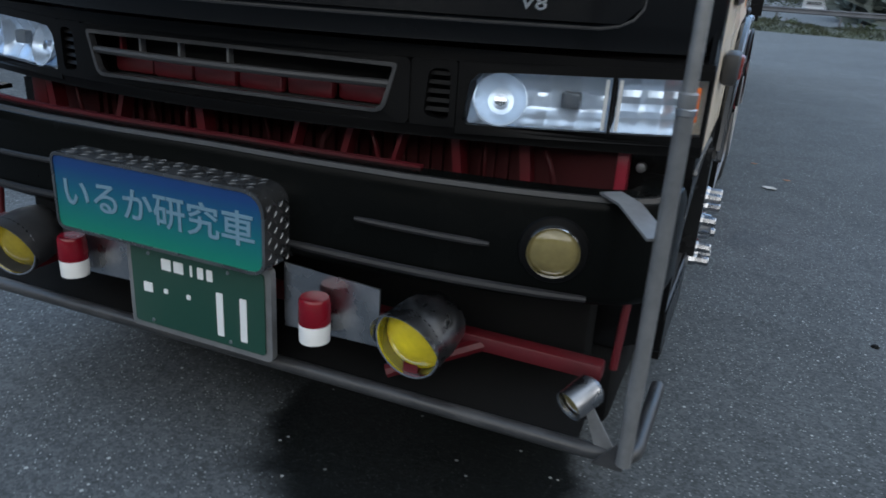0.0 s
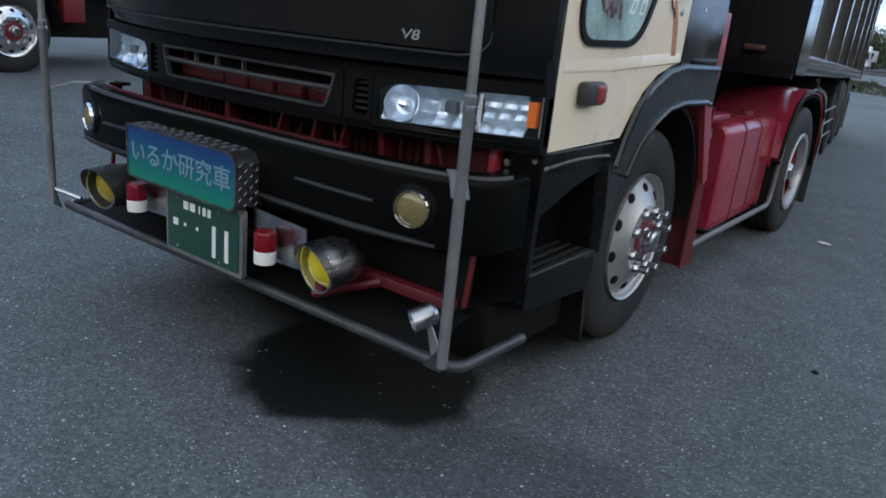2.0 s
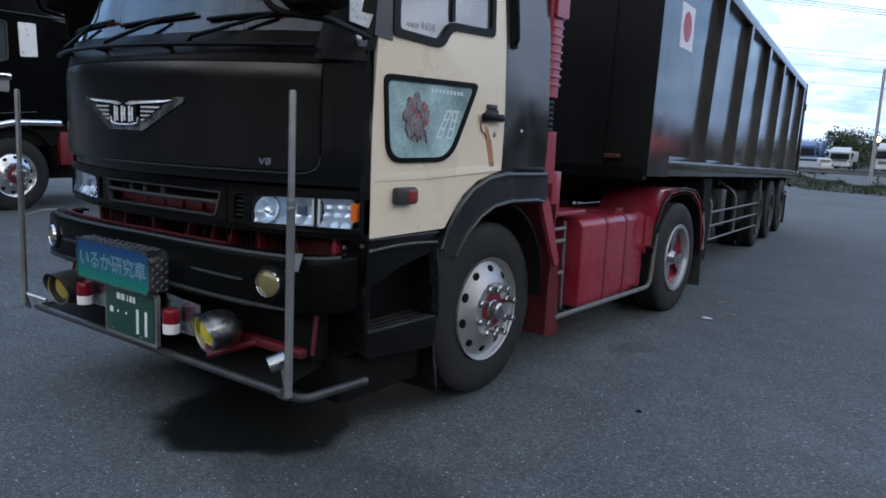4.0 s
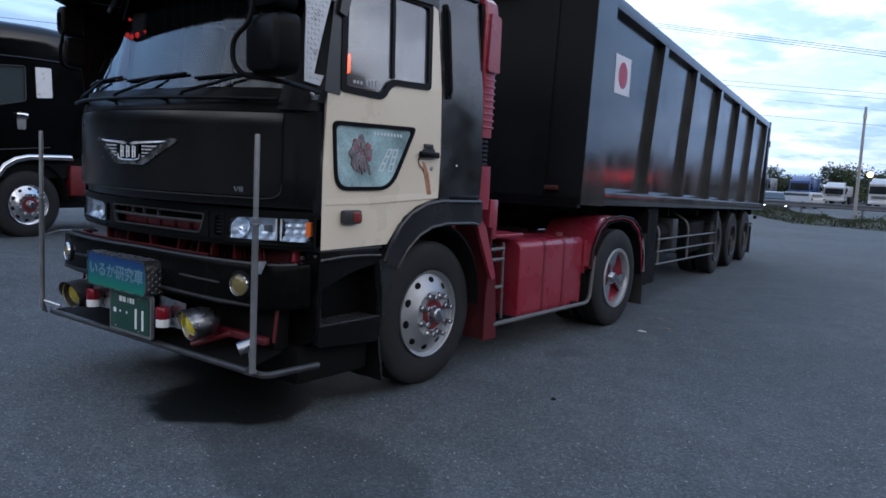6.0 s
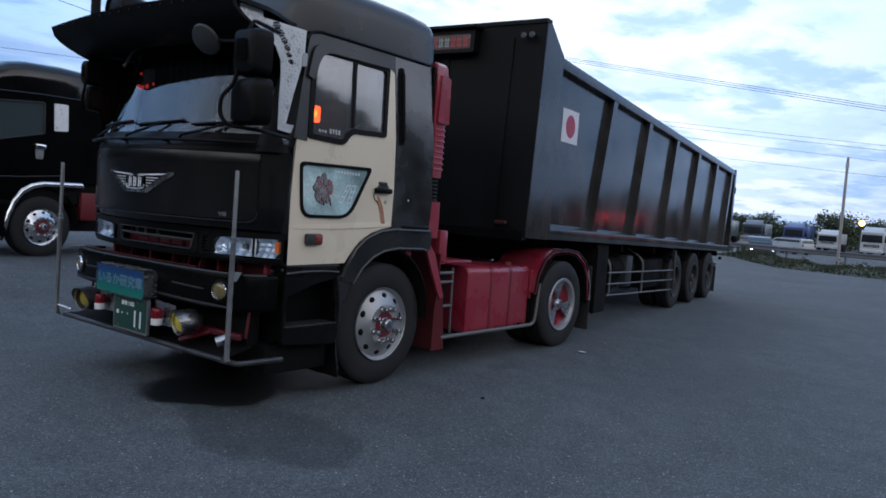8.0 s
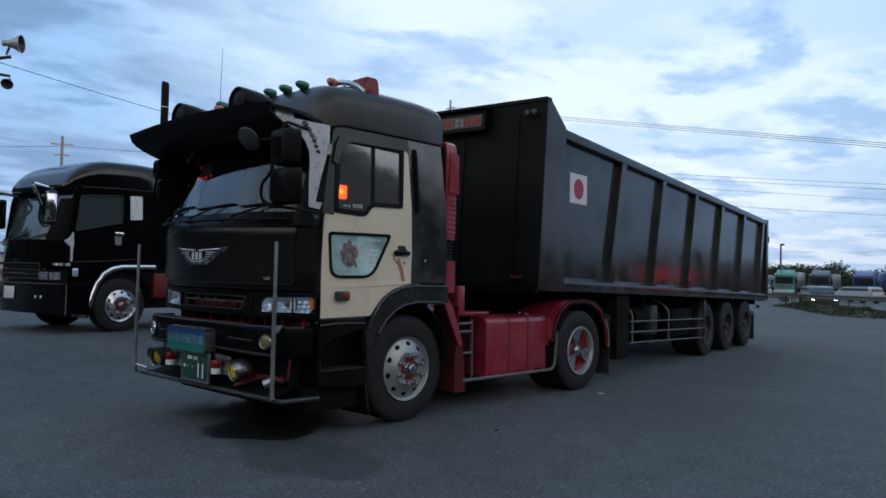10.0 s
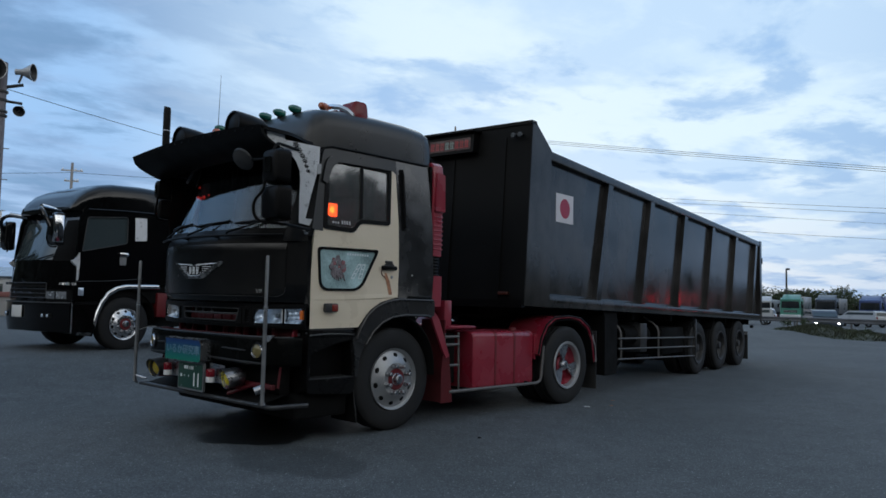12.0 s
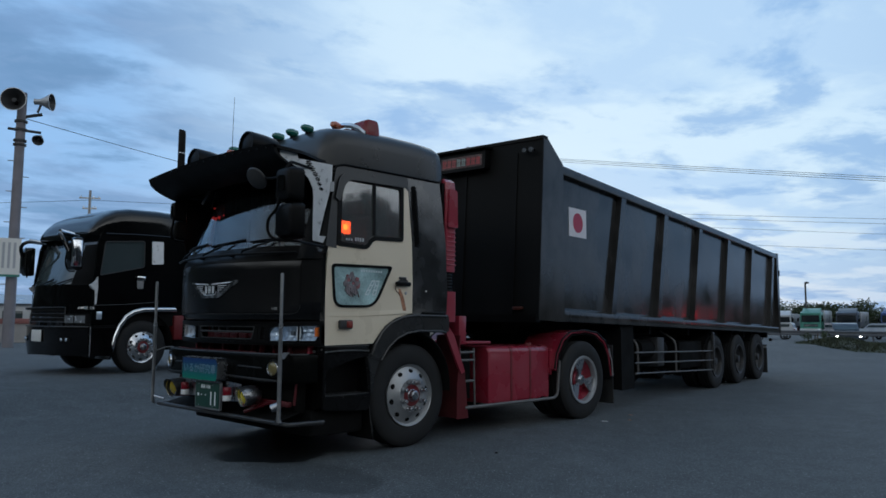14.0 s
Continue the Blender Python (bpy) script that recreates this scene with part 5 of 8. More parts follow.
    bm = plate(BM(), rounded([(1.565, 2.10), (1.625, 2.10), (1.615, 2.765), (1.555, 2.765)], 0.028), pl, -0.014, 0.0)
    part("grab_recess", bm, DEEP, sleeper)
    bm = tube(BM(), bend([(s * (side_x(2.13) - 0.01), 1.592, 2.125), (s * (side_x(2.13) + 0.035), 1.592, 2.14), (s * (side_x(2.74) + 0.035), 1.585, 2.72), (s * (side_x(2.74) - 0.01), 1.585, 2.735)], 0.03), 0.013, 8)
    part("grab_handle", bm, BLACK_DULL, sleeper)
    part("side_mark", lathe(BM(), [(0.0, 0.004), (0.008, 0.003), (0.01, 0.0)], (s * HW, 1.73, 1.63), (s, 0, 0), seg=10), WHITE, sleeper)
bm = box(BM(), -1.2, 1.2, 2.02, 2.06, 1.3, 2.86)
part("cab_back", bm, BLACK_DULL, tractor)


# roof
def roof_ring(y, h, w, base):
    pts = []
    for a in spread(0, math.pi, 33):
        c, q = math.cos(a), math.sin(a)
        pts.append((w * math.copysign(abs(c) ** 0.26, c), y, base + h * q ** 0.32))
    return pts + [(-w * 0.6, y, base - 0.02), (w * 0.6, y, base - 0.02)]


rings = [roof_ring(*r) for r in ((0.40, 0.10, 1.06, 2.84), (0.43, 0.29, 1.12, 2.825), (0.48, 0.40, 1.155, 2.81), (0.57, 0.415, 1.178, 2.85), (0.9, 0.458, 1.18, 2.852), (1.3, 0.470, 1.18, 2.855), (1.7, 0.468, 1.178, 2.857), (1.94, 0.452, 1.176, 2.858), (2.02, 0.445, 1.168, 2.84), (2.05, 0.37, 1.155, 2.845), (2.06, 0.10, 1.12, 2.85))]
roof = part("roof", loft(BM(), rings), ROOF_BLACK, tractor, "satin black high roof")
for s in (-1, 1):
    part("drip_rail", tube(BM(), [(s * 1.182, y, z) for y, z in ((0.5, 2.77), (0.55, 2.83), (0.64, 2.856), (1.0, 2.860), (1.5, 2.862), (1.98, 2.862))], 0.012, 8), BLACK_DULL, roof)

# sun visor canopy with side gussets
VF = -0.25


def visor(u, t):
    """u across, t from the roof (0) forward to the lip (1)."""
    y = lerp(0.47, VF, t)
    z = lerp(2.875, 2.90, t) + 0.05 * (1 - (abs(u) / 1.25) ** 2.0)
    return (u * (0.885 + 0.115 * smooth01(t * 1.6)), y, z)


us = spread(-1.27, 1.27, 41)
bm = sheet(BM(), visor, us, spread(0, 1, 8), (0, 0.02, -0.03))
can = part("visor_canopy", bm, BLACK_DULL, tractor, "wide black custom sun visor canopy")
bm = sheet(BM(), lambda u, v: (u, visor(u, 1.0)[1] + 0.004 + 0.34 * v ** 1.6, visor(u, 1.0)[2] - 0.010 - 0.21 * v ** 0.75), us, spread(0, 1, 6), (0, 0.03, 0.01))
part("visor_lip", bm, BLACK_DULL, can)
for i in range(17):
    u = -1.16 + i * 0.145
    p = visor(u, 1.0)
    part("visor_bolt", lathe(BM(), [(0.0, 0.008), (0.009, 0.006), (0.012, 0.0)], (u, p[1] + 0.004, p[2] - 0.035), (0, -1, 0), seg=8), BLACK_DULL, can)
GUS = [(-0.136, 2.865), (0.056, 2.885), (0.064, 2.82), (0.465, 2.82), (0.46, 2.655), (0.437, 2.55), (0.375, 2.33), (0.322, 2.115), (0.425, 2.112), (0.42, 2.044), (0.252, 2.065), (0.248, 2.25), (0.25, 2.47), (0.24, 2.56), (0.192, 2.642), (0.107, 2.722), (0.0, 2.758), (-0.122, 2.768)]
FAR_GUS = [(-0.14, 2.87), (0.36, 2.90), (0.60, 2.90), (0.56, 2.70), (0.46, 2.40), (0.36, 2.05), (0.215, 2.03), (0.18, 2.27), (0.165, 2.45), (0.145, 2.585), (0.086, 2.685), (-0.02, 2.735), (-0.12, 2.77)]
for s in (-1, 1):
    gp = lambda u, v, d: (s * (1.215 + d), u, v)
    outline = GUS if s > 0 else FAR_GUS
    gus = part("visor_gusset", plate(BM(), outline, gp, 0.0, 0.006), MIRROR_STEEL if s > 0 else BLACK_DULL, can, "polished tread-plate side gusset" if s > 0 else "black side gusset")
    if s > 0:
        # raised lozenges in rows
        bm = BM()
        from_edge = [(y, z) for y in spread(-0.12, 0.46, 22) for z in spread(2.06, 2.87, 30)]

        def inside(y, z):
            c = False
            for (y0, z0), (y1, z1) in zip(GUS, GUS[1:] + GUS[:1]):
                if (z0 > z) != (z1 > z) and y < (y1 - y0) * (z - z0) / (z1 - z0) + y0:
                    c = not c
            return c
        for k, (y, z) in enumerate(from_edge):
            if all(inside(y + dy, z + dz) for dy in (-0.014, 0.014) for dz in (-0.014, 0.014)):
                a = radians(45 if (k + k // 30) % 2 else -45)
                dy, dz = 0.012 * math.cos(a), 0.012 * math.sin(a)
                tube(bm, [(1.221, y - dy, z - dz), (1.224, y, z), (1.221, y + dy, z + dz)], [0.001, 0.0032, 0.001], 6)
        part("tread_pattern", bm, MIRROR_STEEL, gus, kind="stuff")
        for k, (yy, zz, lean) in enumerate(((0.185, 2.79, 25), (0.225, 2.745, 35), (0.262, 2.70, 50), (0.292, 2.655, 60), (0.312, 2.61, 70), (0.335, 2.565, 75))):
            for off, half, thick in ((-0.020, 0.030, 0.008), (0.0, 0.042, 0.007), (0.018, 0.026, 0.009)):
                c_, q_ = math.cos(radians(lean)), math.sin(radians(lean))
                corner = [(yy + off * q_ * 0.8 + a * c_ - b * q_, zz - off * c_ + 0.4 * a * q_ + b * c_) for a, b in ((-half, -thick), (half, -thick * 0.6), (half * 0.8, thick), (-half * 0.9, thick * 0.7))]
                part("gusset_bar", plate(BM(), corner, gp, 0.006, 0.0105), BLACK_DULL, gus)
        part("gusset_tab", plate(BM(), rounded([(0.435, 2.552), (0.482, 2.56), (0.486, 2.655), (0.445, 2.655)], 0.015), gp, 0.004, 0.012), ALU, gus)
    else:
        part("gusset_edge", tube(BM(), [(s * 1.215, y, z) for y, z in FAR_GUS[6:]], 0.008, 6), BLACK_DULL, gus)
# bright inner stay of the canopy
part("canopy_stay", tube(BM(), bend([(-0.90, 0.40, 2.845), (-0.90, 0.31, 2.80), (-0.90, 0.225, 2.63)], 0.04), 0.015, 8), ALU, can)

# mirrors
for s in (-1, 1):
    x = s * 1.37
    bm = BM()
    loft(bm, [[(x + s * px * k, -0.12 + dy, 2.575 + pz * k) for px, pz in rounded([(-0.125, -0.155), (0.125, -0.155), (0.125, 0.155), (-0.125, 0.155)], 0.06, 5)] for dy, k in ((-0.085, 0.72), (-0.07, 0.9), (-0.02, 1.0), (0.07, 1.0))])
    mir = part("door_mirror", bm, BLACK_DULL, tractor, "large black truck mirror on a tube arm")
    loft(bm := BM(), [[(x + s * px * k, -0.105 + dy, 2.255 + pz * k) for px, pz in rounded([(-0.155, -0.155), (0.14, -0.155), (0.14, 0.155), (-0.155, 0.155)], 0.06, 5)] for dy, k in ((-0.08, 0.7), (-0.065, 0.9), (-0.02, 1.0), (0.06, 1.0))])
    part("lower_mirror", bm, BLACK_DULL, mir)
    for zc, hh in ((2.575, 0.14), (2.255, 0.125)):
        part("mirror_glass", plate(BM(), rounded([(-0.11, -hh), (0.11, -hh), (0.11, hh), (-0.11, hh)], 0.04), lambda u, v, d: (x + u, -0.048 + d + (0.002 if zc > 2.4 else 0.005), zc + v), 0.0, 0.004), CHROME, mir)
    part("mirror_patch", plate(BM(), rounded([(-0.05, -0.07), (0.05, -0.07), (0.05, 0.07), (-0.05, 0.07)], 0.02), lambda u, v, d: (x + u, -0.215 + d, 2.58 + v), 0.0, 0.02), BLACK, mir)
    pts = bend([(s * 1.18, 0.30, 2.80), (s * 1.33, -0.10, 2.80), (s * 1.33, -0.18, 2.62), (s * 1.30, -0.20, 2.36), (s * 1.205, -0.235, 2.27), (s * 1.205, -0.235, 2.15), (s * 1.25, -0.20, 2.085), (s * 1.38, -0.02, 2.07), (s * 1.215, 0.40, 2.06)], 0.05)
    part("mirror_arm", tube(BM(), pts, 0.014, 10), BLACK_DULL, mir)
    part("arm_bracket", box(BM(), *sorted((s * 1.18, s * 1.23)), 0.32, 0.47, 2.01, 2.07, 0.008), STEEL if s > 0 else BLACK_DULL, mir)
    if s < 0:
        mir.location = (-0.66, 0.24, 0.74)
        mir.scale = (0.43, 1.0, 0.71)
    else:
        mir.location.z = -0.05
# round under-canopy mirror
bm = lathe(BM(), [(0.0, 0.03), (0.06, 0.025), (0.105, 0.005), (0.112, -0.012), (0.0, -0.016)], (0.985, -0.23, 2.615), (0.15, -0.72, -0.55), seg=28)
rm = part("round_mirror", bm, GREY_PLASTIC, tractor, "round grey kerb mirror on a short arm")
part("round_mirror_arm", tube(BM(), [(0.985, -0.22, 2.62), (1.15, -0.17, 2.605), (1.33, -0.15, 2.60)], 0.012, 8), BLACK_DULL, rm)

# things on the canopy and roof
for s in (-1, 1):
    c = (s * 0.54, 0.08, 3.03)
    bm = lathe(BM(), [(0.118, 0.17), (0.134, 0.17), (0.138, 0.14), (0.136, 0.0), (0.124, -0.13), (0.09, -0.19), (0.0, -0.21)], c, (0, -1, 0.05), seg=30)
    bl = part("bullet_lamp", bm, BLACK_DULL, tractor, "black bullet lamp on the canopy")
    part("lens", lathe(BM(), [(0.0, 0.165), (0.07, 0.16), (0.12, 0.15)], c, (0, -1, 0.05), seg=24), BLACK_DULL, bl)
    part("lamp_foot", box(BM(), c[0] - 0.03, c[0] + 0.03, 0.02, 0.14, 2.89, 3.0), BLACK_DULL, bl)
bm = lathe(BM(), [(0.0, 0.0), (0.042, 0.0), (0.042, 0.62), (0.038, 0.66), (0.034, 0.655), (0.034, 0.5)], (-1.245, 0.12, 2.88), (0, 0, 1), seg=20)
for v in bm.verts:
    if v.co.z > 3.45:
        v.co.z -= 0.5 * (v.co.x + 1.245)
st = part("mock_stack", bm, BLACK_DULL, tractor, "slant-cut black pipe beside the canopy")
part("stack_band", lathe(BM(), [(0.043, 0.0), (0.0445, 0.004), (0.0445, 0.012), (0.043, 0.016)], (-1.245, 0.12, 3.25), (0, 0.1, 1), seg=18), STEEL, st)
part("stack_bracket", box(BM(), -1.25, -1.12, 0.10, 0.14, 2.86, 2.90), BLACK_DULL, st)
for i, x in enumerate((-0.70, -0.43, -0.17, 0.20, 0.46, 0.73)):
    bm = lathe(BM(), [(0.0, 0.075), (0.018, 0.068), (0.036, 0.040), (0.044, 0.0), (0.042, -0.055), (0.0, -0.06)], (x, 0.50, 3.285 - 0.01 * abs(x)), (0, -1, 0.1), seg=18)
    gl = part("roof_marker", bm, GREEN_LENS, tractor, "green bullet marker lamp on the roof")
    part("marker_foot", box(BM(), x - 0.02, x + 0.02, 0.49, 0.55, 3.05, 3.25), BLACK_DULL, gl)
bar = part("beacon_bar", loft(BM(), [[(x, 0.96 + dy, z + dz + 0.07) for dy, dz in rounded([(-0.10, -0.03), (0.10, -0.03), (0.08, 0.03), (-0.06, 0.03)], 0.02)] for x, z in ((-0.86, 3.235), (-0.3, 3.25), (0.3, 3.25), (0.86, 3.235))]), CHROME, tractor, "chrome roof beacon bar with red and orange lamps")
for s in (-1, 1):
    bm = loft(BM(), [[(s * (0.99 + 0.02 * (1 - k) * 5) + px * k, 1.06 + py * k, z) for px, py in rounded([(-0.17, -0.11), (0.13, -0.11), (0.13, 0.11), (-0.17, 0.11)], 0.05)] for z, k in ((3.20, 1.0), (3.28, 0.97), (3.36, 0.88), (3.395, 0.76), (3.405, 0.6))])
    part("red_beacon", bm, RED_LENS, bar, "deep red plastic beacon")
    blade = [(0.70, 0.90, 3.375), (0.82, 0.905, 3.375), (0.94, 0.915, 3.35), (1.05, 0.93, 3.30), (1.13, 0.945, 3.235)]
    part("chrome_blade", loft(BM(), [[(s * (x + dx), y + dy, z + dz) for dx, dy, dz in ((0, 0, -0.03), (0, -0.014, 0.0), (0, 0.0, 0.028), (0, 0.02, 0.0))] for x, y, z in blade for dx in (0,)]), CHROME, bar, "curved chrome blade before the beacon")
    part("orange_marker", lathe(BM(), [(0.0, 0.06), (0.028, 0.052), (0.044, 0.012), (0.044, -0.05), (0.0, -0.055)], (s * 0.755, 0.84, 3.372), (s * 0.3, -1, 0.1), seg=16), AMBER_DULL, bar, "orange marker lamp")
    part("marker_stem", tube(BM(), [(s * 0.755, 0.86, 3.34), (s * 0.75, 0.88, 3.24)], 0.016, 8), CHROME, bar)
    part("bar_foot", box(BM(), s * 0.6 - 0.03, s * 0.6 + 0.03, 0.92, 1.0, 3.20, 3.30), BLACK_DULL, bar)
mk = part("canopy_marker", lathe(BM(), [(0.0, 0.05), (0.03, 0.045), (0.042, 0.01), (0.042, -0.03), (0.0, -0.035)], (-0.28, 0.22, 3.125), (0, -1, 0.2), seg=16), AMBER_DULL, tractor, "orange marker lamp on the canopy")
part("marker_foot", box(BM(), -0.30, -0.26, 0.19, 0.26, 2.90, 3.10), BLACK_DULL, mk)
part("antenna", tube(BM(), [(-0.32, 0.25, 2.90), (-0.33, 0.26, 3.4), (-0.335, 0.27, 3.78)], [0.005, 0.003, 0.002], 6), BLACK_DULL, tractor)

# steps below the doors
GRIP_EDGE = material("worn_bright_step_edge", (0.085, 0.088, 0.09), 0.4, vary=0.6, scale=26, bump=0.05, grain=120, spec=0.5)
GRIP = material("worn_black_tread", (0.022, 0.022, 0.022), 0.45, vary=0.4, scale=20, bump=0.02)
for s in (-1, 1):
    q = lambda a, b: sorted((s * a, s * b))
    bm = BM()
    box(bm, *q(0.86, 1.235), 0.40, 0.955, 0.985, 1.07, 0.012)
    step = part("step_box", bm, BLACK_SATIN, tractor, "black entry step with ribbed treads")
    part("step_front", plate(BM(), [(0.90, 0.46), (1.10, 0.46), (1.225, 0.52), (1.235, 1.0), (0.90, 1.0)], lambda u, v, d: (s * u, d, v), 0.395, 0.43), BLACK_SATIN, step)
    part("step_back", box(BM(), *q(0.88, 1.05), 0.43, 0.96, 0.46, 0.99), BLACK_DULL, step)
    part("step_skirt", plate(BM(), rounded([(0.40, 0.47), (0.95, 0.43), (0.985, 0.565), (0.41, 0.60)], 0.03), lambda u, v, d: (s * (1.232 - d), u, v), 0.0, 0.04), BLACK_SATIN, step)
    part("step_end", box(BM(), *q(0.88, 1.205), 0.956, 0.972, 0.45, 1.0), BLACK_DULL, step)
    part("step_tread", box(BM(), *q(0.96, 1.228), 0.42, 0.975, 0.565, 0.60, 0.008), BLACK_SATIN, step)
    for z, xs in ((0.60, (1.02, 1.07, 1.12, 1.17, 1.21)), (1.07, (1.13, 1.17, 1.21))):
        for x in xs:
            ys = spread(0.43, 0.95, 37)
            edge = [(y, z + (0.010 if k % 2 else 0.003)) for k, y in enumerate(ys)]
            part("tread_rib", plate(BM(), [(0.43, z - 0.003)] + edge + [(0.95, z - 0.003)], lambda u, v, d: (s * (x + d), u, v), -0.008, 0.008), GRIP, step)
    part("upper_rib", tube(BM(), [(s * 1.232, y, 1.012 + 0.012 * math.sin((y - 0.42) * 5.9)) for y in spread(0.42, 0.95, 61)], [0.006, 0.010] * 30 + [0.006], 8), GRIP_EDGE, step, "worn serrated ledge edge")
    part("rear_rib", tube(BM(), [(s * 1.205, y, 1.062) for y in spread(0.44, 0.95, 61)], [0.005, 0.008] * 30 + [0.005], 8), GRIP_EDGE, step, "worn serrated ledge edge")
    part("step_valance", plate(BM(), rounded([(0.425, 1.005), (0.95, 1.005), (0.95, 0.965), (0.70, 0.925), (0.47, 0.845), (0.425, 0.83)], [0.01, 0.01, 0.01, 0.15, 0.05, 0.01], 4), lambda u, v, d: (s * (1.230 - d), u, v), 0.0, 0.02), BLACK_SATIN, step)
    # two small pale domes imitate glints on the rounded corners
    for cx, cy, cz in ((1.20, 0.394, 1.035), (1.232, 0.418, 1.012)):
        part("corner_glint", lathe(BM(), [(0.0, 0.010), (0.008, 0.008), (0.012, 0.0)], (s * cx, cy, cz), (s * 0.5, -0.7, 0.5), seg=10), GRIP_EDGE, step)
    # pale tube laid along the top edge as its highlight
    part("step_edge_highlight", tube(BM(), [(s * 0.98, 0.395, 1.066), (s * 1.228, 0.398, 1.066), (s * 1.234, 0.41, 1.066), (s * 1.234, 0.95, 1.066)], 0.006, 6), GREY_PLASTIC, step)
    part("recess_edge", tube(BM(), [(s * 1.228, 0.425, 0.98), (s * 1.222, 0.425, 0.60), (s * 1.226, 0.97, 0.60)], 0.006, 6), GREY_PLASTIC, step)
    part("step_bolt", lathe(BM(), [(0.0, 0.02), (0.013, 0.018), (0.015, 0.0)], (s * 1.10, 0.39, 1.015), (0, -1, 0), seg=10), STEEL, step)
    # front wheel arch
    arc_o = [(0.945, 0.95), (0.99, 1.05), (1.08, 1.19), (1.20, 1.29), (1.36, 1.355), (1.55, 1.38), (2.06, 1.375), (2.075, 1.34), (2.075, 1.20)]
    arc_i = [(2.02, 1.185), (1.95, 1.20), (1.62, 1.205), (1.44, 1.185), (1.30, 1.13), (1.18, 1.04), (1.085, 0.915)]
    arch = part("wheel_arch", plate(BM(), arc_o + arc_i, lambda u, v, d: (s * (1.262 - d), u, v), 0.0, 0.34), ARCH, tractor, "dark grey plastic wheel arch")
    part("arch_leg", plate(BM(), rounded([(0.925, 0.985), (1.0, 1.0), (1.10, 0.94), (1.045, 0.85), (1.01, 0.74), (0.998, 0.60), (0.965, 0.59), (0.955, 0.80), (0.925, 0.94)], [0.01, 0.01, 0.02, 0.05, 0.05, 0.01, 0.01, 0.04, 0.02]), lambda u, v, d: (s * (1.252 - d), u, v), 0.0, 0.06), ARCH, arch, "worn pointed front end")
    part("arch_lip", tube(BM(), [(s * 1.264, y, z) for y, z in arc_i[::-1]], 0.014, 8), ARCH, arch)
    part("arch_flare", tube(BM(), [(s * 1.258, y, z) for y, z in ((0.965, 0.97), (1.01, 1.07), (1.10, 1.20), (1.21, 1.285), (1.37, 1.345), (1.55, 1.368), (2.05, 1.362))], 0.018, 8), ARCH, arch)
    part("arch_cap", box(BM(), *q(1.05, 1.255), 1.66, 2.04, 1.378, 1.412, 0.012), BLACK_DULL, arch)
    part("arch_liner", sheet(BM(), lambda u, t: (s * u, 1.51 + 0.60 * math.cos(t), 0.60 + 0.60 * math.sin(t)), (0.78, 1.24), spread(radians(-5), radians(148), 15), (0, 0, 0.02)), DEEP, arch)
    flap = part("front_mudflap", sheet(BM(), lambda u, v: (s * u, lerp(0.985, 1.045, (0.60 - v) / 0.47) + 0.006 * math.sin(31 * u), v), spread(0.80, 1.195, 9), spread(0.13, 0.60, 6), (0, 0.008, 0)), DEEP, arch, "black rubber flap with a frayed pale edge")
    random.seed(9)
    for k in range(5):
        y0, z0 = 0.992 + 0.010 * k, 0.50 - 0.055 * k
        part("frayed_edge", tube(BM(), [(s * 1.198, y0 - 0.012, z0), (s * 1.202, y0 + random.uniform(-0.006, 0.008), z0 - 0.06), (s * 1.198, y0 + 0.012 + random.uniform(-0.01, 0.01), z0 - 0.14)], [0.002, 0.006, 0.002], 5), FLAP, flap)
    # red panel and hanging flap behind the front wheel
    part("arch_tail", plate(BM(), [(2.06, 1.20), (2.12, 1.24), (2.20, 1.15), (2.375, 0.74), (2.32, 0.72), (2.27, 0.80)], lambda u, v, d: (s * (1.225 - d), u, v), 0.0, 0.03), RED, tractor)
    part("hanging_flap", plate(BM(), [(2.29, 0.78), (2.39, 0.74), (2.45, 0.22), (2.26, 0.22), (2.265, 0.60)], lambda u, v, d: (s * (1.21 - 0.35 * (1 if d > 0.1 else 0) - d), u + (0.02 if d > 0.1 else 0), v), 0.0, 0.012), FLAP_RED, tractor, "dusty dark red rubber flap")
    part("flap_sheet", box(BM(), *q(0.84, 1.205), 2.305, 2.32, 0.22, 1.15), FLAP_RED, tractor)
front_wheel(tractor, (1.142, 1.56, 0.534), 1, 0.534)
front_wheel(tractor, (-1.142, 1.56, 0.534), -1, 0.534)
rear_wheel(tractor, (1.19, 4.78, 0.525), 1)
rear_wheel(tractor, (-1.19, 4.78, 0.525), -1)

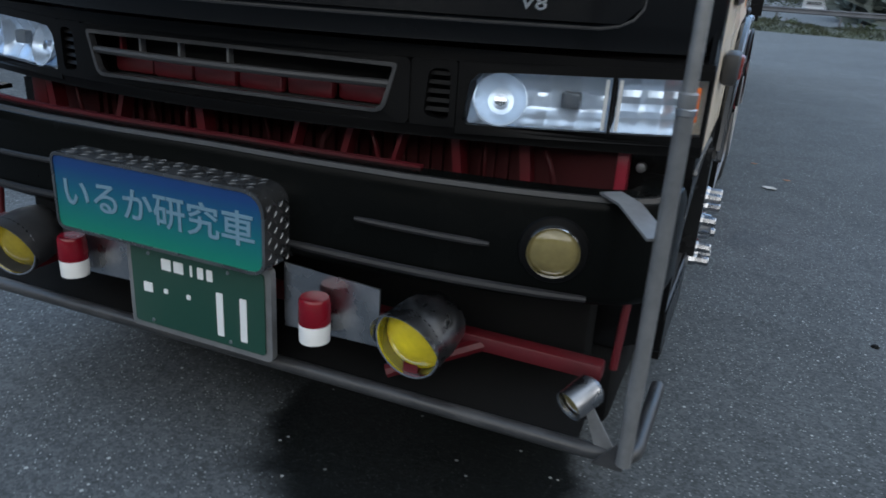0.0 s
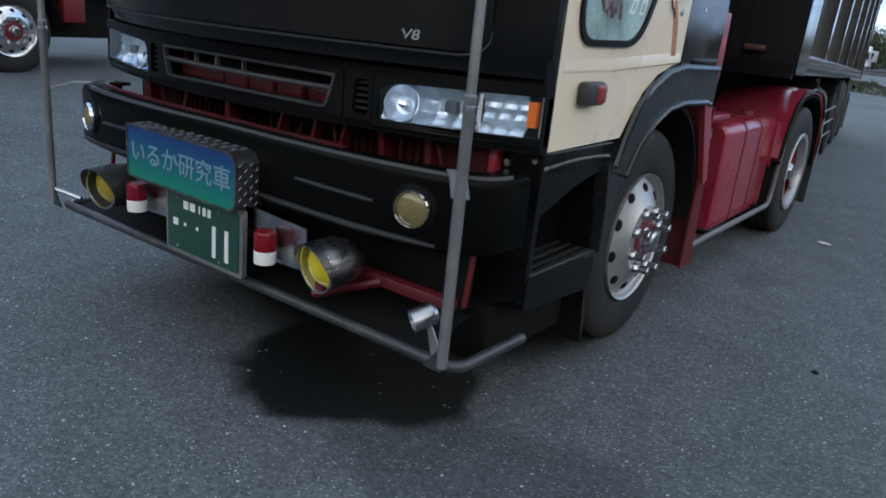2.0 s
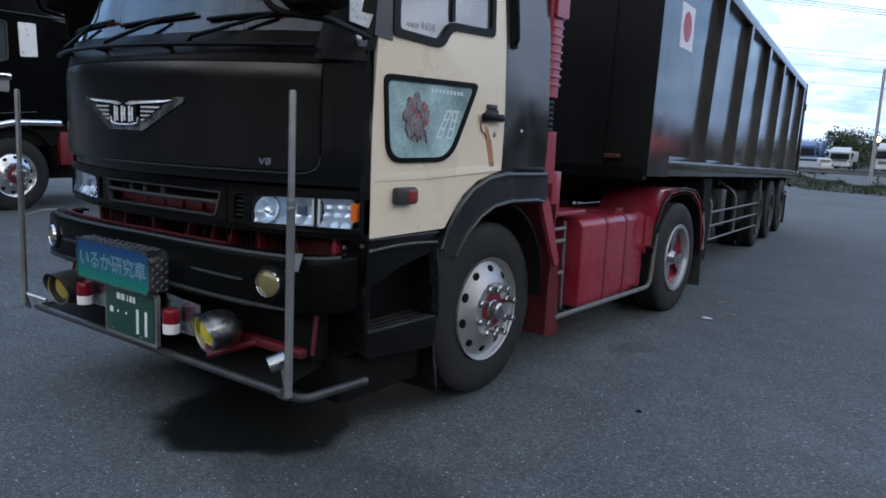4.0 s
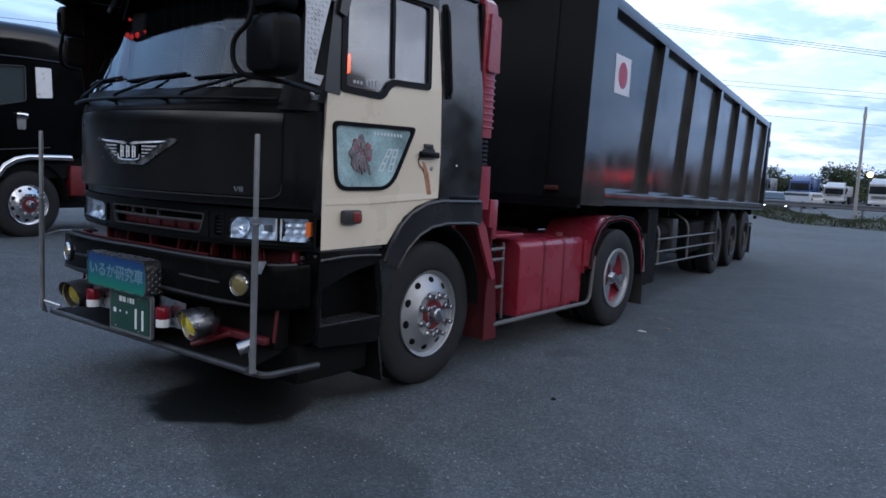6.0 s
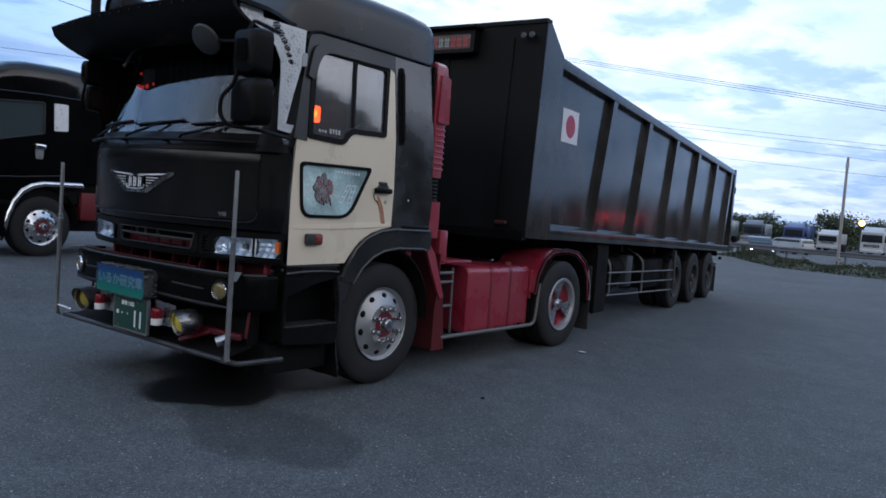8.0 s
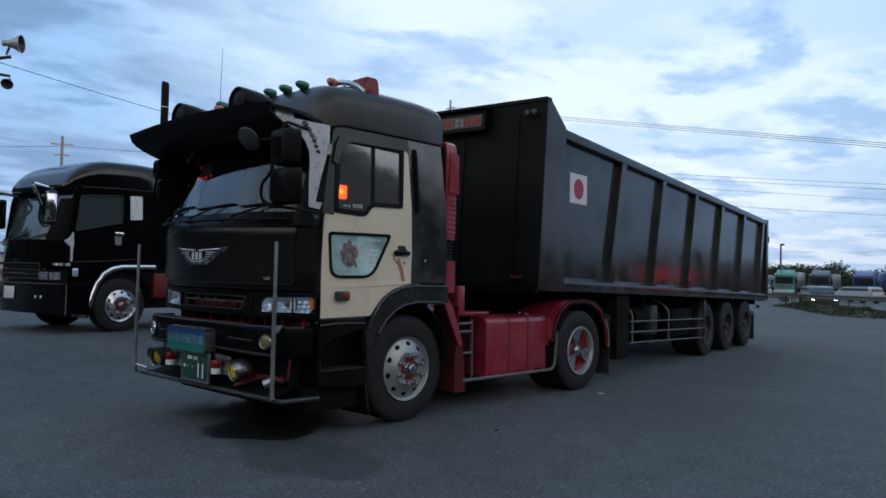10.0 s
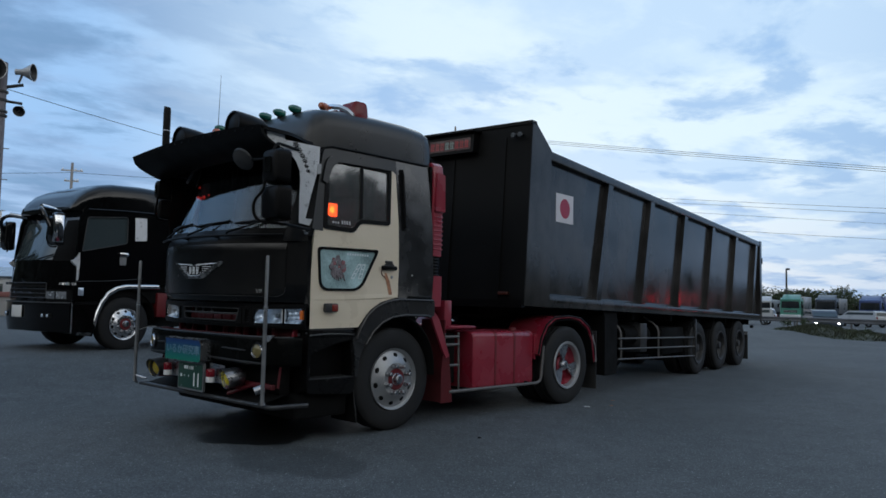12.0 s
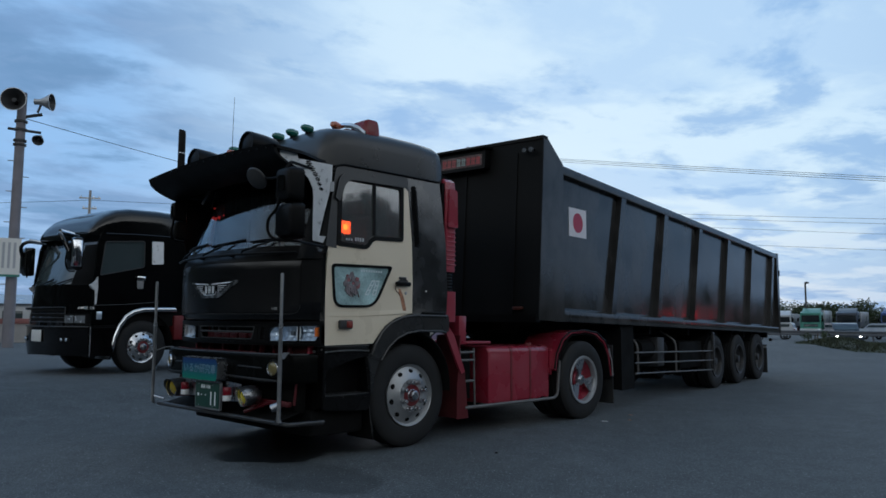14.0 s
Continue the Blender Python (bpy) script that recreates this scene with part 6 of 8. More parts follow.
# air intake behind the cab
for s in (1,):
    bm = loft(BM(), [[(1.06 + px, 2.16 + py, z) for px, py in rounded([(-w, -0.07), (w, -0.07), (w, 0.09), (-w, 0.09)], 0.025)] for z, w in ((1.86, 0.105), (2.3, 0.11), (2.78, 0.115), (2.88, 0.10), (2.915, 0.06))])
    ink = part("air_intake", bm, RED, tractor, "wine-red ribbed air intake stack")
    for k in range(9):
        z = 1.93 + k * 0.052
        part("intake_rib", box(BM(), 0.955, 1.173, 2.105, 2.253, z, z + 0.020, 0.006), RED, ink)
    bm = plate(BM(), rounded([(2.10, 2.36), (2.26, 2.36), (2.25, 2.78), (2.12, 2.80)], 0.02), lambda u, v, d: (1.185 + d, u, v), -0.03, 0.012)
    part("intake_snout", bm, RED, ink)
    bm = lathe(BM(), [(0.101 + 0.007 * (k % 2), 1.63 + 0.0175 * k) for k in range(14)], (1.06, 2.17, 0), (0, 0, 1), seg=24)
    part("intake_bellows", bm, BLACK_DULL, ink, "black rubber bellows")
    bm = loft(BM(), [[(1.06 + px * k, 2.17 + dy + py * k, z) for px, py in rounded([(-0.10, -0.09), (0.10, -0.09), (0.10, 0.09), (-0.10, 0.09)], 0.02)] for z, k, dy in ((1.30, 1.14, -0.02), (1.42, 1.12, -0.01), (1.64, 1.06, 0.0))])
    part("intake_base", bm, RED, ink)
    ink.location = (0.055, -0.035, 0.0)
    part("support_rod", tube(BM(), [(0.95, 2.40, 1.9), (0.93, 2.33, 2.55)], 0.010, 8), STEEL, ink)
part("deck_bracket", box(BM(), 0.92, 1.13, 2.38, 2.50, 1.04, 1.37, 0.008), RED, tractor)
part("deck_plate", box(BM(), -0.9, 1.12, 2.32, 2.95, 1.045, 1.075, 0.008), RED, tractor)
bm = BM()
tube(bm, [(1.10, 2.42, 0.34), (1.10, 2.42, 1.0)], 0.013, 8)
tube(bm, [(1.10, 2.68, 0.34), (1.10, 2.66, 1.0)], 0.013, 8)
for z in (0.62, 0.86, 0.95):
    tube(bm, [(1.10, 2.42, z), (1.10, 2.67, z)], 0.016, 8)
part("ladder", bm, RAIL_STEEL, tractor, "tarnished steel access ladder")
part("side_tank_box", box(BM(), 0.6, 1.0, 2.48, 2.72, 0.40, 0.98, 0.02), DEEP, tractor)

# fuel tank on the near side, its twin on the far side
for s in (1, -1):
    sec = rounded([(0.60, 0.30), (1.15, 0.30), (1.15, 1.005), (0.60, 1.005)], [0.05, 0.07, 0.08, 0.05], 6)
    bm = loft(BM(), [[(s * (0.875 + (x - 0.875) * k), y, 0.65 + (z - 0.65) * k) for x, z in sec] for y, k in ((2.88, 0.955), (2.895, 0.985), (2.92, 1.0), (4.05, 1.0), (4.075, 0.985), (4.085, 0.955))])
    tank = part("fuel_tank", bm, RED, tractor, "wine-red ribbed fuel tank")
    for y in (3.30, 3.68):
        bm = loft(BM(), [[(s * (0.875 + (x - 0.875) * 1.012), yy, 0.65 + (z - 0.65) * 1.012) for x, z in sec] for yy in (y - 0.018, y + 0.018)])
        part("tank_strap", bm, RED_DEEP, tank)
    part("tank_cap", lathe(BM(), [(0.0, 0.04), (0.045, 0.038), (0.05, 0.0)], (s * 0.98, 3.85, 1.0), (0, 0, 1), seg=18), RED_DEEP, tank)
    bm = tube(BM(), bend([(s * 1.20, 2.40, 0.335), (s * 1.20, 4.12, 0.325), (s * 1.20, 4.19, 0.37), (s * 1.20, 4.24, 0.80)], 0.06), 0.020, 10)
    part("side_rail", bm, RAIL_STEEL, tractor, "tarnished grey steel side rail")
    for y in (2.75, 3.9):
        part("rail_stay", box(BM(), *sorted((s * 0.8, s * 1.2)), y, y + 0.03, 0.325, 0.355), DEEP, tractor)
    # rear mudguard
    pts_o = [(4.10, 0.70), (4.15, 0.90), (4.28, 1.08), (4.46, 1.175), (4.80, 1.195), (5.10, 1.16), (5.32, 1.04), (5.43, 0.88), (5.50, 0.56)]
    pts_i = [(y - 0.03 * (1 if y > 4.8 else -1), z - 0.025) for y, z in pts_o[::-1]]
    guard = part("rear_mudguard", plate(BM(), pts_o + pts_i, lambda u, v, d: (s * (1.225 - d), u, v), 0.0, 0.60), RED, tractor, "wine-red rear mudguard")
    pts_u = [(y - 0.045 * (1 if y > 4.8 else -1), z - 0.045) for y, z in pts_o]
    part("guard_liner", plate(BM(), pts_u + [(y - 0.01 * (1 if y > 4.8 else -1), z - 0.008) for y, z in pts_u[::-1]], lambda u, v, d: (s * (1.224 - d), u, v), 0.0, 0.58), DEEP, guard, "dirt-black inner face")
    part("guard_lip", tube(BM(), [(s * 1.225, y, z) for y, z in pts_o], 0.013, 8), BLACK_DULL, guard)
    part("guard_strip", tube(BM(), [(s * 1.232, y, z) for y, z in ((5.40, 0.93), (5.47, 0.75), (5.50, 0.54))], 0.011, 8), GALV, guard)
    part("guard_front", plate(BM(), [(4.08, 0.96), (4.17, 0.96), (4.15, 0.90), (4.12, 0.62), (4.08, 0.64)], lambda u, v, d: (s * (1.16 - d), u, v), 0.0, 0.5), RED, guard)
    part("rear_flap", box(BM(), *sorted((s * 0.62, s * 1.22)), 5.52, 5.535, 0.15, 0.98), FLAP, tractor, "black rubber rear flap")
part("fifth_wheel_plate", box(BM(), -0.45, 0.45, 4.35, 5.2, 1.0, 1.20, 0.04), DEEP, tractor)
bm = BM()
for k, x in enumerate((-0.2, 0.0, 0.2)):
    tube(bm, bend([(x, 2.1, 1.5), (x * 1.4, 2.5, 1.25 - 0.06 * k), (x, 3.2, 1.35)], 0.2), 0.014, 8)
part("air_line", bm, RED_DEEP, tractor)


# ---- semi-trailer ----
trailer = thing("semi_trailer", pose(1.209, 4.346, 0, 0, 0, 6.04), "long black ribbed steel tipper semi-trailer with a small flag sticker", "trailer")
TL = 11.1


def zb(s):
    return 1.312 - 0.0245 * s


def zt(s):
    return 3.422 - 0.0358 * s


INSET = 0.082
for x0, far in ((0.0, False), (-2.49, True)):
    at = (lambda d0: (lambda u, v, d: (-2.49 + d0 + d, u, v))) if far else (lambda d0: (lambda u, v, d: (-d0 - d, u, v)))
    ss = spread(-0.3, TL, 13)
    bm = plate(BM(), [(s, zb(s) + 0.02) for s in ss] + [(s, zt(s) - 0.02) for s in ss[::-1]], at(INSET), 0.0, 0.03)
    part("side_panel", bm, BLACK_BOX, trailer, "weathered black side sheet with a dull sheen")
    bm = plate(BM(), [(-0.646, 1.33), (0.02, 1.305), (0.02, 3.432), (-0.385, 3.72), (-0.435, 3.745), (-0.482, 3.745)], at(0.0), 0.0, INSET + 0.03)
    part("front_post", bm, BLACK_BOX, trailer)
    bm = loft(BM(), [[at(0)(s, zt(s) + dz, d) for d, dz in rounded([(0.0, -0.125), (0.0, 0.0), (INSET + 0.03, 0.0), (INSET + 0.03, -0.125)], 0.012, 2)] for s in spread(0.021, TL, 9)])
    part("top_rail", bm, BLACK_BOX, trailer)
    bm = loft(BM(), [[at(0)(s, zb(s) + dz, d) for d, dz in rounded([(0.0, 0.0), (0.0, 0.145), (INSET + 0.03, 0.20), (INSET + 0.03, 0.0)], 0.008, 2)] for s in spread(0.021, TL, 9)])
    part("bottom_sill", bm, BLACK_BOX, trailer)
    for k in range(6):
        top = 1.905 + k * 1.76 - 0.012 * k * k * 0.2
        low = top - 0.46
        pts = [(low, zb(low) + 0.10), (low + 0.165, zb(low) + 0.10), (top + 0.165, zt(top) - 0.08), (top, zt(top) - 0.08)]
        part("rib", plate(BM(), pts, at(0.004), 0.0, INSET), BLACK_BOX, trailer)
    bm = plate(BM(), [(TL - 0.12, zb(TL)), (TL + 0.04, zb(TL)), (TL + 0.04, zt(TL) + 0.02), (TL - 0.12, zt(TL) + 0.02)], at(-0.006), 0.0, INSET + 0.03)
    part("end_post", bm, BLACK_BOX, trailer)
    part("end_hinge", box(BM(), *((-0.02, 0.02) if not far else (-2.51, -2.47)), TL + 0.03, TL + 0.08, zt(TL) - 0.55, zt(TL) - 0.40, 0.01), BLACK_DULL, trailer)
# ends, floor
fw = lambda u, v, d: (u, -0.646 + (v - 1.33) * 0.068 + d, v)
bm = plate(BM(), [(-2.49 + INSET, 1.33), (-INSET, 1.33), (-INSET, 3.73), (-2.49 + INSET, 3.73)], fw, 0.006, 0.05)
front = part("front_wall", bm, WALL_BLACK, trailer, "grimy black front wall")
part("wall_skin", plate(BM(), [(-2.487, 1.335), (-0.003, 1.335), (-0.003, 3.70), (-2.487, 3.70)], fw, -0.014, -0.004), WALL_BLACK, front)
for x in (-0.42, -1.25, -2.07):
    part("wall_stiffener", plate(BM(), [(x - 0.04, 1.4), (x + 0.04, 1.4), (x + 0.04, 3.55), (x - 0.04, 3.55)], fw, -0.03, 0.006), WALL_BLACK, front)
part("wall_cap", plate(BM(), [(-2.49, 3.70), (0.0, 3.70), (0.0, 3.745), (-2.49, 3.745)], fw, -0.03, 0.10), BLACK_DULL, front)
part("wall_foot", plate(BM(), [(-2.48, 1.30), (-0.02, 1.30), (-0.02, 1.40), (-2.48, 1.40)], fw, -0.04, 0.05), BLACK_DULL, front)
bm = plate(BM(), rounded([(-1.63, 3.385), (-0.83, 3.385), (-0.83, 3.655), (-1.63, 3.655)], 0.02), fw, -0.15, 0.006)
lamp_sign = part("lamp_sign", bm, BLACK_DULL, trailer, "black lamp sign with red and pale marks")
part("sign_canopy", plate(BM(), [(-1.66, 3.66), (-0.80, 3.66), (-0.80, 3.69), (-1.66, 3.69)], fw, -0.22, 0.0), BLACK_DULL, lamp_sign)
SIGN_RED = material("red_sign_marks", (0.36, 0.03, 0.035), 0.4, vary=0.2, bump=0.0)
SIGN_GREEN = material("pale_grey_sign_mark", (0.24, 0.30, 0.28), 0.4, vary=0.2, bump=0.0)
for i in range(8):
    x = -1.555 + 0.083 * i
    if i == 3 or i == 4:
        mat_i = SIGN_GREEN
    else:
        mat_i = SIGN_RED
    for z0, z1, k0, k1 in ((3.455, 3.475, 0.0, 1.0), (3.49, 3.505, 0.15, 0.85), (3.525, 3.545, 0.0, 1.0), (3.475, 3.565, 0.10, 0.30), (3.47, 3.56, 0.62 - 0.1 * (i % 2), 0.82)):
        part("sign_mark", plate(BM(), [(x + 0.066 * k0, z0), (x + 0.066 * k1, z0), (x + 0.066 * k1, z1), (x + 0.066 * k0, z1)], fw, -0.157 - 0.001 * (k1 < 0.9), -0.15), mat_i, lamp_sign)
part("sign_glass", plate(BM(), rounded([(-1.58, 3.43), (-0.88, 3.43), (-0.88, 3.59), (-1.58, 3.59)], 0.02), fw, -0.154, -0.149), material("dark_red_sign_face", (0.06, 0.012, 0.012), 0.3, vary=0.2, bump=0.0), lamp_sign)
for x in (-0.235, -0.135):
    wl_ = part("work_lamp", lathe(BM(), [(0.0, 0.04), (0.028, 0.038), (0.034, 0.024), (0.024, -0.03), (0.0, -0.04)], fw(x, 3.55, -0.09), (0.2, -1, -0.1), seg=16), LAMP_GREY, trailer, "small round grey work lamp")
    part("lamp_foot", tube(BM(), [fw(x, 3.55, -0.08), fw(x, 3.57, 0.01)], 0.012, 8), BLACK_DULL, wl_)
AMBER_GRIMY = material("grimy_orange_lamp_plastic", (0.07, 0.020, 0.013), 0.45, vary=0.2, scale=12, bump=0.0)
part("clearance_lamp", box(BM(), -0.36, -0.22, -0.72, -0.66, 1.46, 1.50, 0.01), AMBER_GRIMY, trailer, "dirty orange clearance lamp")
part("rear_wall", plate(BM(), [(-2.49 + INSET, zb(TL)), (-INSET, zb(TL)), (-INSET, zt(TL)), (-2.49 + INSET, zt(TL))], lambda u, v, d: (u, TL - 0.05 + d, v), 0.0, 0.05), BLACK_BOX, trailer)
bm = loft(BM(), [[(x, s, zb(s) + dz) for x, dz in ((-2.35, 0.0), (-0.15, 0.0), (-0.15, 0.04), (-2.35, 0.04))] for s in (-0.6, TL - 0.05)])
part("floor_deck", bm, DEEP, trailer)
# flag sticker
fl = lambda u, v, d: (-INSET + d, u, v)
flag = part("flag_sticker", plate(BM(), [(0.31, 2.497), (0.825, 2.497), (0.825, 2.905), (0.31, 2.90)], fl, 0.0, 0.004), FLAG_WHITE, trailer, "white flag sticker with a red disc")
part("red_disc", plate(BM(), [(0.570 + 0.145 * math.cos(a), 2.70 + 0.140 * math.sin(a)) for a in spread(0, 2 * math.pi, 33)[:-1]], fl, 0.004, 0.007), FLAG_RED, flag)
# running gear
for x in (-0.80, -1.69):
    bm = loft(BM(), [[(x + dx, s, zb(s) + dz) for dx, dz in ((-0.06, h), (0.06, h), (0.06, 0.0), (-0.06, 0.0))] for s, h in ((-0.4, -0.14), (1.4, -0.15), (2.0, -0.32), (10.6, -0.30))])
    part("main_beam", bm, DEEP, trailer)
part("king_pin_plate", box(BM(), -1.75, -0.75, -0.4, 1.2, 1.15, 1.19), DEEP, trailer)
for s in (2.05, 3.2, 5.0, 6.6, 8.5, 10.4):
    part("cross_beam", box(BM(), -2.35, -0.15, s, s + 0.08, zb(s) - 0.12, zb(s) - 0.005), DEEP, trailer)
for s in (6.38, 7.88, 9.36):
    part("axle", tube(BM(), [(-2.2, s, 0.525), (-0.3, s, 0.525)], 0.07), DEEP, trailer)
    for x, out in ((-0.10, 1), (-2.39, -1)):
        rear_wheel(trailer, (x, s, 0.525), out, 0.52, GREY_PLASTIC, False, "dusty plain steel trailer wheel")
    for x0, x1 in ((-0.75, -0.12), (-2.37, -1.74)):
        part("wheel_guard", sheet(BM(), lambda u, t: (u, s + 0.60 * math.cos(t), 0.54 + 0.60 * math.sin(t)), (x0, x1), spread(radians(35), radians(145), 9), (0, 0, 0.01)), DEEP, trailer)
for xg, out in ((-0.06, 1), (-2.43, -1)):
    guard = part("side_guard", box(BM(), xg - 0.03, xg + 0.03, 6.10, 6.15, 0.36, zb(6) - 0.05, 0.008), DARK_TUBE, trailer, "three-bar dark grey side guard")
    for z0, z1 in ((0.825, 0.745), (0.66, 0.565), (0.495, 0.38)):
        part("guard_bar", tube(BM(), [(xg, 2.40, z0), (xg, 6.14, z1)], 0.013, 8), RAIL_STEEL, guard)
    for s in (2.55, 4.2):
        part("guard_post", tube(BM(), bend([(xg - 0.02 * out, s, 0.50 - 0.03 * (s - 2.4)), (xg - 0.02 * out, s, 0.98), (xg - 0.3 * out, s, 1.15)], 0.12), 0.018, 8), RAIL_STEEL, guard)
    part("landing_sheet", box(BM(), xg - 0.02 - 0.5 * (out > 0), xg + 0.02 + 0.5 * (out < 0), 1.85, 1.87, 0.28, 1.20), DEEP, trailer, "black rubber sheet before the landing gear")
    part("landing_panel", box(BM(), xg - 0.02, xg, 1.86, 2.35, 0.27, 1.24), DEEP, trailer)
    leg = part("landing_leg", box(BM(), xg - out * 0.42 - 0.07, xg - out * 0.42 + 0.07, 2.65, 2.80, 0.38, 1.2, 0.01), DEEP, trailer)
    part("leg_foot", box(BM(), xg - out * 0.42 - 0.12, xg - out * 0.42 + 0.12, 2.60, 2.85, 0.34, 0.37, 0.01), DEEP, leg)
    part("rear_mudflap", box(BM(), min(xg, xg - out * 0.58), max(xg, xg - out * 0.58), 10.02, 10.04, 0.12, 0.78), FLAP, trailer, "black rubber flap with a pale strip")
    part("flap_strip", box(BM(), min(xg, xg - out * 0.2), max(xg, xg - out * 0.2), 9.995, 10.018, 0.70, 0.76), GALV, trailer)
    part("tail_marker", box(BM(), xg - 0.02, xg + 0.04, 10.30, 10.42, 0.86, 0.93, 0.01), BLACK_DULL, trailer)
part("air_tank", tube(BM(), [(-0.35, 3.0, 0.86), (-0.35, 4.1, 0.84)], 0.16, 18), DEEP, trailer)
part("spare_box", box(BM(), -0.55, -0.15, 3.55, 3.85, 0.55, 1.05, 0.02), GREY_PLASTIC, trailer)
part("tool_box", box(BM(), -0.75, -0.2, 4.7, 5.9, 0.45, 0.95, 0.03), DEEP, trailer)

# ---- second black truck, parked alongside ----
LT = thing("parked_black_truck", pose(-8.12, 0.89, 0.285, 0, 0, 6), "black chrome-trimmed heavy truck parked behind the tractor", "truck")
DGLASS = material("dark_reflective_truck_glass", (0.045, 0.060, 0.064), 0.06, vary=0.1, scale=1.0, bump=0.0, coat=0.0, rough_vary=0.02, spec=0.45)


PILLAR_BLACK = material("matt_black_pillar_plastic", (0.005, 0.005, 0.005), 0.7, vary=0.2, bump=0.02, spec=0.08)
LAMP_DIM = material("dim_silvered_lamp", (0.30, 0.33, 0.36), 0.22, 0.7, vary=0.3, scale=14, bump=0.0)
POLISHED = material("polished_wheel_alloy", (0.66, 0.67, 0.69), 0.20, 0.9, vary=0.08, scale=8, bump=0.0)


BLACK_COACH = material("deep_black_coachwork", (0.0025, 0.0025, 0.0028), 0.08, dust=0.05, scale=1.6, rough_vary=0.04, bump=0.002, dust_color=(0.006, 0.006, 0.006), spec=0.28)


def lt_front(x):
    return 0.02 + 0.28 * (abs(x) / 1.22) ** 3


LXS = spread(-1.22, 1.22, 25)
bm = sheet(BM(), lambda u, v: (u, lt_front(u) + 0.05 * smooth01((v - 1.2) / 0.5), v), LXS, [0.88, 1.0, 1.25, 1.5, 1.66], (0, 0.04, 0))
part("front_panel", bm, BLACK_COACH, LT)
bm = sheet(BM(), lambda u, v: (u, lt_front(u) - 0.06 + 0.03 * smooth01((0.55 - v) / 0.2), v), LXS, [0.36, 0.42, 0.55, 0.86, 0.885], (0, 0.12, 0))
part("bumper", bm, BLACK_COACH, LT)
part("bumper_edge", tube(BM(), [(x, lt_front(x) - 0.066, 0.885) for x in LXS], 0.012, 6), GREY_PLASTIC, LT)
for z in (0.99, 1.07, 1.16):
    part("grille_slot", sheet(BM(), lambda u, v: (u, lt_front(u) - 0.012, v), spread(-0.68, 0.68, 13), [z, z + 0.045], (0, 0.02, 0)), DEEP, LT)
for z, r in ((1.235, 0.012), (1.125, 0.008), (1.045, 0.008), (0.965, 0.012)):
    part("grille_rim", tube(BM(), [(x, lt_front(x) - 0.014, z) for x in spread(-0.7, 0.7, 13)], r, 6), RIB_GREY, LT)
for s in (-1, 1):
    part("grille_end", tube(BM(), [(s * 0.70, lt_front(0.7) - 0.014, z) for z in (0.965, 1.235)], 0.011, 6), GREY_PLASTIC, LT)
for s in (-1, 1):
    lamp = part("head_lamp", sheet(BM(), lambda u, v: (s * u, lt_front(u) - 0.014, v), spread(0.70, 1.20, 9), [0.93, 1.12], (0, 0.03, 0)), BLACK_DULL, LT)
    for u in (0.80, 1.02):
        part("lamp_bulb", sheet(BM(), lambda a, v: (s * a, lt_front(a) - 0.02, v), spread(u - 0.09, u + 0.10, 6), [0.955, 1.085], (0, 0.02, 0)), LAMP_DIM, lamp)
    part("corner_trim", sheet(BM(), lambda u, v: (s * u, lt_front(u) - 0.012, v), spread(0.98, 1.21, 6), [1.205, 1.245], (0, 0.02, 0)), CHROME, LT)
    fogb = part("fog_lamp", sheet(BM(), lambda u, v: (s * u, lt_front(u) - 0.075, v), spread(0.66, 0.92, 6), [0.61, 0.69], (0, 0.03, 0)), DEEP, LT)
    for u in (0.72, 0.84):
        part("fog_bulb", lathe(BM(), [(0.0, 0.015), (0.025, 0.012), (0.032, 0.0)], (s * u, lt_front(u) - 0.075, 0.65), (0, -1, 0), seg=14), REFLECTOR, fogb)
part("number_plate", box(BM(), -0.33, 0.06, -0.075, -0.055, 0.60, 0.82, 0.01), WHITE, LT, "white plate panel")


def lt_glass(u, v):
    t = (v - 1.66) / 0.76
    return (u * (1 - 0.05 * (v - 1.7)), lerp(lt_front(u) + 0.05, 0.36 + 0.06 * (u / 1.17) ** 2, t), v)


part("windscreen", sheet(BM(), lt_glass, spread(-0.90, 0.73, 19), spread(1.66, 2.42, 6), (0, 0.01, 0)), DGLASS, LT, "dark windscreen reflecting sky")
for s in (-1, 1):
    part("windscreen_pillar", sheet(BM(), lambda u, v: tuple(a + b for a, b in zip(lt_glass(s * u, v), (0, -0.004, 0))), spread(0.725 if s > 0 else 0.895, 1.172, 8), spread(1.64, 2.44, 6), (0, 0.05, 0)), PILLAR_BLACK, LT)
for k in range(3):
    x0 = -0.9 + 0.6 * k
    part("wiper", tube(BM(), [(x0, lt_front(x0) + 0.0, 1.66), (x0 + 0.45, lt_front(x0 + 0.45) + 0.05, 1.76)], 0.014, 6), BLACK_DULL, LT)


def lt_side(z):
    return 1.25 - 0.07 * max(0, z - 1.7)


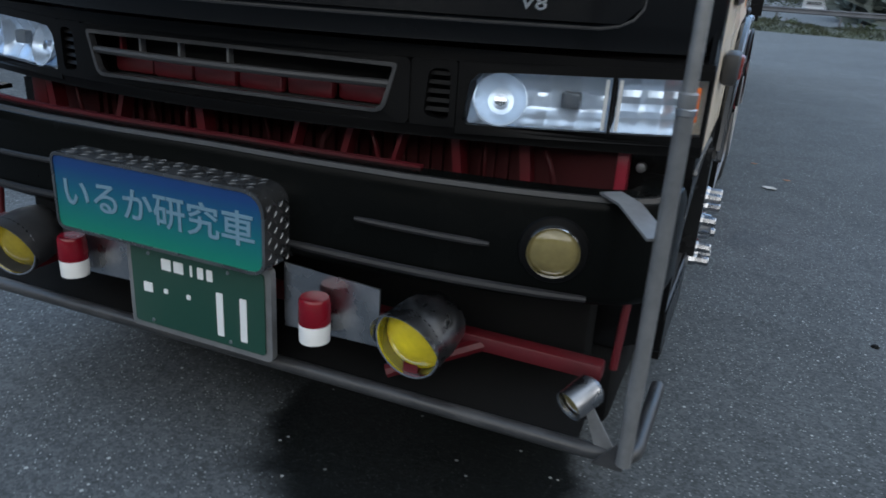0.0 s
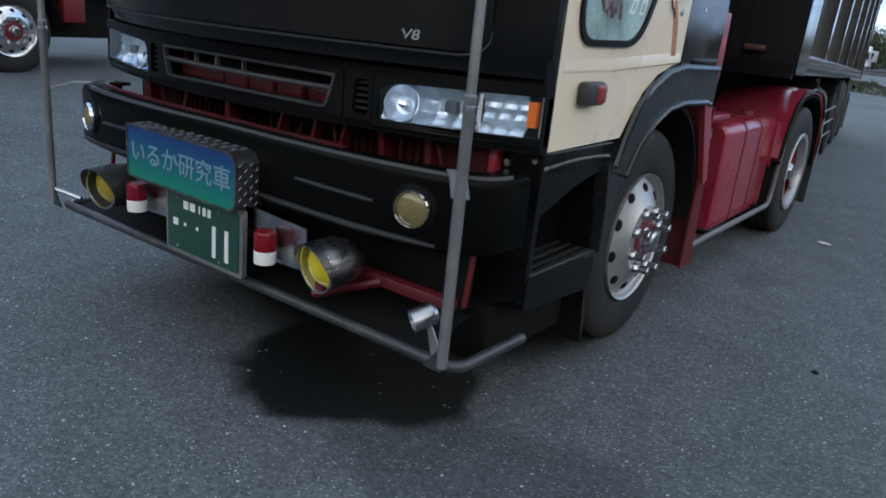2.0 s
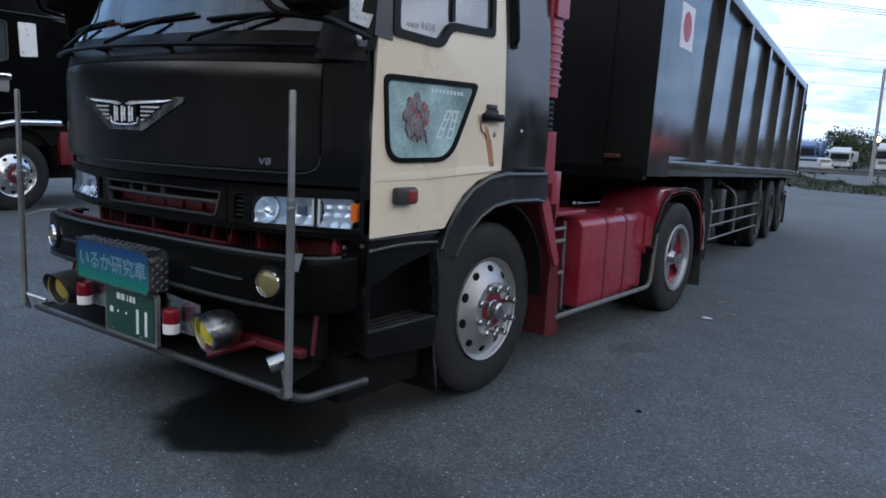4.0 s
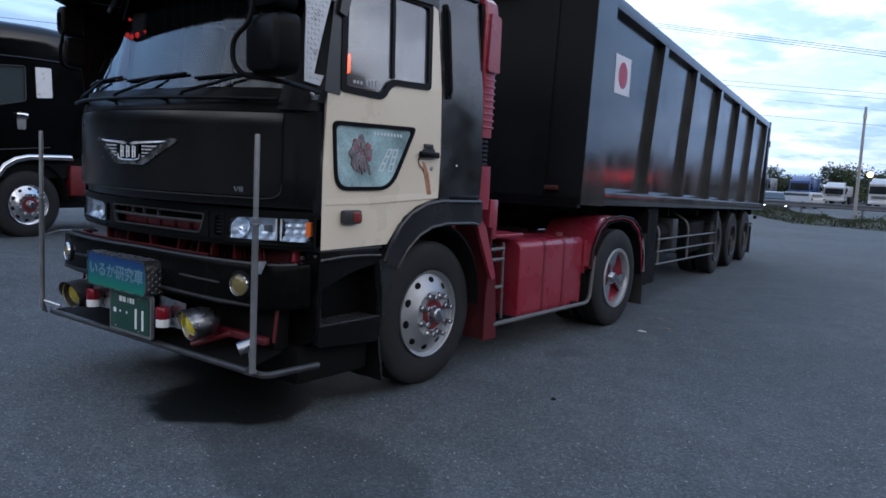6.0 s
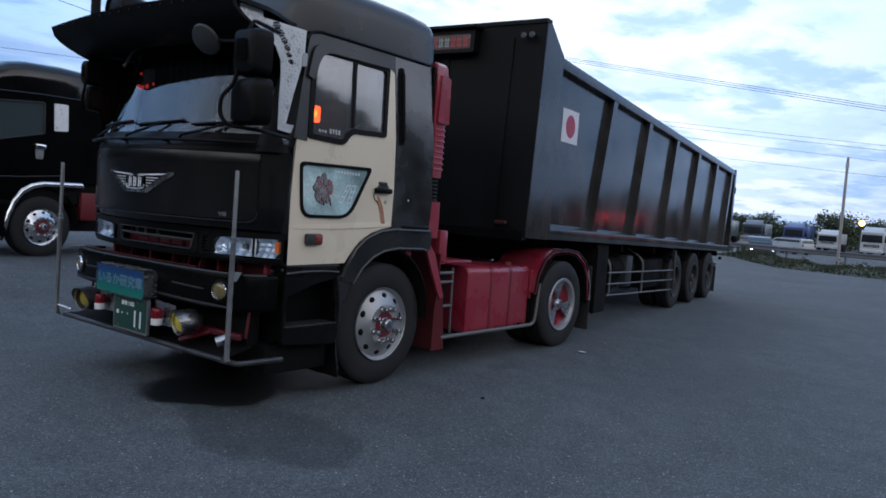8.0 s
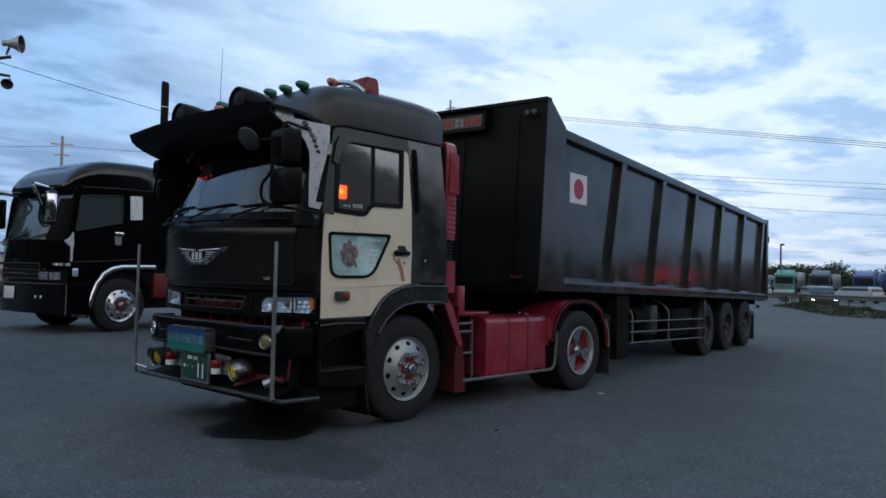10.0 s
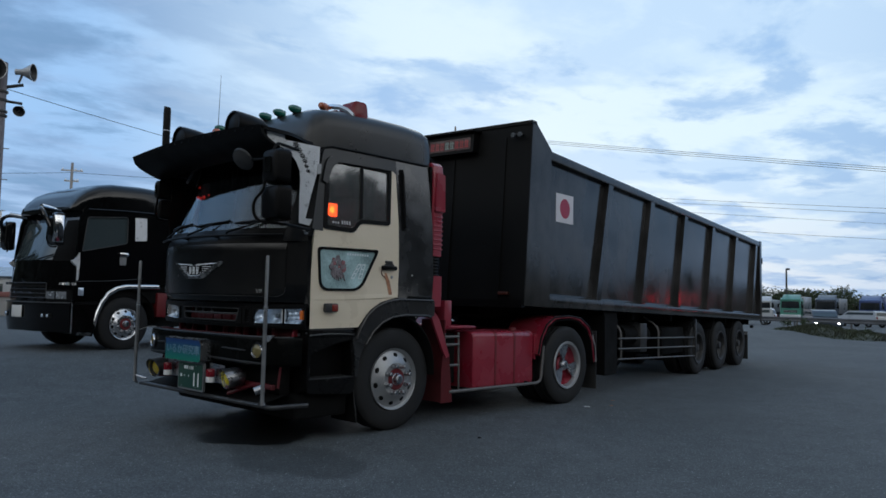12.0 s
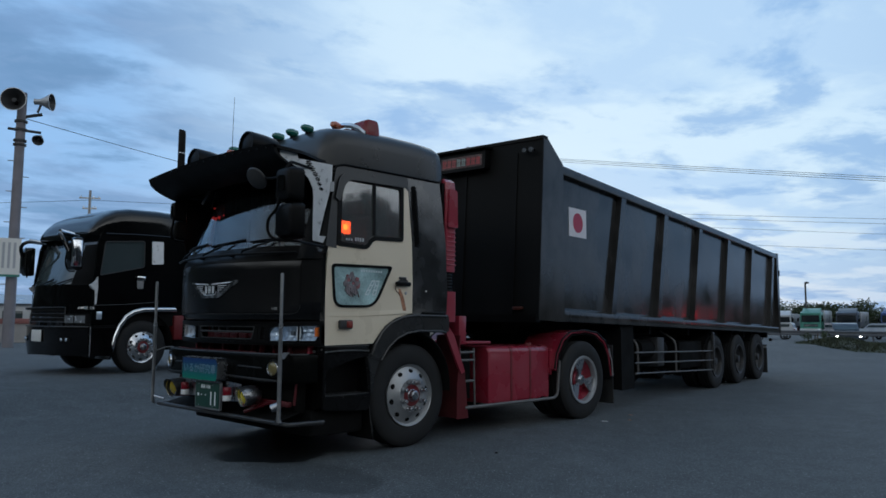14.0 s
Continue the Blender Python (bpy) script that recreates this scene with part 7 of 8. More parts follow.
for s in (-1, 1):
    pl = lambda u, v, d: (s * (lt_side(v) - d), u, v)
    win = rounded([(0.40, 1.82), (1.26, 2.02), (1.27, 2.52), (0.50, 2.45)], [0.03, 0.05, 0.04, 0.04])
    skin = [(0.27, 0.92), (0.75, 0.92), (0.80, 1.0), (0.92, 1.17), (1.10, 1.26), (2.30, 1.26), (2.34, 2.62), (0.42, 2.60), (0.36, 2.40), (0.30, 1.75)]
    side = part("cab_side", plate(BM(), skin, pl, 0.0, 0.05, [win]), BLACK_COACH, LT, "polished black cab side")
    part("side_window", plate(BM(), win, pl, 0.012, 0.02), DGLASS, side)
    part("window_trim", tube(BM(), [pl(u, v, -0.004) for u, v in win + win[:1]], 0.010, 6), GREY_PLASTIC, side)
    part("seam", tube(BM(), [pl(u, v, -0.002) for u, v in ((0.3, 1.27), (0.9, 1.30), (1.6, 1.36))], 0.007, 6), GREY_PLASTIC, side)
    part("white_panel", plate(BM(), rounded([(1.42, 2.08), (1.66, 2.10), (1.66, 2.54), (1.42, 2.53)], 0.02), pl, -0.012, 0.0), MIRROR_STEEL if s > 0 else BLACK, side, "polished steel window blank")
    part("door_handle", box(BM(), *sorted((s * 1.245, s * 1.285)), 1.10, 1.27, 1.76, 1.84, 0.012), CHROME, side)
    part("handle_plate", plate(BM(), rounded([(1.12, 1.60), (1.24, 1.60), (1.25, 1.78), (1.11, 1.78)], 0.03), pl, -0.01, 0.0), STEEL_DULL, side)
    part("side_lamp", box(BM(), *sorted((s * 1.245, s * 1.265)), 0.36, 0.46, 1.02, 1.16, 0.01), REFLECTOR, side)
    part("corner_chrome", plate(BM(), rounded([(0.19, 1.64), (0.26, 1.67), (0.33, 1.80), (0.34, 1.60), (0.325, 1.30), (0.295, 1.28), (0.29, 1.54), (0.23, 1.59)], 0.02), lambda u, v, d: (s * (1.235 - d), u + 0.02, v), -0.035, 0.02), MIRROR_STEEL, side)
    part("skirt", plate(BM(), [(0.27, 0.34), (0.66, 0.28), (0.74, 0.60), (0.74, 0.92), (0.27, 0.90)], pl, 0.0, 0.3), BLACK_DULL, side)
    part("skirt_trim", plate(BM(), [(0.27, 0.32), (0.66, 0.29), (0.73, 0.58), (0.73, 0.86), (0.27, 0.86)], pl, -0.012, 0.0), BLACK_COACH, side)
    part("skirt_chrome", plate(BM(), rounded([(0.36, 0.315), (0.62, 0.30), (0.64, 0.35), (0.38, 0.365)], 0.01), pl, -0.016, -0.01), CHROME, side, "chrome step strip")
    part("corner_strip", plate(BM(), rounded([(0.16, 1.20), (0.33, 1.20), (0.33, 1.25), (0.16, 1.25)], 0.01), lambda u, v, d: (s * (1.24 - d - 0.35 * max(0.0, 0.28 - u)), u, v), -0.02, 0.0), CHROME, side, "chrome corner strip")
    part("skirt_edge", tube(BM(), [(s * 1.255, 0.27, z) for z in (0.36, 0.88)], 0.010, 6), CHROME, side)
    arc = [(0.66, 0.50), (0.70, 0.72), (0.78, 0.92), (0.90, 1.09), (1.06, 1.19), (1.25, 1.235), (1.92, 1.245)]
    part("chrome_arch", loft(BM(), [[(s * (1.235 + 0.05 * math.sin(a)), u + 0.028 - 0.038 * math.cos(a) * 0.7, v - 0.03 + 0.048 * math.cos(a)) for a in spread(0, math.pi, 9)] for u, v in arc]), CHROME, LT, "polished chrome wheel arch strip")
    part("arch_liner", sheet(BM(), lambda u, t: (s * u, 1.30 + 0.60 * math.cos(t), 0.56 + 0.60 * math.sin(t)), (0.70, 1.24), spread(0, math.pi, 13), (0, 0, 0.02)), DEEP, LT)
    part("tail_guard", box(BM(), *sorted((s * 0.9, s * 1.22)), 1.95, 2.25, 0.62, 1.10, 0.03), RED_DEEP, LT)
    front_wheel(LT, (s * 1.16, 1.30, 0.50), s, 0.50, False, POLISHED, "polished disc wheel with a red hub")
    x = s * 1.38
    mir = part("mirror", loft(BM(), [[(x + s * px * k, 0.02 + dy, 2.17 + pz * k) for px, pz in rounded([(-0.13, -0.28), (0.13, -0.28), (0.13, 0.28), (-0.13, 0.28)], 0.05)] for dy, k in ((-0.08, 0.8), (-0.06, 0.95), (0.06, 1.0))]), BLACK_DULL, LT, "tall mirror with a chrome back")
    part("mirror_cover", loft(BM(), [[(x + s * px * k, 0.02 + dy, 2.17 + pz * k) for px, pz in rounded([(-0.138, -0.288), (0.138, -0.288), (0.138, 0.288), (-0.138, 0.288)], 0.05)] for dy, k in ((-0.13, 0.45), (-0.115, 0.72), (-0.085, 0.9), (-0.05, 0.99), (0.03, 1.0))]), BLACK, mir)
    part("mirror_edge", box(BM(), *sorted((x + s * 0.06, x + s * 0.146)), -0.10, 0.065, 1.93, 2.41, 0.02), CHROME, mir, "chrome outer edge")
    part("mirror_arm", tube(BM(), bend([(s * 0.98, 0.24, 2.52), (s * 1.06, -0.16, 2.56), (s * 1.30, -0.20, 2.46), (s * 1.36, -0.10, 2.20)], 0.14), [0.035] * 14, 10), BLACK, mir)
    part("arm_chrome", tube(BM(), [(s * 0.98, 0.16, 2.53), (s * 1.02, -0.02, 2.565), (s * 1.06, -0.13, 2.575)], 0.042, 10), CHROME, mir)
    part("mirror_loop", tube(BM(), bend([(s * 1.30, -0.08, 2.45), (s * 1.24, -0.10, 2.0), (s * 1.26, -0.05, 1.86), (s * 1.40, 0.0, 1.86)], 0.08), 0.014, 8), BLACK_DULL, mir)
    mir.location.y = -0.14 if s > 0 else 0.22
    part("drip_trim", tube(BM(), [pl(u, v, -0.006) for u, v in ((0.50, 2.60), (1.2, 2.64), (2.32, 2.66))], 0.014, 6), BLACK, side)
    part("roof_lamp", lathe(BM(), [(0.0, 0.03), (0.04, 0.025), (0.06, 0.0)], (s * 1.10, 0.98, 2.93), (s, -0.3, 0.3), seg=16), CHROME, LT)
rings = []
for y, h, w in ((0.27, 0.05, 1.0), (0.31, 0.15, 1.06), (0.39, 0.28, 1.10), (0.52, 0.41, 1.14), (0.74, 0.53, 1.17), (1.0, 0.59, 1.18), (1.6, 0.62, 1.18), (2.25, 0.60, 1.17), (2.34, 0.42, 1.14)):
    rings.append(roof_ring(y, h, w, 2.57))
part("roof", loft(BM(), rings), BLACK, LT, "polished black rounded roof")
part("header", sheet(BM(), lambda u, v: (u, lt_glass(u, 2.42)[1] - 0.012 + 0.3 * (v - 2.40), v), spread(-1.14, 1.14, 17), [2.40, 2.66], (0, 0.1, 0)), BLACK, LT)
part("cab_core", box(BM(), -1.16, 1.16, 0.45, 2.3, 0.9, 2.5), DEEP, LT)
part("underbody", box(BM(), -0.95, 0.95, 0.2, 3.6, 0.42, 0.92), DEEP, LT)
part("cargo_frame", box(BM(), -1.2, 1.2, 2.5, 8.5, 1.0, 1.2), DEEP, LT)
part("cargo_body", box(BM(), -1.24, 1.24, 2.6, 8.5, 1.2, 2.6, 0.02), BLACK_DULL, LT)
for y in (5.6, 6.9):
    for s in (-1, 1):
        rear_wheel(LT, (s * 1.16, y, 0.50), s, 0.50, GREY_PLASTIC, False, "plain steel rear wheel")

# ---- ground litter ----
LIT = material("crumpled_white_paper", (0.55, 0.55, 0.53), 0.8, vary=0.1, bump=0.0)
bm = BM()
random.seed(4)
pts = [(1.593 + 0.062 * math.cos(a) * random.uniform(0.6, 1.2), 4.70 + 0.034 * math.sin(a) * random.uniform(0.6, 1.3)) for a in spread(0, 2 * math.pi, 10)[:-1]]
tagged(part("paper_scrap", plate(bm, pts, lambda u, v, d: (u, v, 0.004 + d + 0.008 * abs(math.sin(u * 60))), 0.0, 0.003), LIT), "crumpled white paper scrap lying on the asphalt", "litter")
bm = lathe(BM(), [(0.0, 0.012), (0.012, 0.01), (0.02, 0.0)], (2.062, 1.929, 0.0), (0, 0, 1), seg=8)
tagged(part("dark_pebble", bm, DEEP), "small dark pebble lying on the asphalt", "litter")
for x, y in ((1.72, 5.1), (1.45, 5.6)):
    bm = plate(BM(), [(x - 0.03, y), (x, y - 0.012), (x + 0.035, y), (x, y + 0.012)], lambda u, v, d: (u, v, 0.003 + d), 0.0, 0.003)
    tagged(part("dead_leaf", bm, RUST), "small dry leaf lying on the asphalt", "leaf")


# ---- distance ----
def at_bearing(az, d, cam_xy=(6.91, -3.84)):
    a = radians(az)
    return cam_xy[0] - d * math.sin(a), cam_xy[1] + d * math.cos(a)


def verge():
    """A planted strip with rough grass between the lorry park and the road."""
    random.seed(11)
    bm = BM()
    x0, x1 = -6.2, 46.0
    front = lambda x: max(31.6, 33.8 - 0.26 * (x - x0))
    rise = lambda x, v: 0.30 * math.sin(math.pi * v) ** 0.6 * smooth01((x - x0) / 1.6) * (0.75 + 0.25 * math.sin(0.9 * x + 1.3 * math.sin(0.37 * x)))
    sheet(bm, lambda u, v: (u, lerp(front(u), 39.2, v), ground_z(u, 36) - 0.01 + rise(u, v) + 0.02 * math.sin(3 * u + 5 * v)), spread(x0, x1, 120), spread(0, 1, 9), (0, 0, -0.3))
    tagged(part("verge_soil", bm, GRASS), "low rough grass verge beside the road", "verge", kind="structure")
    vs, fs = [], []
    for _ in range(26000):
        x, v = x0 + 0.3 + (x1 - x0 - 0.3) * random.random() ** 1.5, random.random()
        y, z = lerp(front(x), 39.2, v), ground_z(x, 36) - 0.03 + rise(x, v)
        a, h, w = random.uniform(0, 6.28), random.uniform(0.05, 0.24) * (0.6 + 0.4 * math.sin(1.7 * x) ** 2), random.uniform(0.015, 0.04)
        dx, dy = math.cos(a) * w, math.sin(a) * w
        k = len(vs)
        lx, ly = random.uniform(-0.12, 0.12), random.uniform(-0.12, 0.12)
        vs += [(x - dx, y - dy, z), (x + dx, y + dy, z), (x + lx, y + ly, z + h)]
        fs.append((k, k + 1, k + 2))
    me = bpy.data.meshes.new("verge_grass")
    me.from_pydata(vs, [], fs)
    me.materials.append(GRASS)
    tagged(new("verge_grass", me), "tufted rough grass on the verge", "grass", kind="stuff")


verge()


def leaf_crown(name, blobs, leaves, size, parent, mat=LEAF):
    """A crown of many small leaf clumps round a few limbs' ends, uneven and with gaps."""
    vs, fs = [], []
    for _ in range(leaves):
        c, r = random.choice(blobs)
        d = Vector((random.gauss(0, 1), random.gauss(0, 1), random.gauss(0, 0.8))).normalized() * r * random.uniform(0.35, 1.08)
        p = Vector(c) + d
        n = Vector((random.gauss(0, 1), random.gauss(0, 1), random.gauss(0, 1))).normalized()
        u, v = frame_of(n)
        sz = size * random.uniform(0.5, 1.3)
        k = len(vs)
        vs += [p + u * sz, p + v * sz * 0.7, p - u * sz, p - v * sz * 0.7 + n * sz * 0.3]
        fs += [(k, k + 1, k + 2), (k, k + 2, k + 3)]
    me = bpy.data.meshes.new(name)
    me.from_pydata(vs, [], fs)
    me.materials.append(mat)
    ob = new(name, me)
    ob.parent = parent
    return ob


def tree(x, y, h, w):
    z = ground_z(x, y)
    t = thing("tree", pose(x, y, z), "dark broad-leaved tree behind the far truck park", "tree", "trees behind the truck park")
    bm = tube(BM(), [(0, 0, -0.1), (0.1, 0, h * 0.3), (0.0, 0.1, h * 0.62)], [0.22, 0.16, 0.07], 8)
    for k in range(4):
        a = k * 1.6 + h
        tube(bm, [(0.05, 0, h * (0.28 + 0.06 * k)), (w * 0.3 * math.cos(a), w * 0.3 * math.sin(a), h * (0.5 + 0.05 * k))], [0.09, 0.03], 6)
    part("trunk", bm, BARK, t)
    blobs = [((random.uniform(-1, 1) * w * 0.4, random.uniform(-1, 1) * w * 0.35, h * random.uniform(0.38, 0.84)), random.uniform(0.16, 0.27) * w) for _ in range(11)]
    blobs += [((random.uniform(-1, 1) * w * 0.5, random.uniform(-1, 1) * w * 0.3, h * random.uniform(0.15, 0.4)), random.uniform(0.2, 0.3) * w) for _ in range(5)]
    leaf_crown("crown", blobs, 5200, 0.15, t)
    return t


random.seed(21)
for az, d, h, w in ((20.2, 122, 5.6, 5), (18.9, 118, 5.0, 6), (17.6, 124, 5.4, 6), (16.4, 120, 5.2, 6), (15.2, 122, 5.6, 6), (13.9, 118, 4.6, 5), (12.4, 125, 4.2, 5), (10.6, 116, 6.2, 7), (9.2, 119, 6.0, 7), (7.6, 121, 5.2, 6), (6.0, 124, 4.8, 6), (3.5, 130, 5.0, 7), (0.5, 128, 5.0, 7), (-3, 128, 5.2, 7), (22, 126, 5.4, 7), (24, 130, 5.0, 7)):
    tree(*at_bearing(az, d), h * 0.8, w)
for i, (x, y) in enumerate(((-2.4, 36.0), (-6.0, 37.4), (-0.3, 36.0), (1.9, 36.4), (4.9, 36.2), (8.4, 36.6))):
    z = ground_z(x, y) + 0.15
    sh = thing("shrub", pose(x, y, z), "low dark shrub on the grass verge", "shrub", "shrubs on the verge")
    bm = tube(BM(), [(0, 0, -0.15), (0.05, 0, 0.3)], [0.04, 0.02], 6)
    part("stem", bm, BARK, sh)
    leaf_crown("foliage", [((random.uniform(-0.6, 0.6), random.uniform(-0.3, 0.3), random.uniform(0.02, 0.22)), random.uniform(0.12, 0.28)) for _ in range(7)], 320, 0.05, sh)


RAIL_GREY = material("weathered_grey_rail_steel", (0.10, 0.105, 0.115), 0.7, 0.0, vary=0.25, scale=1.5, bump=0.02)


def guard_rail():
    g = thing("guard_rail", pose(0, 41.5, -0.02), "pale steel road guard rail on posts", "guard rail")
    for x in spread(-40, 46, 30):
        part("post", tube(BM(), [(x, 0, -0.3), (x, 0, 0.86)], 0.06, 8), RAIL_GREY, g)
    bm = loft(BM(), [[(x, -0.07 + dy, 0.72 + dz) for dy, dz in ((0, -0.14), (-0.04, -0.09), (0.0, -0.03), (0.0, 0.03), (-0.04, 0.09), (0, 0.14), (0.03, 0.0))] for x in (-41, 47)])
    part("beam", bm, RAIL_GREY, g)


guard_rail()


def paint_of(name, c):
    return material(name, c, 0.35, vary=0.06, dust=0.15, scale=1.0, bump=0.0, coat=0.3)


# the white is greyed to put distance haze into the paint
P_GREEN, P_BLUE, P_WHITE, P_DARK, P_SILVER = paint_of("green_truck_paint", (0.05, 0.22, 0.17)), paint_of("blue_truck_paint", (0.025, 0.06, 0.20)), paint_of("white_vehicle_paint", (0.42, 0.44, 0.46)), paint_of("dark_navy_truck_paint", (0.03, 0.045, 0.07)), paint_of("silver_body_paint", (0.34, 0.36, 0.38))


TRUCK_PANE = material("dark_unlit_truck_glass", (0.012, 0.016, 0.020), 0.12, vary=0.1, scale=1.0, bump=0.0, spec=0.25)


def far_truck(x, y, cab, body, h, label, turn=0.0, body_w=2.4):
    """A parked lorry seen from its front: cab with windscreen and grille, cargo body behind, wheels."""
    t = thing("parked_lorry", pose(x, y, ground_z(x, y), 0, 0, turn), label, "truck", "lorries in the far park")
    ch = min(h, 2.75)
    rings = [[(px, yy, 0.45 + (pz - 0.45)) for px, pz in rounded([(-1.15 * k, 0.45), (1.15 * k, 0.45), (1.12 * k, ch * q), (-1.12 * k, ch * q)], 0.1, 3)] for yy, k, q in ((0.0, 0.98, 0.93), (0.25, 1.0, 0.985), (0.6, 1.0, 1.0), (1.9, 1.0, 1.0))]
    part("cab", loft(BM(), rings), cab, t)
    part("windscreen", plate(BM(), rounded([(-1.0, ch * 0.54), (1.0, ch * 0.54), (0.95, ch * 0.84), (-0.95, ch * 0.84)], 0.08), lambda u, v, d: (u, -0.01 - d + 0.05 * (v - ch * 0.54), v), 0.0, 0.03), TRUCK_PANE, t)
    part("sun_visor", box(BM(), -1.0, 1.0, -0.10, 0.06, ch * 0.86, ch * 0.90, 0.015), cab, t)
    part("roof_deflector", plate(BM(), [(0.35, ch * 0.99), (1.7, ch * 0.99), (1.7, ch + 0.40), (1.2, ch + 0.38)], lambda u, v, d: (d, u, v), -0.95, 0.95), cab, t)
    part("grille", box(BM(), -0.75, 0.75, -0.03, 0.0, 0.95, 1.25, 0.01), DEEP, t)
    for k in range(3):
        part("grille_bar", box(BM(), -0.72, 0.72, -0.045, -0.028, 0.99 + 0.09 * k, 1.02 + 0.09 * k), P_SILVER, t)
    part("wiper", tube(BM(), [(-0.7, -0.05, ch * 0.55), (0.2, -0.03, ch * 0.60)], 0.02, 6), BLACK_DULL, t)
    for s in (-1, 1):
        part("side_window", plate(BM(), rounded([(0.25, ch * 0.57), (1.25, ch * 0.57), (1.25, ch * 0.84), (0.42, ch * 0.84)], 0.06), lambda u, v, d: (s * (1.135 + d), u, v), -0.03, 0.012), TRUCK_PANE, t)
    part("bumper", box(BM(), -1.16, 1.16, -0.10, 0.05, 0.38, 0.72, 0.03), P_WHITE, t)
    for s in (-1, 1):
        part("head_lamp", box(BM(), s * 0.88 - 0.16, s * 0.88 + 0.16, -0.12, -0.09, 0.52, 0.66, 0.01), REFLECTOR, t)
        part("mirror", box(BM(), s * 1.33 - 0.09, s * 1.33 + 0.09, -0.12, 0.0, 1.55, 1.95, 0.03), BLACK_DULL, t)
        part("mirror_arm", tube(BM(), [(s * 1.1, 0.05, 1.95), (s * 1.33, -0.05, 1.95)], 0.025, 6), BLACK_DULL, t)
        for yy in (1.0, 5.2, 6.4):
            part("tyre", tyre_mesh(BM(), (s * 1.0, yy, 0.48), s, 0.48, 0.28), RUBBER, t)
    part("chassis", box(BM(), -0.5, 0.5, 0.5, 7.4, 0.55, 0.85), DEEP, t)
    if body:
        part("cargo_body", box(BM(), -body_w / 2, body_w / 2, 2.1, 7.6, 0.95, h, 0.05), body, t)
    return t


def far_car(x, y, paint, label, turn, tall=1.75, lit=False):
    """A van or car: body with glazed upper part, wheels and lamps."""
    t = thing("parked_car", pose(x, y, ground_z(x, y), 0, 0, turn), label, "car")
    low = [(-2.1, 0.35), (2.1, 0.35), (2.15, 0.75), (2.05, 0.95), (-2.1, 0.98), (-2.15, 0.6)]
    top = [(-2.0, 0.96), (1.55, 0.94), (0.95, tall * 0.96), (0.6, tall), (-1.7, tall), (-1.95, tall * 0.93)]
    part("body", plate(BM(), rounded(low, 0.12), lambda u, v, d: (d, u, v), -0.82, 0.82), paint, t)
    part("cabin", plate(BM(), rounded(top, 0.12), lambda u, v, d: (d, u, v), -0.70, 0.70), paint, t)
    gl = [(-1.75, 1.06), (1.25, 1.04), (0.85, tall * 0.90), (-1.75, tall * 0.90)]
    for s in (-1, 1):
        part("side_window", plate(BM(), rounded(gl, 0.06), lambda u, v, d: (s * (0.70 + d), u, v), 0.0, 0.012), DGLASS, t)
        for yy in (-1.3, 1.35):
            part("tyre", tyre_mesh(BM(), (s * 0.74, yy, 0.31), s, 0.31, 0.2), RUBBER, t)
        part("head_lamp", lathe(BM(), [(0.0, 0.05), (0.08, 0.045), (0.13, 0.02), (0.14, -0.06), (0.0, -0.07)], (s * 0.62, 2.14, 0.72), (0, 1, 0), seg=16), HEAD_LIT if lit else REFLECTOR, t)
        part("tail_lamp", box(BM(), s * 0.70 - 0.07, s * 0.70 + 0.07, -2.16, -2.08, 0.72, 0.92, 0.02), RED_LENS, t)
    part("windscreen", sheet(BM(), lambda u, v: (u, lerp(1.56, 0.96, v), lerp(1.0, tall * 0.92, v)), (-0.62, 0.62), (0.0, 1.0), (0, 0.02, 0.01)), DGLASS, t)
    part("rear_window", sheet(BM(), lambda u, v: (u, lerp(-2.02, -1.97, v), lerp(1.05, tall * 0.9, v)), (-0.58, 0.58), (0.0, 1.0), (0, -0.012, 0)), DGLASS, t)
    return t


far_truck(*at_bearing(17.75, 98), P_GREEN, P_SILVER, 2.9, "green lorry with a silver box in the far park", 8)
far_truck(*at_bearing(15.55, 98), P_DARK, P_SILVER, 2.75, "dark navy lorry with a silver box in the far park", 6)
far_truck(*at_bearing(12.9, 98), P_BLUE, P_BLUE, 3.0, "blue lorry in the far park", 3)
far_truck(*at_bearing(10.75, 100), P_WHITE, P_WHITE, 2.2, "small white lorry in the far park", 1, 2.0)
far_truck(*at_bearing(8.2, 92), P_WHITE, P_SILVER, 3.0, "white lorry in the far park", -2)
far_truck(*at_bearing(5.2, 95), P_WHITE, P_WHITE, 2.9, "white box lorry in the far park", -5)
far_truck(*at_bearing(1.0, 96), P_SILVER, P_SILVER, 2.9, "silver lorry in the far park", -9)
far_truck(*at_bearing(-2.5, 96), P_WHITE, P_SILVER, 2.8, "pale lorry in the far park", -12)
far_truck(*at_bearing(19.6, 100), P_WHITE, P_WHITE, 2.5, "white flat-fronted lorry in the far park", 10)
far_truck(*at_bearing(21.6, 100), P_SILVER, P_WHITE, 2.7, "pale lorry in the far park", 12)
far_car(-7.5, 46.95, P_DARK, "dark car with lit headlamps on the road beyond the verge", 205, 1.42, True)
far_car(*at_bearing(13.35, 74), P_WHITE, "white car on the road beyond the verge", 60, 1.4)
far_car(*at_bearing(20.4, 70), P_WHITE, "white car on the road beyond the verge", 100, 1.45)


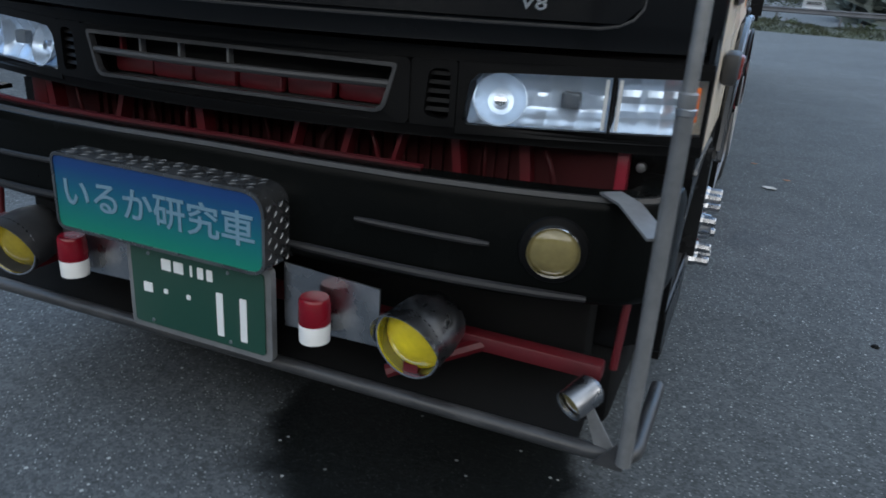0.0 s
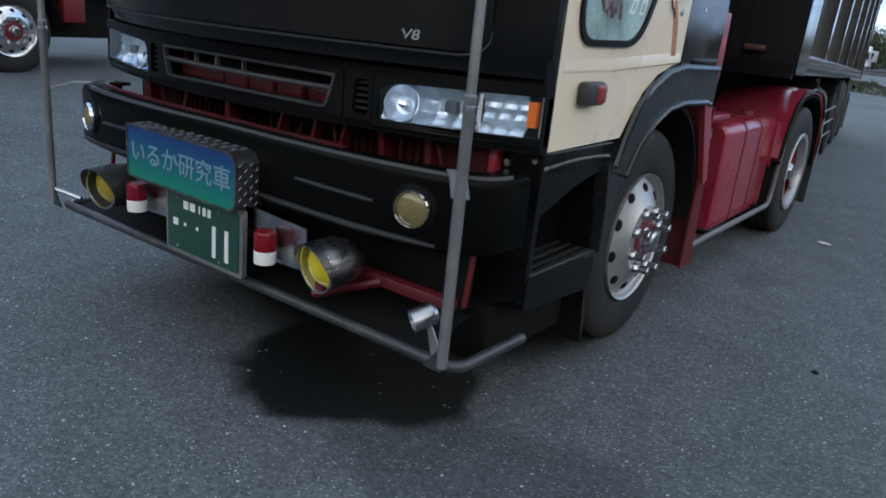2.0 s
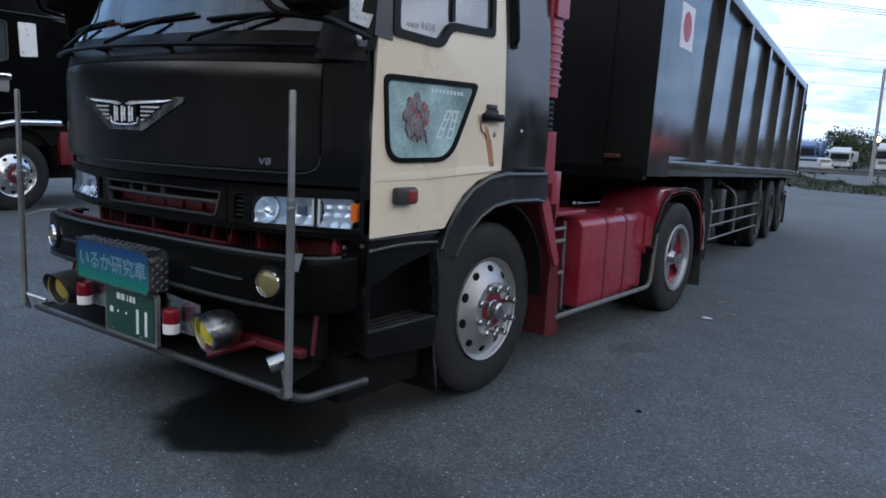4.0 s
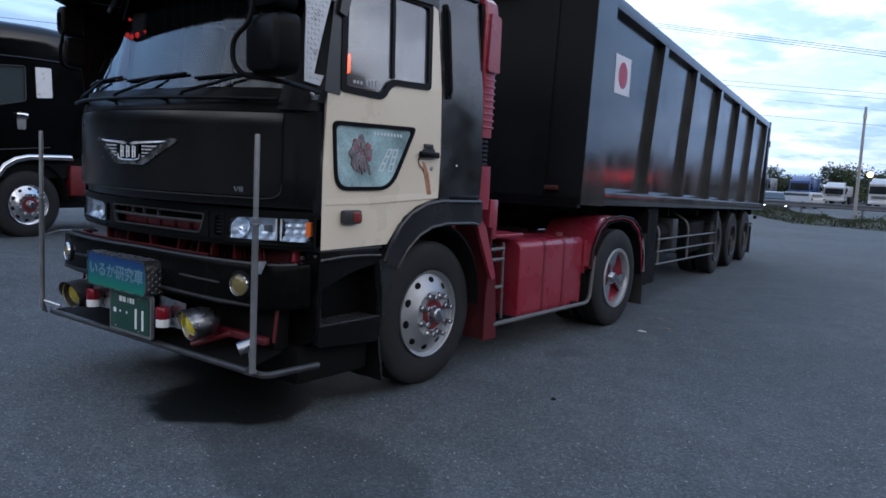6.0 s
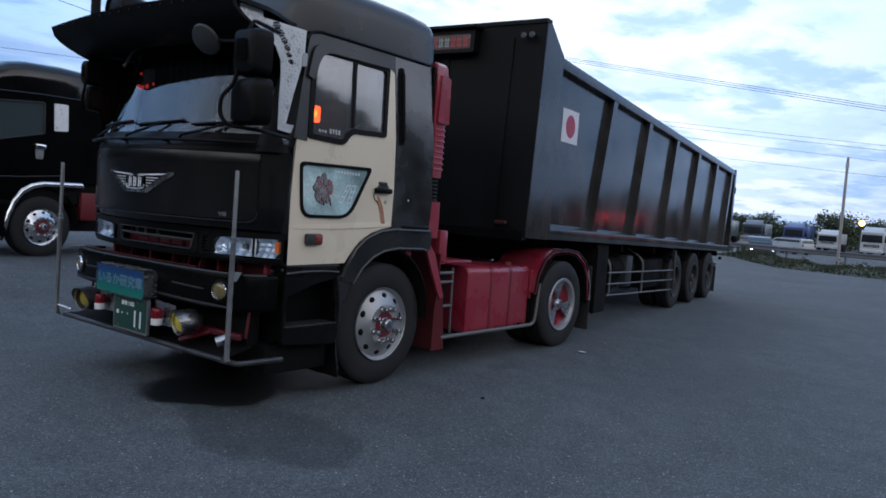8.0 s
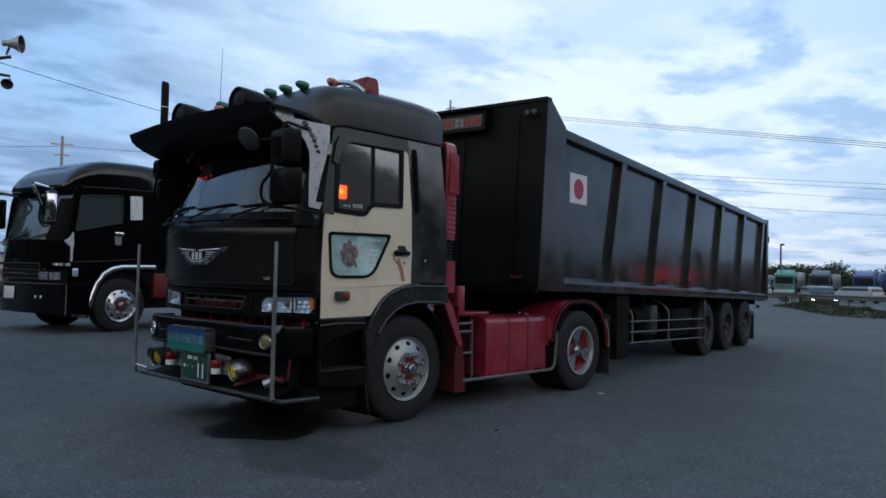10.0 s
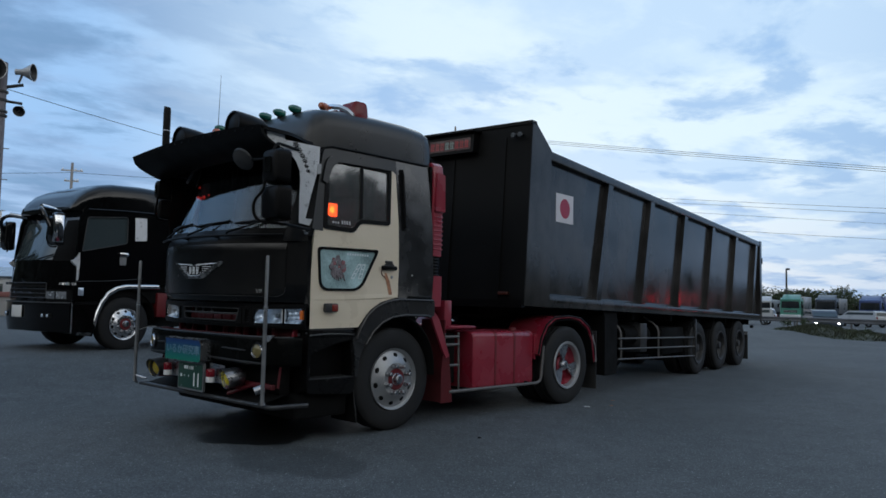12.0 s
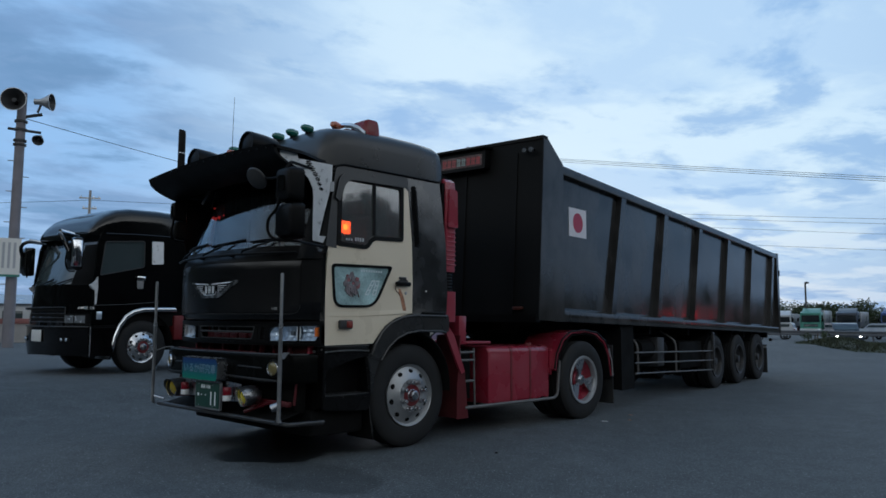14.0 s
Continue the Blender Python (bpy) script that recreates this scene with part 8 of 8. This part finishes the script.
def pole(x, y, h, r, label, arms=(), mat=CONCRETE, name="utility_pole"):
    t = thing(name, pose(x, y, ground_z(x, y)), label, "pole")
    part("shaft", tube(BM(), [(0, 0, -0.2), (0, 0, h * 0.5), (0, 0, h)], [r, r * 0.85, r * 0.7], 14), mat, t)
    for z, w in arms:
        part("cross_arm", box(BM(), -w / 2, w / 2, -0.06, 0.06, z - 0.05, z + 0.05), GALV, t)
        for x_ in (-w * 0.42, 0.25, w * 0.42):
            part("insulator", lathe(BM(), [(0.0, 0.0), (0.05, 0.0), (0.03, 0.12), (0.0, 0.16)], (x_, 0, z + 0.05), (0, 0, 1), seg=10), WHITE, t)
    return t


px, py = at_bearing(9.05, 44.5, (5.28, -3.06))
p = pole(px, py, 5.9, 0.09, "plain concrete pole on the verge")
part("pole_band", lathe(BM(), [(0.07, 0), (0.09, 0.01), (0.09, 0.25), (0.07, 0.26)], (0, 0, 5.3), (0, 0, 1), seg=14), GALV, p)
px, py = at_bearing(70.1, 62)
p = pole(px, py, 10.8, 0.13, "distant utility pole with a cross-arm", ((10.2, 1.5), (9.4, 1.0)))
p.rotation_euler[2] = radians(60)
px, py = at_bearing(17.98, 100)
lp = thing("park_lamp", pose(px, py, ground_z(px, py)), "slim dark lamp mast with one head", "lamp")
part("mast", tube(BM(), [(0, 0, -0.2), (0, 0, 6.2)], [0.13, 0.10], 10), GREY_PLASTIC, lp)
part("lamp_head", lathe(BM(), [(0.0, 0.16), (0.22, 0.1), (0.28, 0.0), (0.2, -0.1), (0.0, -0.12)], (0.18, 0, 6.25), (0, 0, 1), seg=14), GREY_PLASTIC, lp)
px, py = at_bearing(7.95, 88, (5.28, -3.06))
sl = thing("sodium_lamp", pose(px, py, ground_z(px, py)), "lit yellow floodlight on a short mast", "lamp")
part("mast", tube(BM(), [(0, 0, -0.2), (0, 0, 3.25)], 0.07, 8), GREY_PLASTIC, sl)
part("lamp_head", box(BM(), -0.3, 0.3, -0.12, 0.25, 3.2, 3.65, 0.04), GREY_PLASTIC, sl)
part("lamp_glass", lathe(BM(), [(0.0, 0.06), (0.20, 0.04), (0.28, 0.0)], (0.05, -0.13, 3.42), (0.05, -1, 0), seg=18), SODIUM, sl)


# loudspeaker pole beside the parked truck
sp_x, sp_y = at_bearing(74.6, 30)
sp = thing("loudspeaker_pole", pose(sp_x, sp_y, ground_z(sp_x, sp_y)), "brown-grey pole with horn loudspeakers and a notice board", "pole")
part("shaft", tube(BM(), [(0, 0, -0.2), (0, 0, 9.1)], [0.19, 0.15], 16), TIMBER_POLE, sp)
# local axes of the pole: r to the viewer's right, f to the viewer
va = radians(74.6)
rr_, ff_ = Vector((math.cos(va), math.sin(va), 0)), Vector((math.sin(va), -math.cos(va), 0))
UPV = Vector((0, 0, 1))


def horn(c, axis, mouth, length, name="horn_speaker"):
    h = part(name, lathe(BM(), [(mouth * 0.94, length), (mouth, length * 1.0), (mouth * 0.97, length * 0.96), (mouth * 0.62, length * 0.55), (mouth * 0.36, length * 0.2), (mouth * 0.32, 0.0), (mouth * 0.34, -length * 0.25), (0.0, -length * 0.28)], c, axis, seg=24), GALV, sp, "pale grey horn loudspeaker")
    part("horn_cone", lathe(BM(), [(mouth * 0.93, length * 0.98), (mouth * 0.5, length * 0.5), (mouth * 0.2, length * 0.3), (mouth * 0.18, length * 0.8), (0.0, length * 0.85)], c, axis, seg=24), GREY_PLASTIC, h)


horn(UPV * 8.65 + ff_ * 0.1 - rr_ * 0.15, ff_ * 1.0 - rr_ * 0.25 + UPV * 0.05, 0.42, 0.55)
horn(UPV * 8.85 + rr_ * 0.50, rr_ * 1.0 + ff_ * 0.45, 0.32, 0.48)
horn(UPV * 7.55 + rr_ * 0.62, ff_ * 0.7 - rr_ * 0.2 - UPV * 0.5, 0.20, 0.30, "flood_lamp")
part("speaker_arm", tube(BM(), [UPV * 8.2, UPV * 8.4 + rr_ * 0.65], 0.06, 8), GREY_PLASTIC, sp)
part("arm_stay", tube(BM(), [UPV * 8.45 + rr_ * 0.5, UPV * 8.85 + rr_ * 0.62], 0.04, 8), GREY_PLASTIC, sp)
part("lower_arm", tube(BM(), [UPV * 7.75 - rr_ * 0.4, UPV * 7.72 + rr_ * 0.65], 0.05, 8), GREY_PLASTIC, sp)
for z in (7.15, 7.3, 7.7, 8.0):
    part("pole_clamp", lathe(BM(), [(0.185, 0.0), (0.215, 0.01), (0.215, 0.08), (0.185, 0.09)], (0, 0, z), (0, 0, 1), seg=16), GREY_PLASTIC, sp)
for k in range(9):
    part("climbing_peg", tube(BM(), [UPV * (2.2 + 0.55 * k), UPV * (2.2 + 0.55 * k) + rr_ * (0.34 if k % 2 else -0.34)], 0.018, 6), GALV, sp)
board = lambda u, v, d: tuple(rr_ * u + UPV * v + ff_ * (0.26 + d))
nb = part("notice_board", plate(BM(), [(-0.62, 2.45), (0.24, 2.45), (0.24, 3.80), (-0.62, 3.80)], board, 0.0, 0.04), WHITE, sp, "white notice board with unreadable writing")
INK = material("grey_print", (0.40, 0.42, 0.45), 0.6, vary=0.1, bump=0.0)
for k in range(4):
    part("notice_bar", plate(BM(), [(-0.50 + 0.17 * k, 2.75), (-0.42 + 0.17 * k, 2.75), (-0.42 + 0.17 * k, 3.65), (-0.50 + 0.17 * k, 3.65)], board, 0.04, 0.045), INK, nb)
part("notice_band", plate(BM(), [(-0.62, 2.45), (0.24, 2.45), (0.24, 2.53), (-0.62, 2.53)], board, 0.04, 0.046), P_GREEN, nb)

# low wall and pale sheds beyond the parked truck
wx, wy = at_bearing(74, 36)
wall_dir = pose(wx, wy, ground_z(wx, wy), 0, 0, 74)
bw = thing("boundary_wall", wall_dir, "low concrete wall with a faded red coping", "wall", kind="structure")
part("wall_body", box(BM(), -14, 20, -0.1, 0.1, -0.3, 0.78, 0.02), CONCRETE, bw)
part("coping", box(BM(), -14, 20, -0.16, 0.16, 0.782, 1.0, 0.02), material("faded_red_coping", (0.24, 0.10, 0.09), 0.8, vary=0.25, scale=2), bw)
sx_, sy_ = at_bearing(75.5, 58)
shed = thing("pale_shed", pose(sx_, sy_, ground_z(sx_, sy_), 0, 0, 75), "long pale low shed behind the wall", "building")
part("shed_wall", box(BM(), -10, 9, 0, 6, -0.3, 2.0, 0.03), P_WHITE, shed)
part("shed_roof", plate(BM(), [(-0.5, 2.0), (6.5, 2.0), (3.0, 2.7)], lambda u, v, d: (d, u, v), -10.4, 9.4), P_SILVER, shed)
for x in spread(-8.5, 7.5, 6):
    part("shed_window", box(BM(), x - 0.6, x + 0.6, -0.04, 0.02, 0.8, 1.5, 0.01), DGLASS, shed)


# overhead wires and the poles that carry them
def cable(a, b, sag, r, name="overhead_wire", label="thin dark overhead wire"):
    a, b = Vector(a), Vector(b)
    pts = [a.lerp(b, t) - Vector((0, 0, sag * 4 * t * (1 - t))) for t in spread(0, 1, 25)]
    return tagged(part(name, tube(BM(), pts, r, 5), WIRE), label, "wire", "overhead wires")


def sky_point(az, el, d):
    x, y = at_bearing(az, d)
    return Vector((x, y, 1.32 + d * math.tan(radians(el))))


def stretch(a, b, k0, k1):
    return a + (b - a) * k0, a + (b - a) * k1


for (az0, el0), (az1, el1), d0, d1, offs in (((34.66, 12.27), (13.06, 9.79), 80, 66, (0, 0.18, 0.34)), ((25.14, 7.69), (13.03, 6.85), 95, 88, (0, 0.5)), ((21.33, 5.61), (13.11, 5.08), 100, 95, (0,))):
    a, b = stretch(sky_point(az0, el0, d0), sky_point(az1, el1, d1), -0.5, 4.6)
    for o in offs:
        cable(a + Vector((0, 0, o)), b + Vector((0, 0, o)), 0.5, 0.020)
    for q in (a, b):
        pole(q.x, q.y + 0.3, q.z - ground_z(q.x, q.y) + 1.2, 0.17, "distant concrete utility pole", ((q.z - ground_z(q.x, q.y) + 0.2, 1.4),))
WE = at_bearing(42, 64)
cable(Vector((sp_x, sp_y, ground_z(sp_x, sp_y) + 8.2)), Vector((WE[0], WE[1], 9.6)), 0.5, 0.013)
tx, ty = at_bearing(70.1, 62)
cable((tx, ty, 10.35), (tx + 120, ty + 225, 15.0), 1.0, 0.016)
cable((tx, ty, 10.35), (tx - 40, ty - 45, 11.0), 1.0, 0.016)
pole(WE[0], WE[1] + 0.2, 9.9, 0.17, "distant concrete utility pole")
pole(tx + 120, ty + 225, 16.0, 0.17, "distant concrete utility pole")
pole(tx - 40, ty - 45, 12.2, 0.17, "distant concrete utility pole")


# wooded slope that the windows mirror, behind the camera's stand
def wooded_slope():
    random.seed(77)
    vs, fs = [], []
    for k in range(57000):
        az = random.uniform(-3, -274)
        d = random.uniform(66, 84)
        rise = smooth01((-az - 18) / 34)
        # the unseen stretch past -110 is added to darken the bonnet's reflections
        crest = d * math.tan(radians(2.4 + 16.6 * rise * (0.85 if az < -110 else 1.0))) + 0.9 * math.sin(az * 0.5) + 0.6 * math.sin(az * 1.3) + 0.35 * math.sin(az * 4.1)
        share = random.random() ** 0.4
        z = crest * share + random.uniform(-0.5, 0.4)
        x, y = at_bearing(az, d, (3.0, 0.0))
        p = Vector((x, y, z))
        n = Vector((random.gauss(0, 1), random.gauss(0, 1), random.gauss(0, 1))).normalized()
        u, v = frame_of(n)
        sz = random.uniform(0.35, 0.8) + 1.5 * (1 - share)
        i = len(vs)
        vs += [p + u * sz, p + v * sz * 0.8, p - u * sz, p - v * sz * 0.7 + n * sz * 0.4]
        fs += [(i, i + 1, i + 2), (i, i + 2, i + 3)]
    me = bpy.data.meshes.new("far_woods")
    me.from_pydata(vs, [], fs)
    me.materials.append(HAZED_LEAF)
    tagged(new("far_woods", me), "dark wooded slope beyond the lorry park", "woods", kind="stuff")


wooded_slope()
tl = far_truck(10.4, 54.5, P_DARK, P_DARK, 3.0, "dark lorry on the road with lit red tail lamps", 176)
for x in (-0.95, 0.45):
    part("tail_lamp", box(BM(), x, x + 0.34, 7.60, 7.66, 2.15, 2.33, 0.02), TAIL_LIT, tl, "lit red tail lamp")
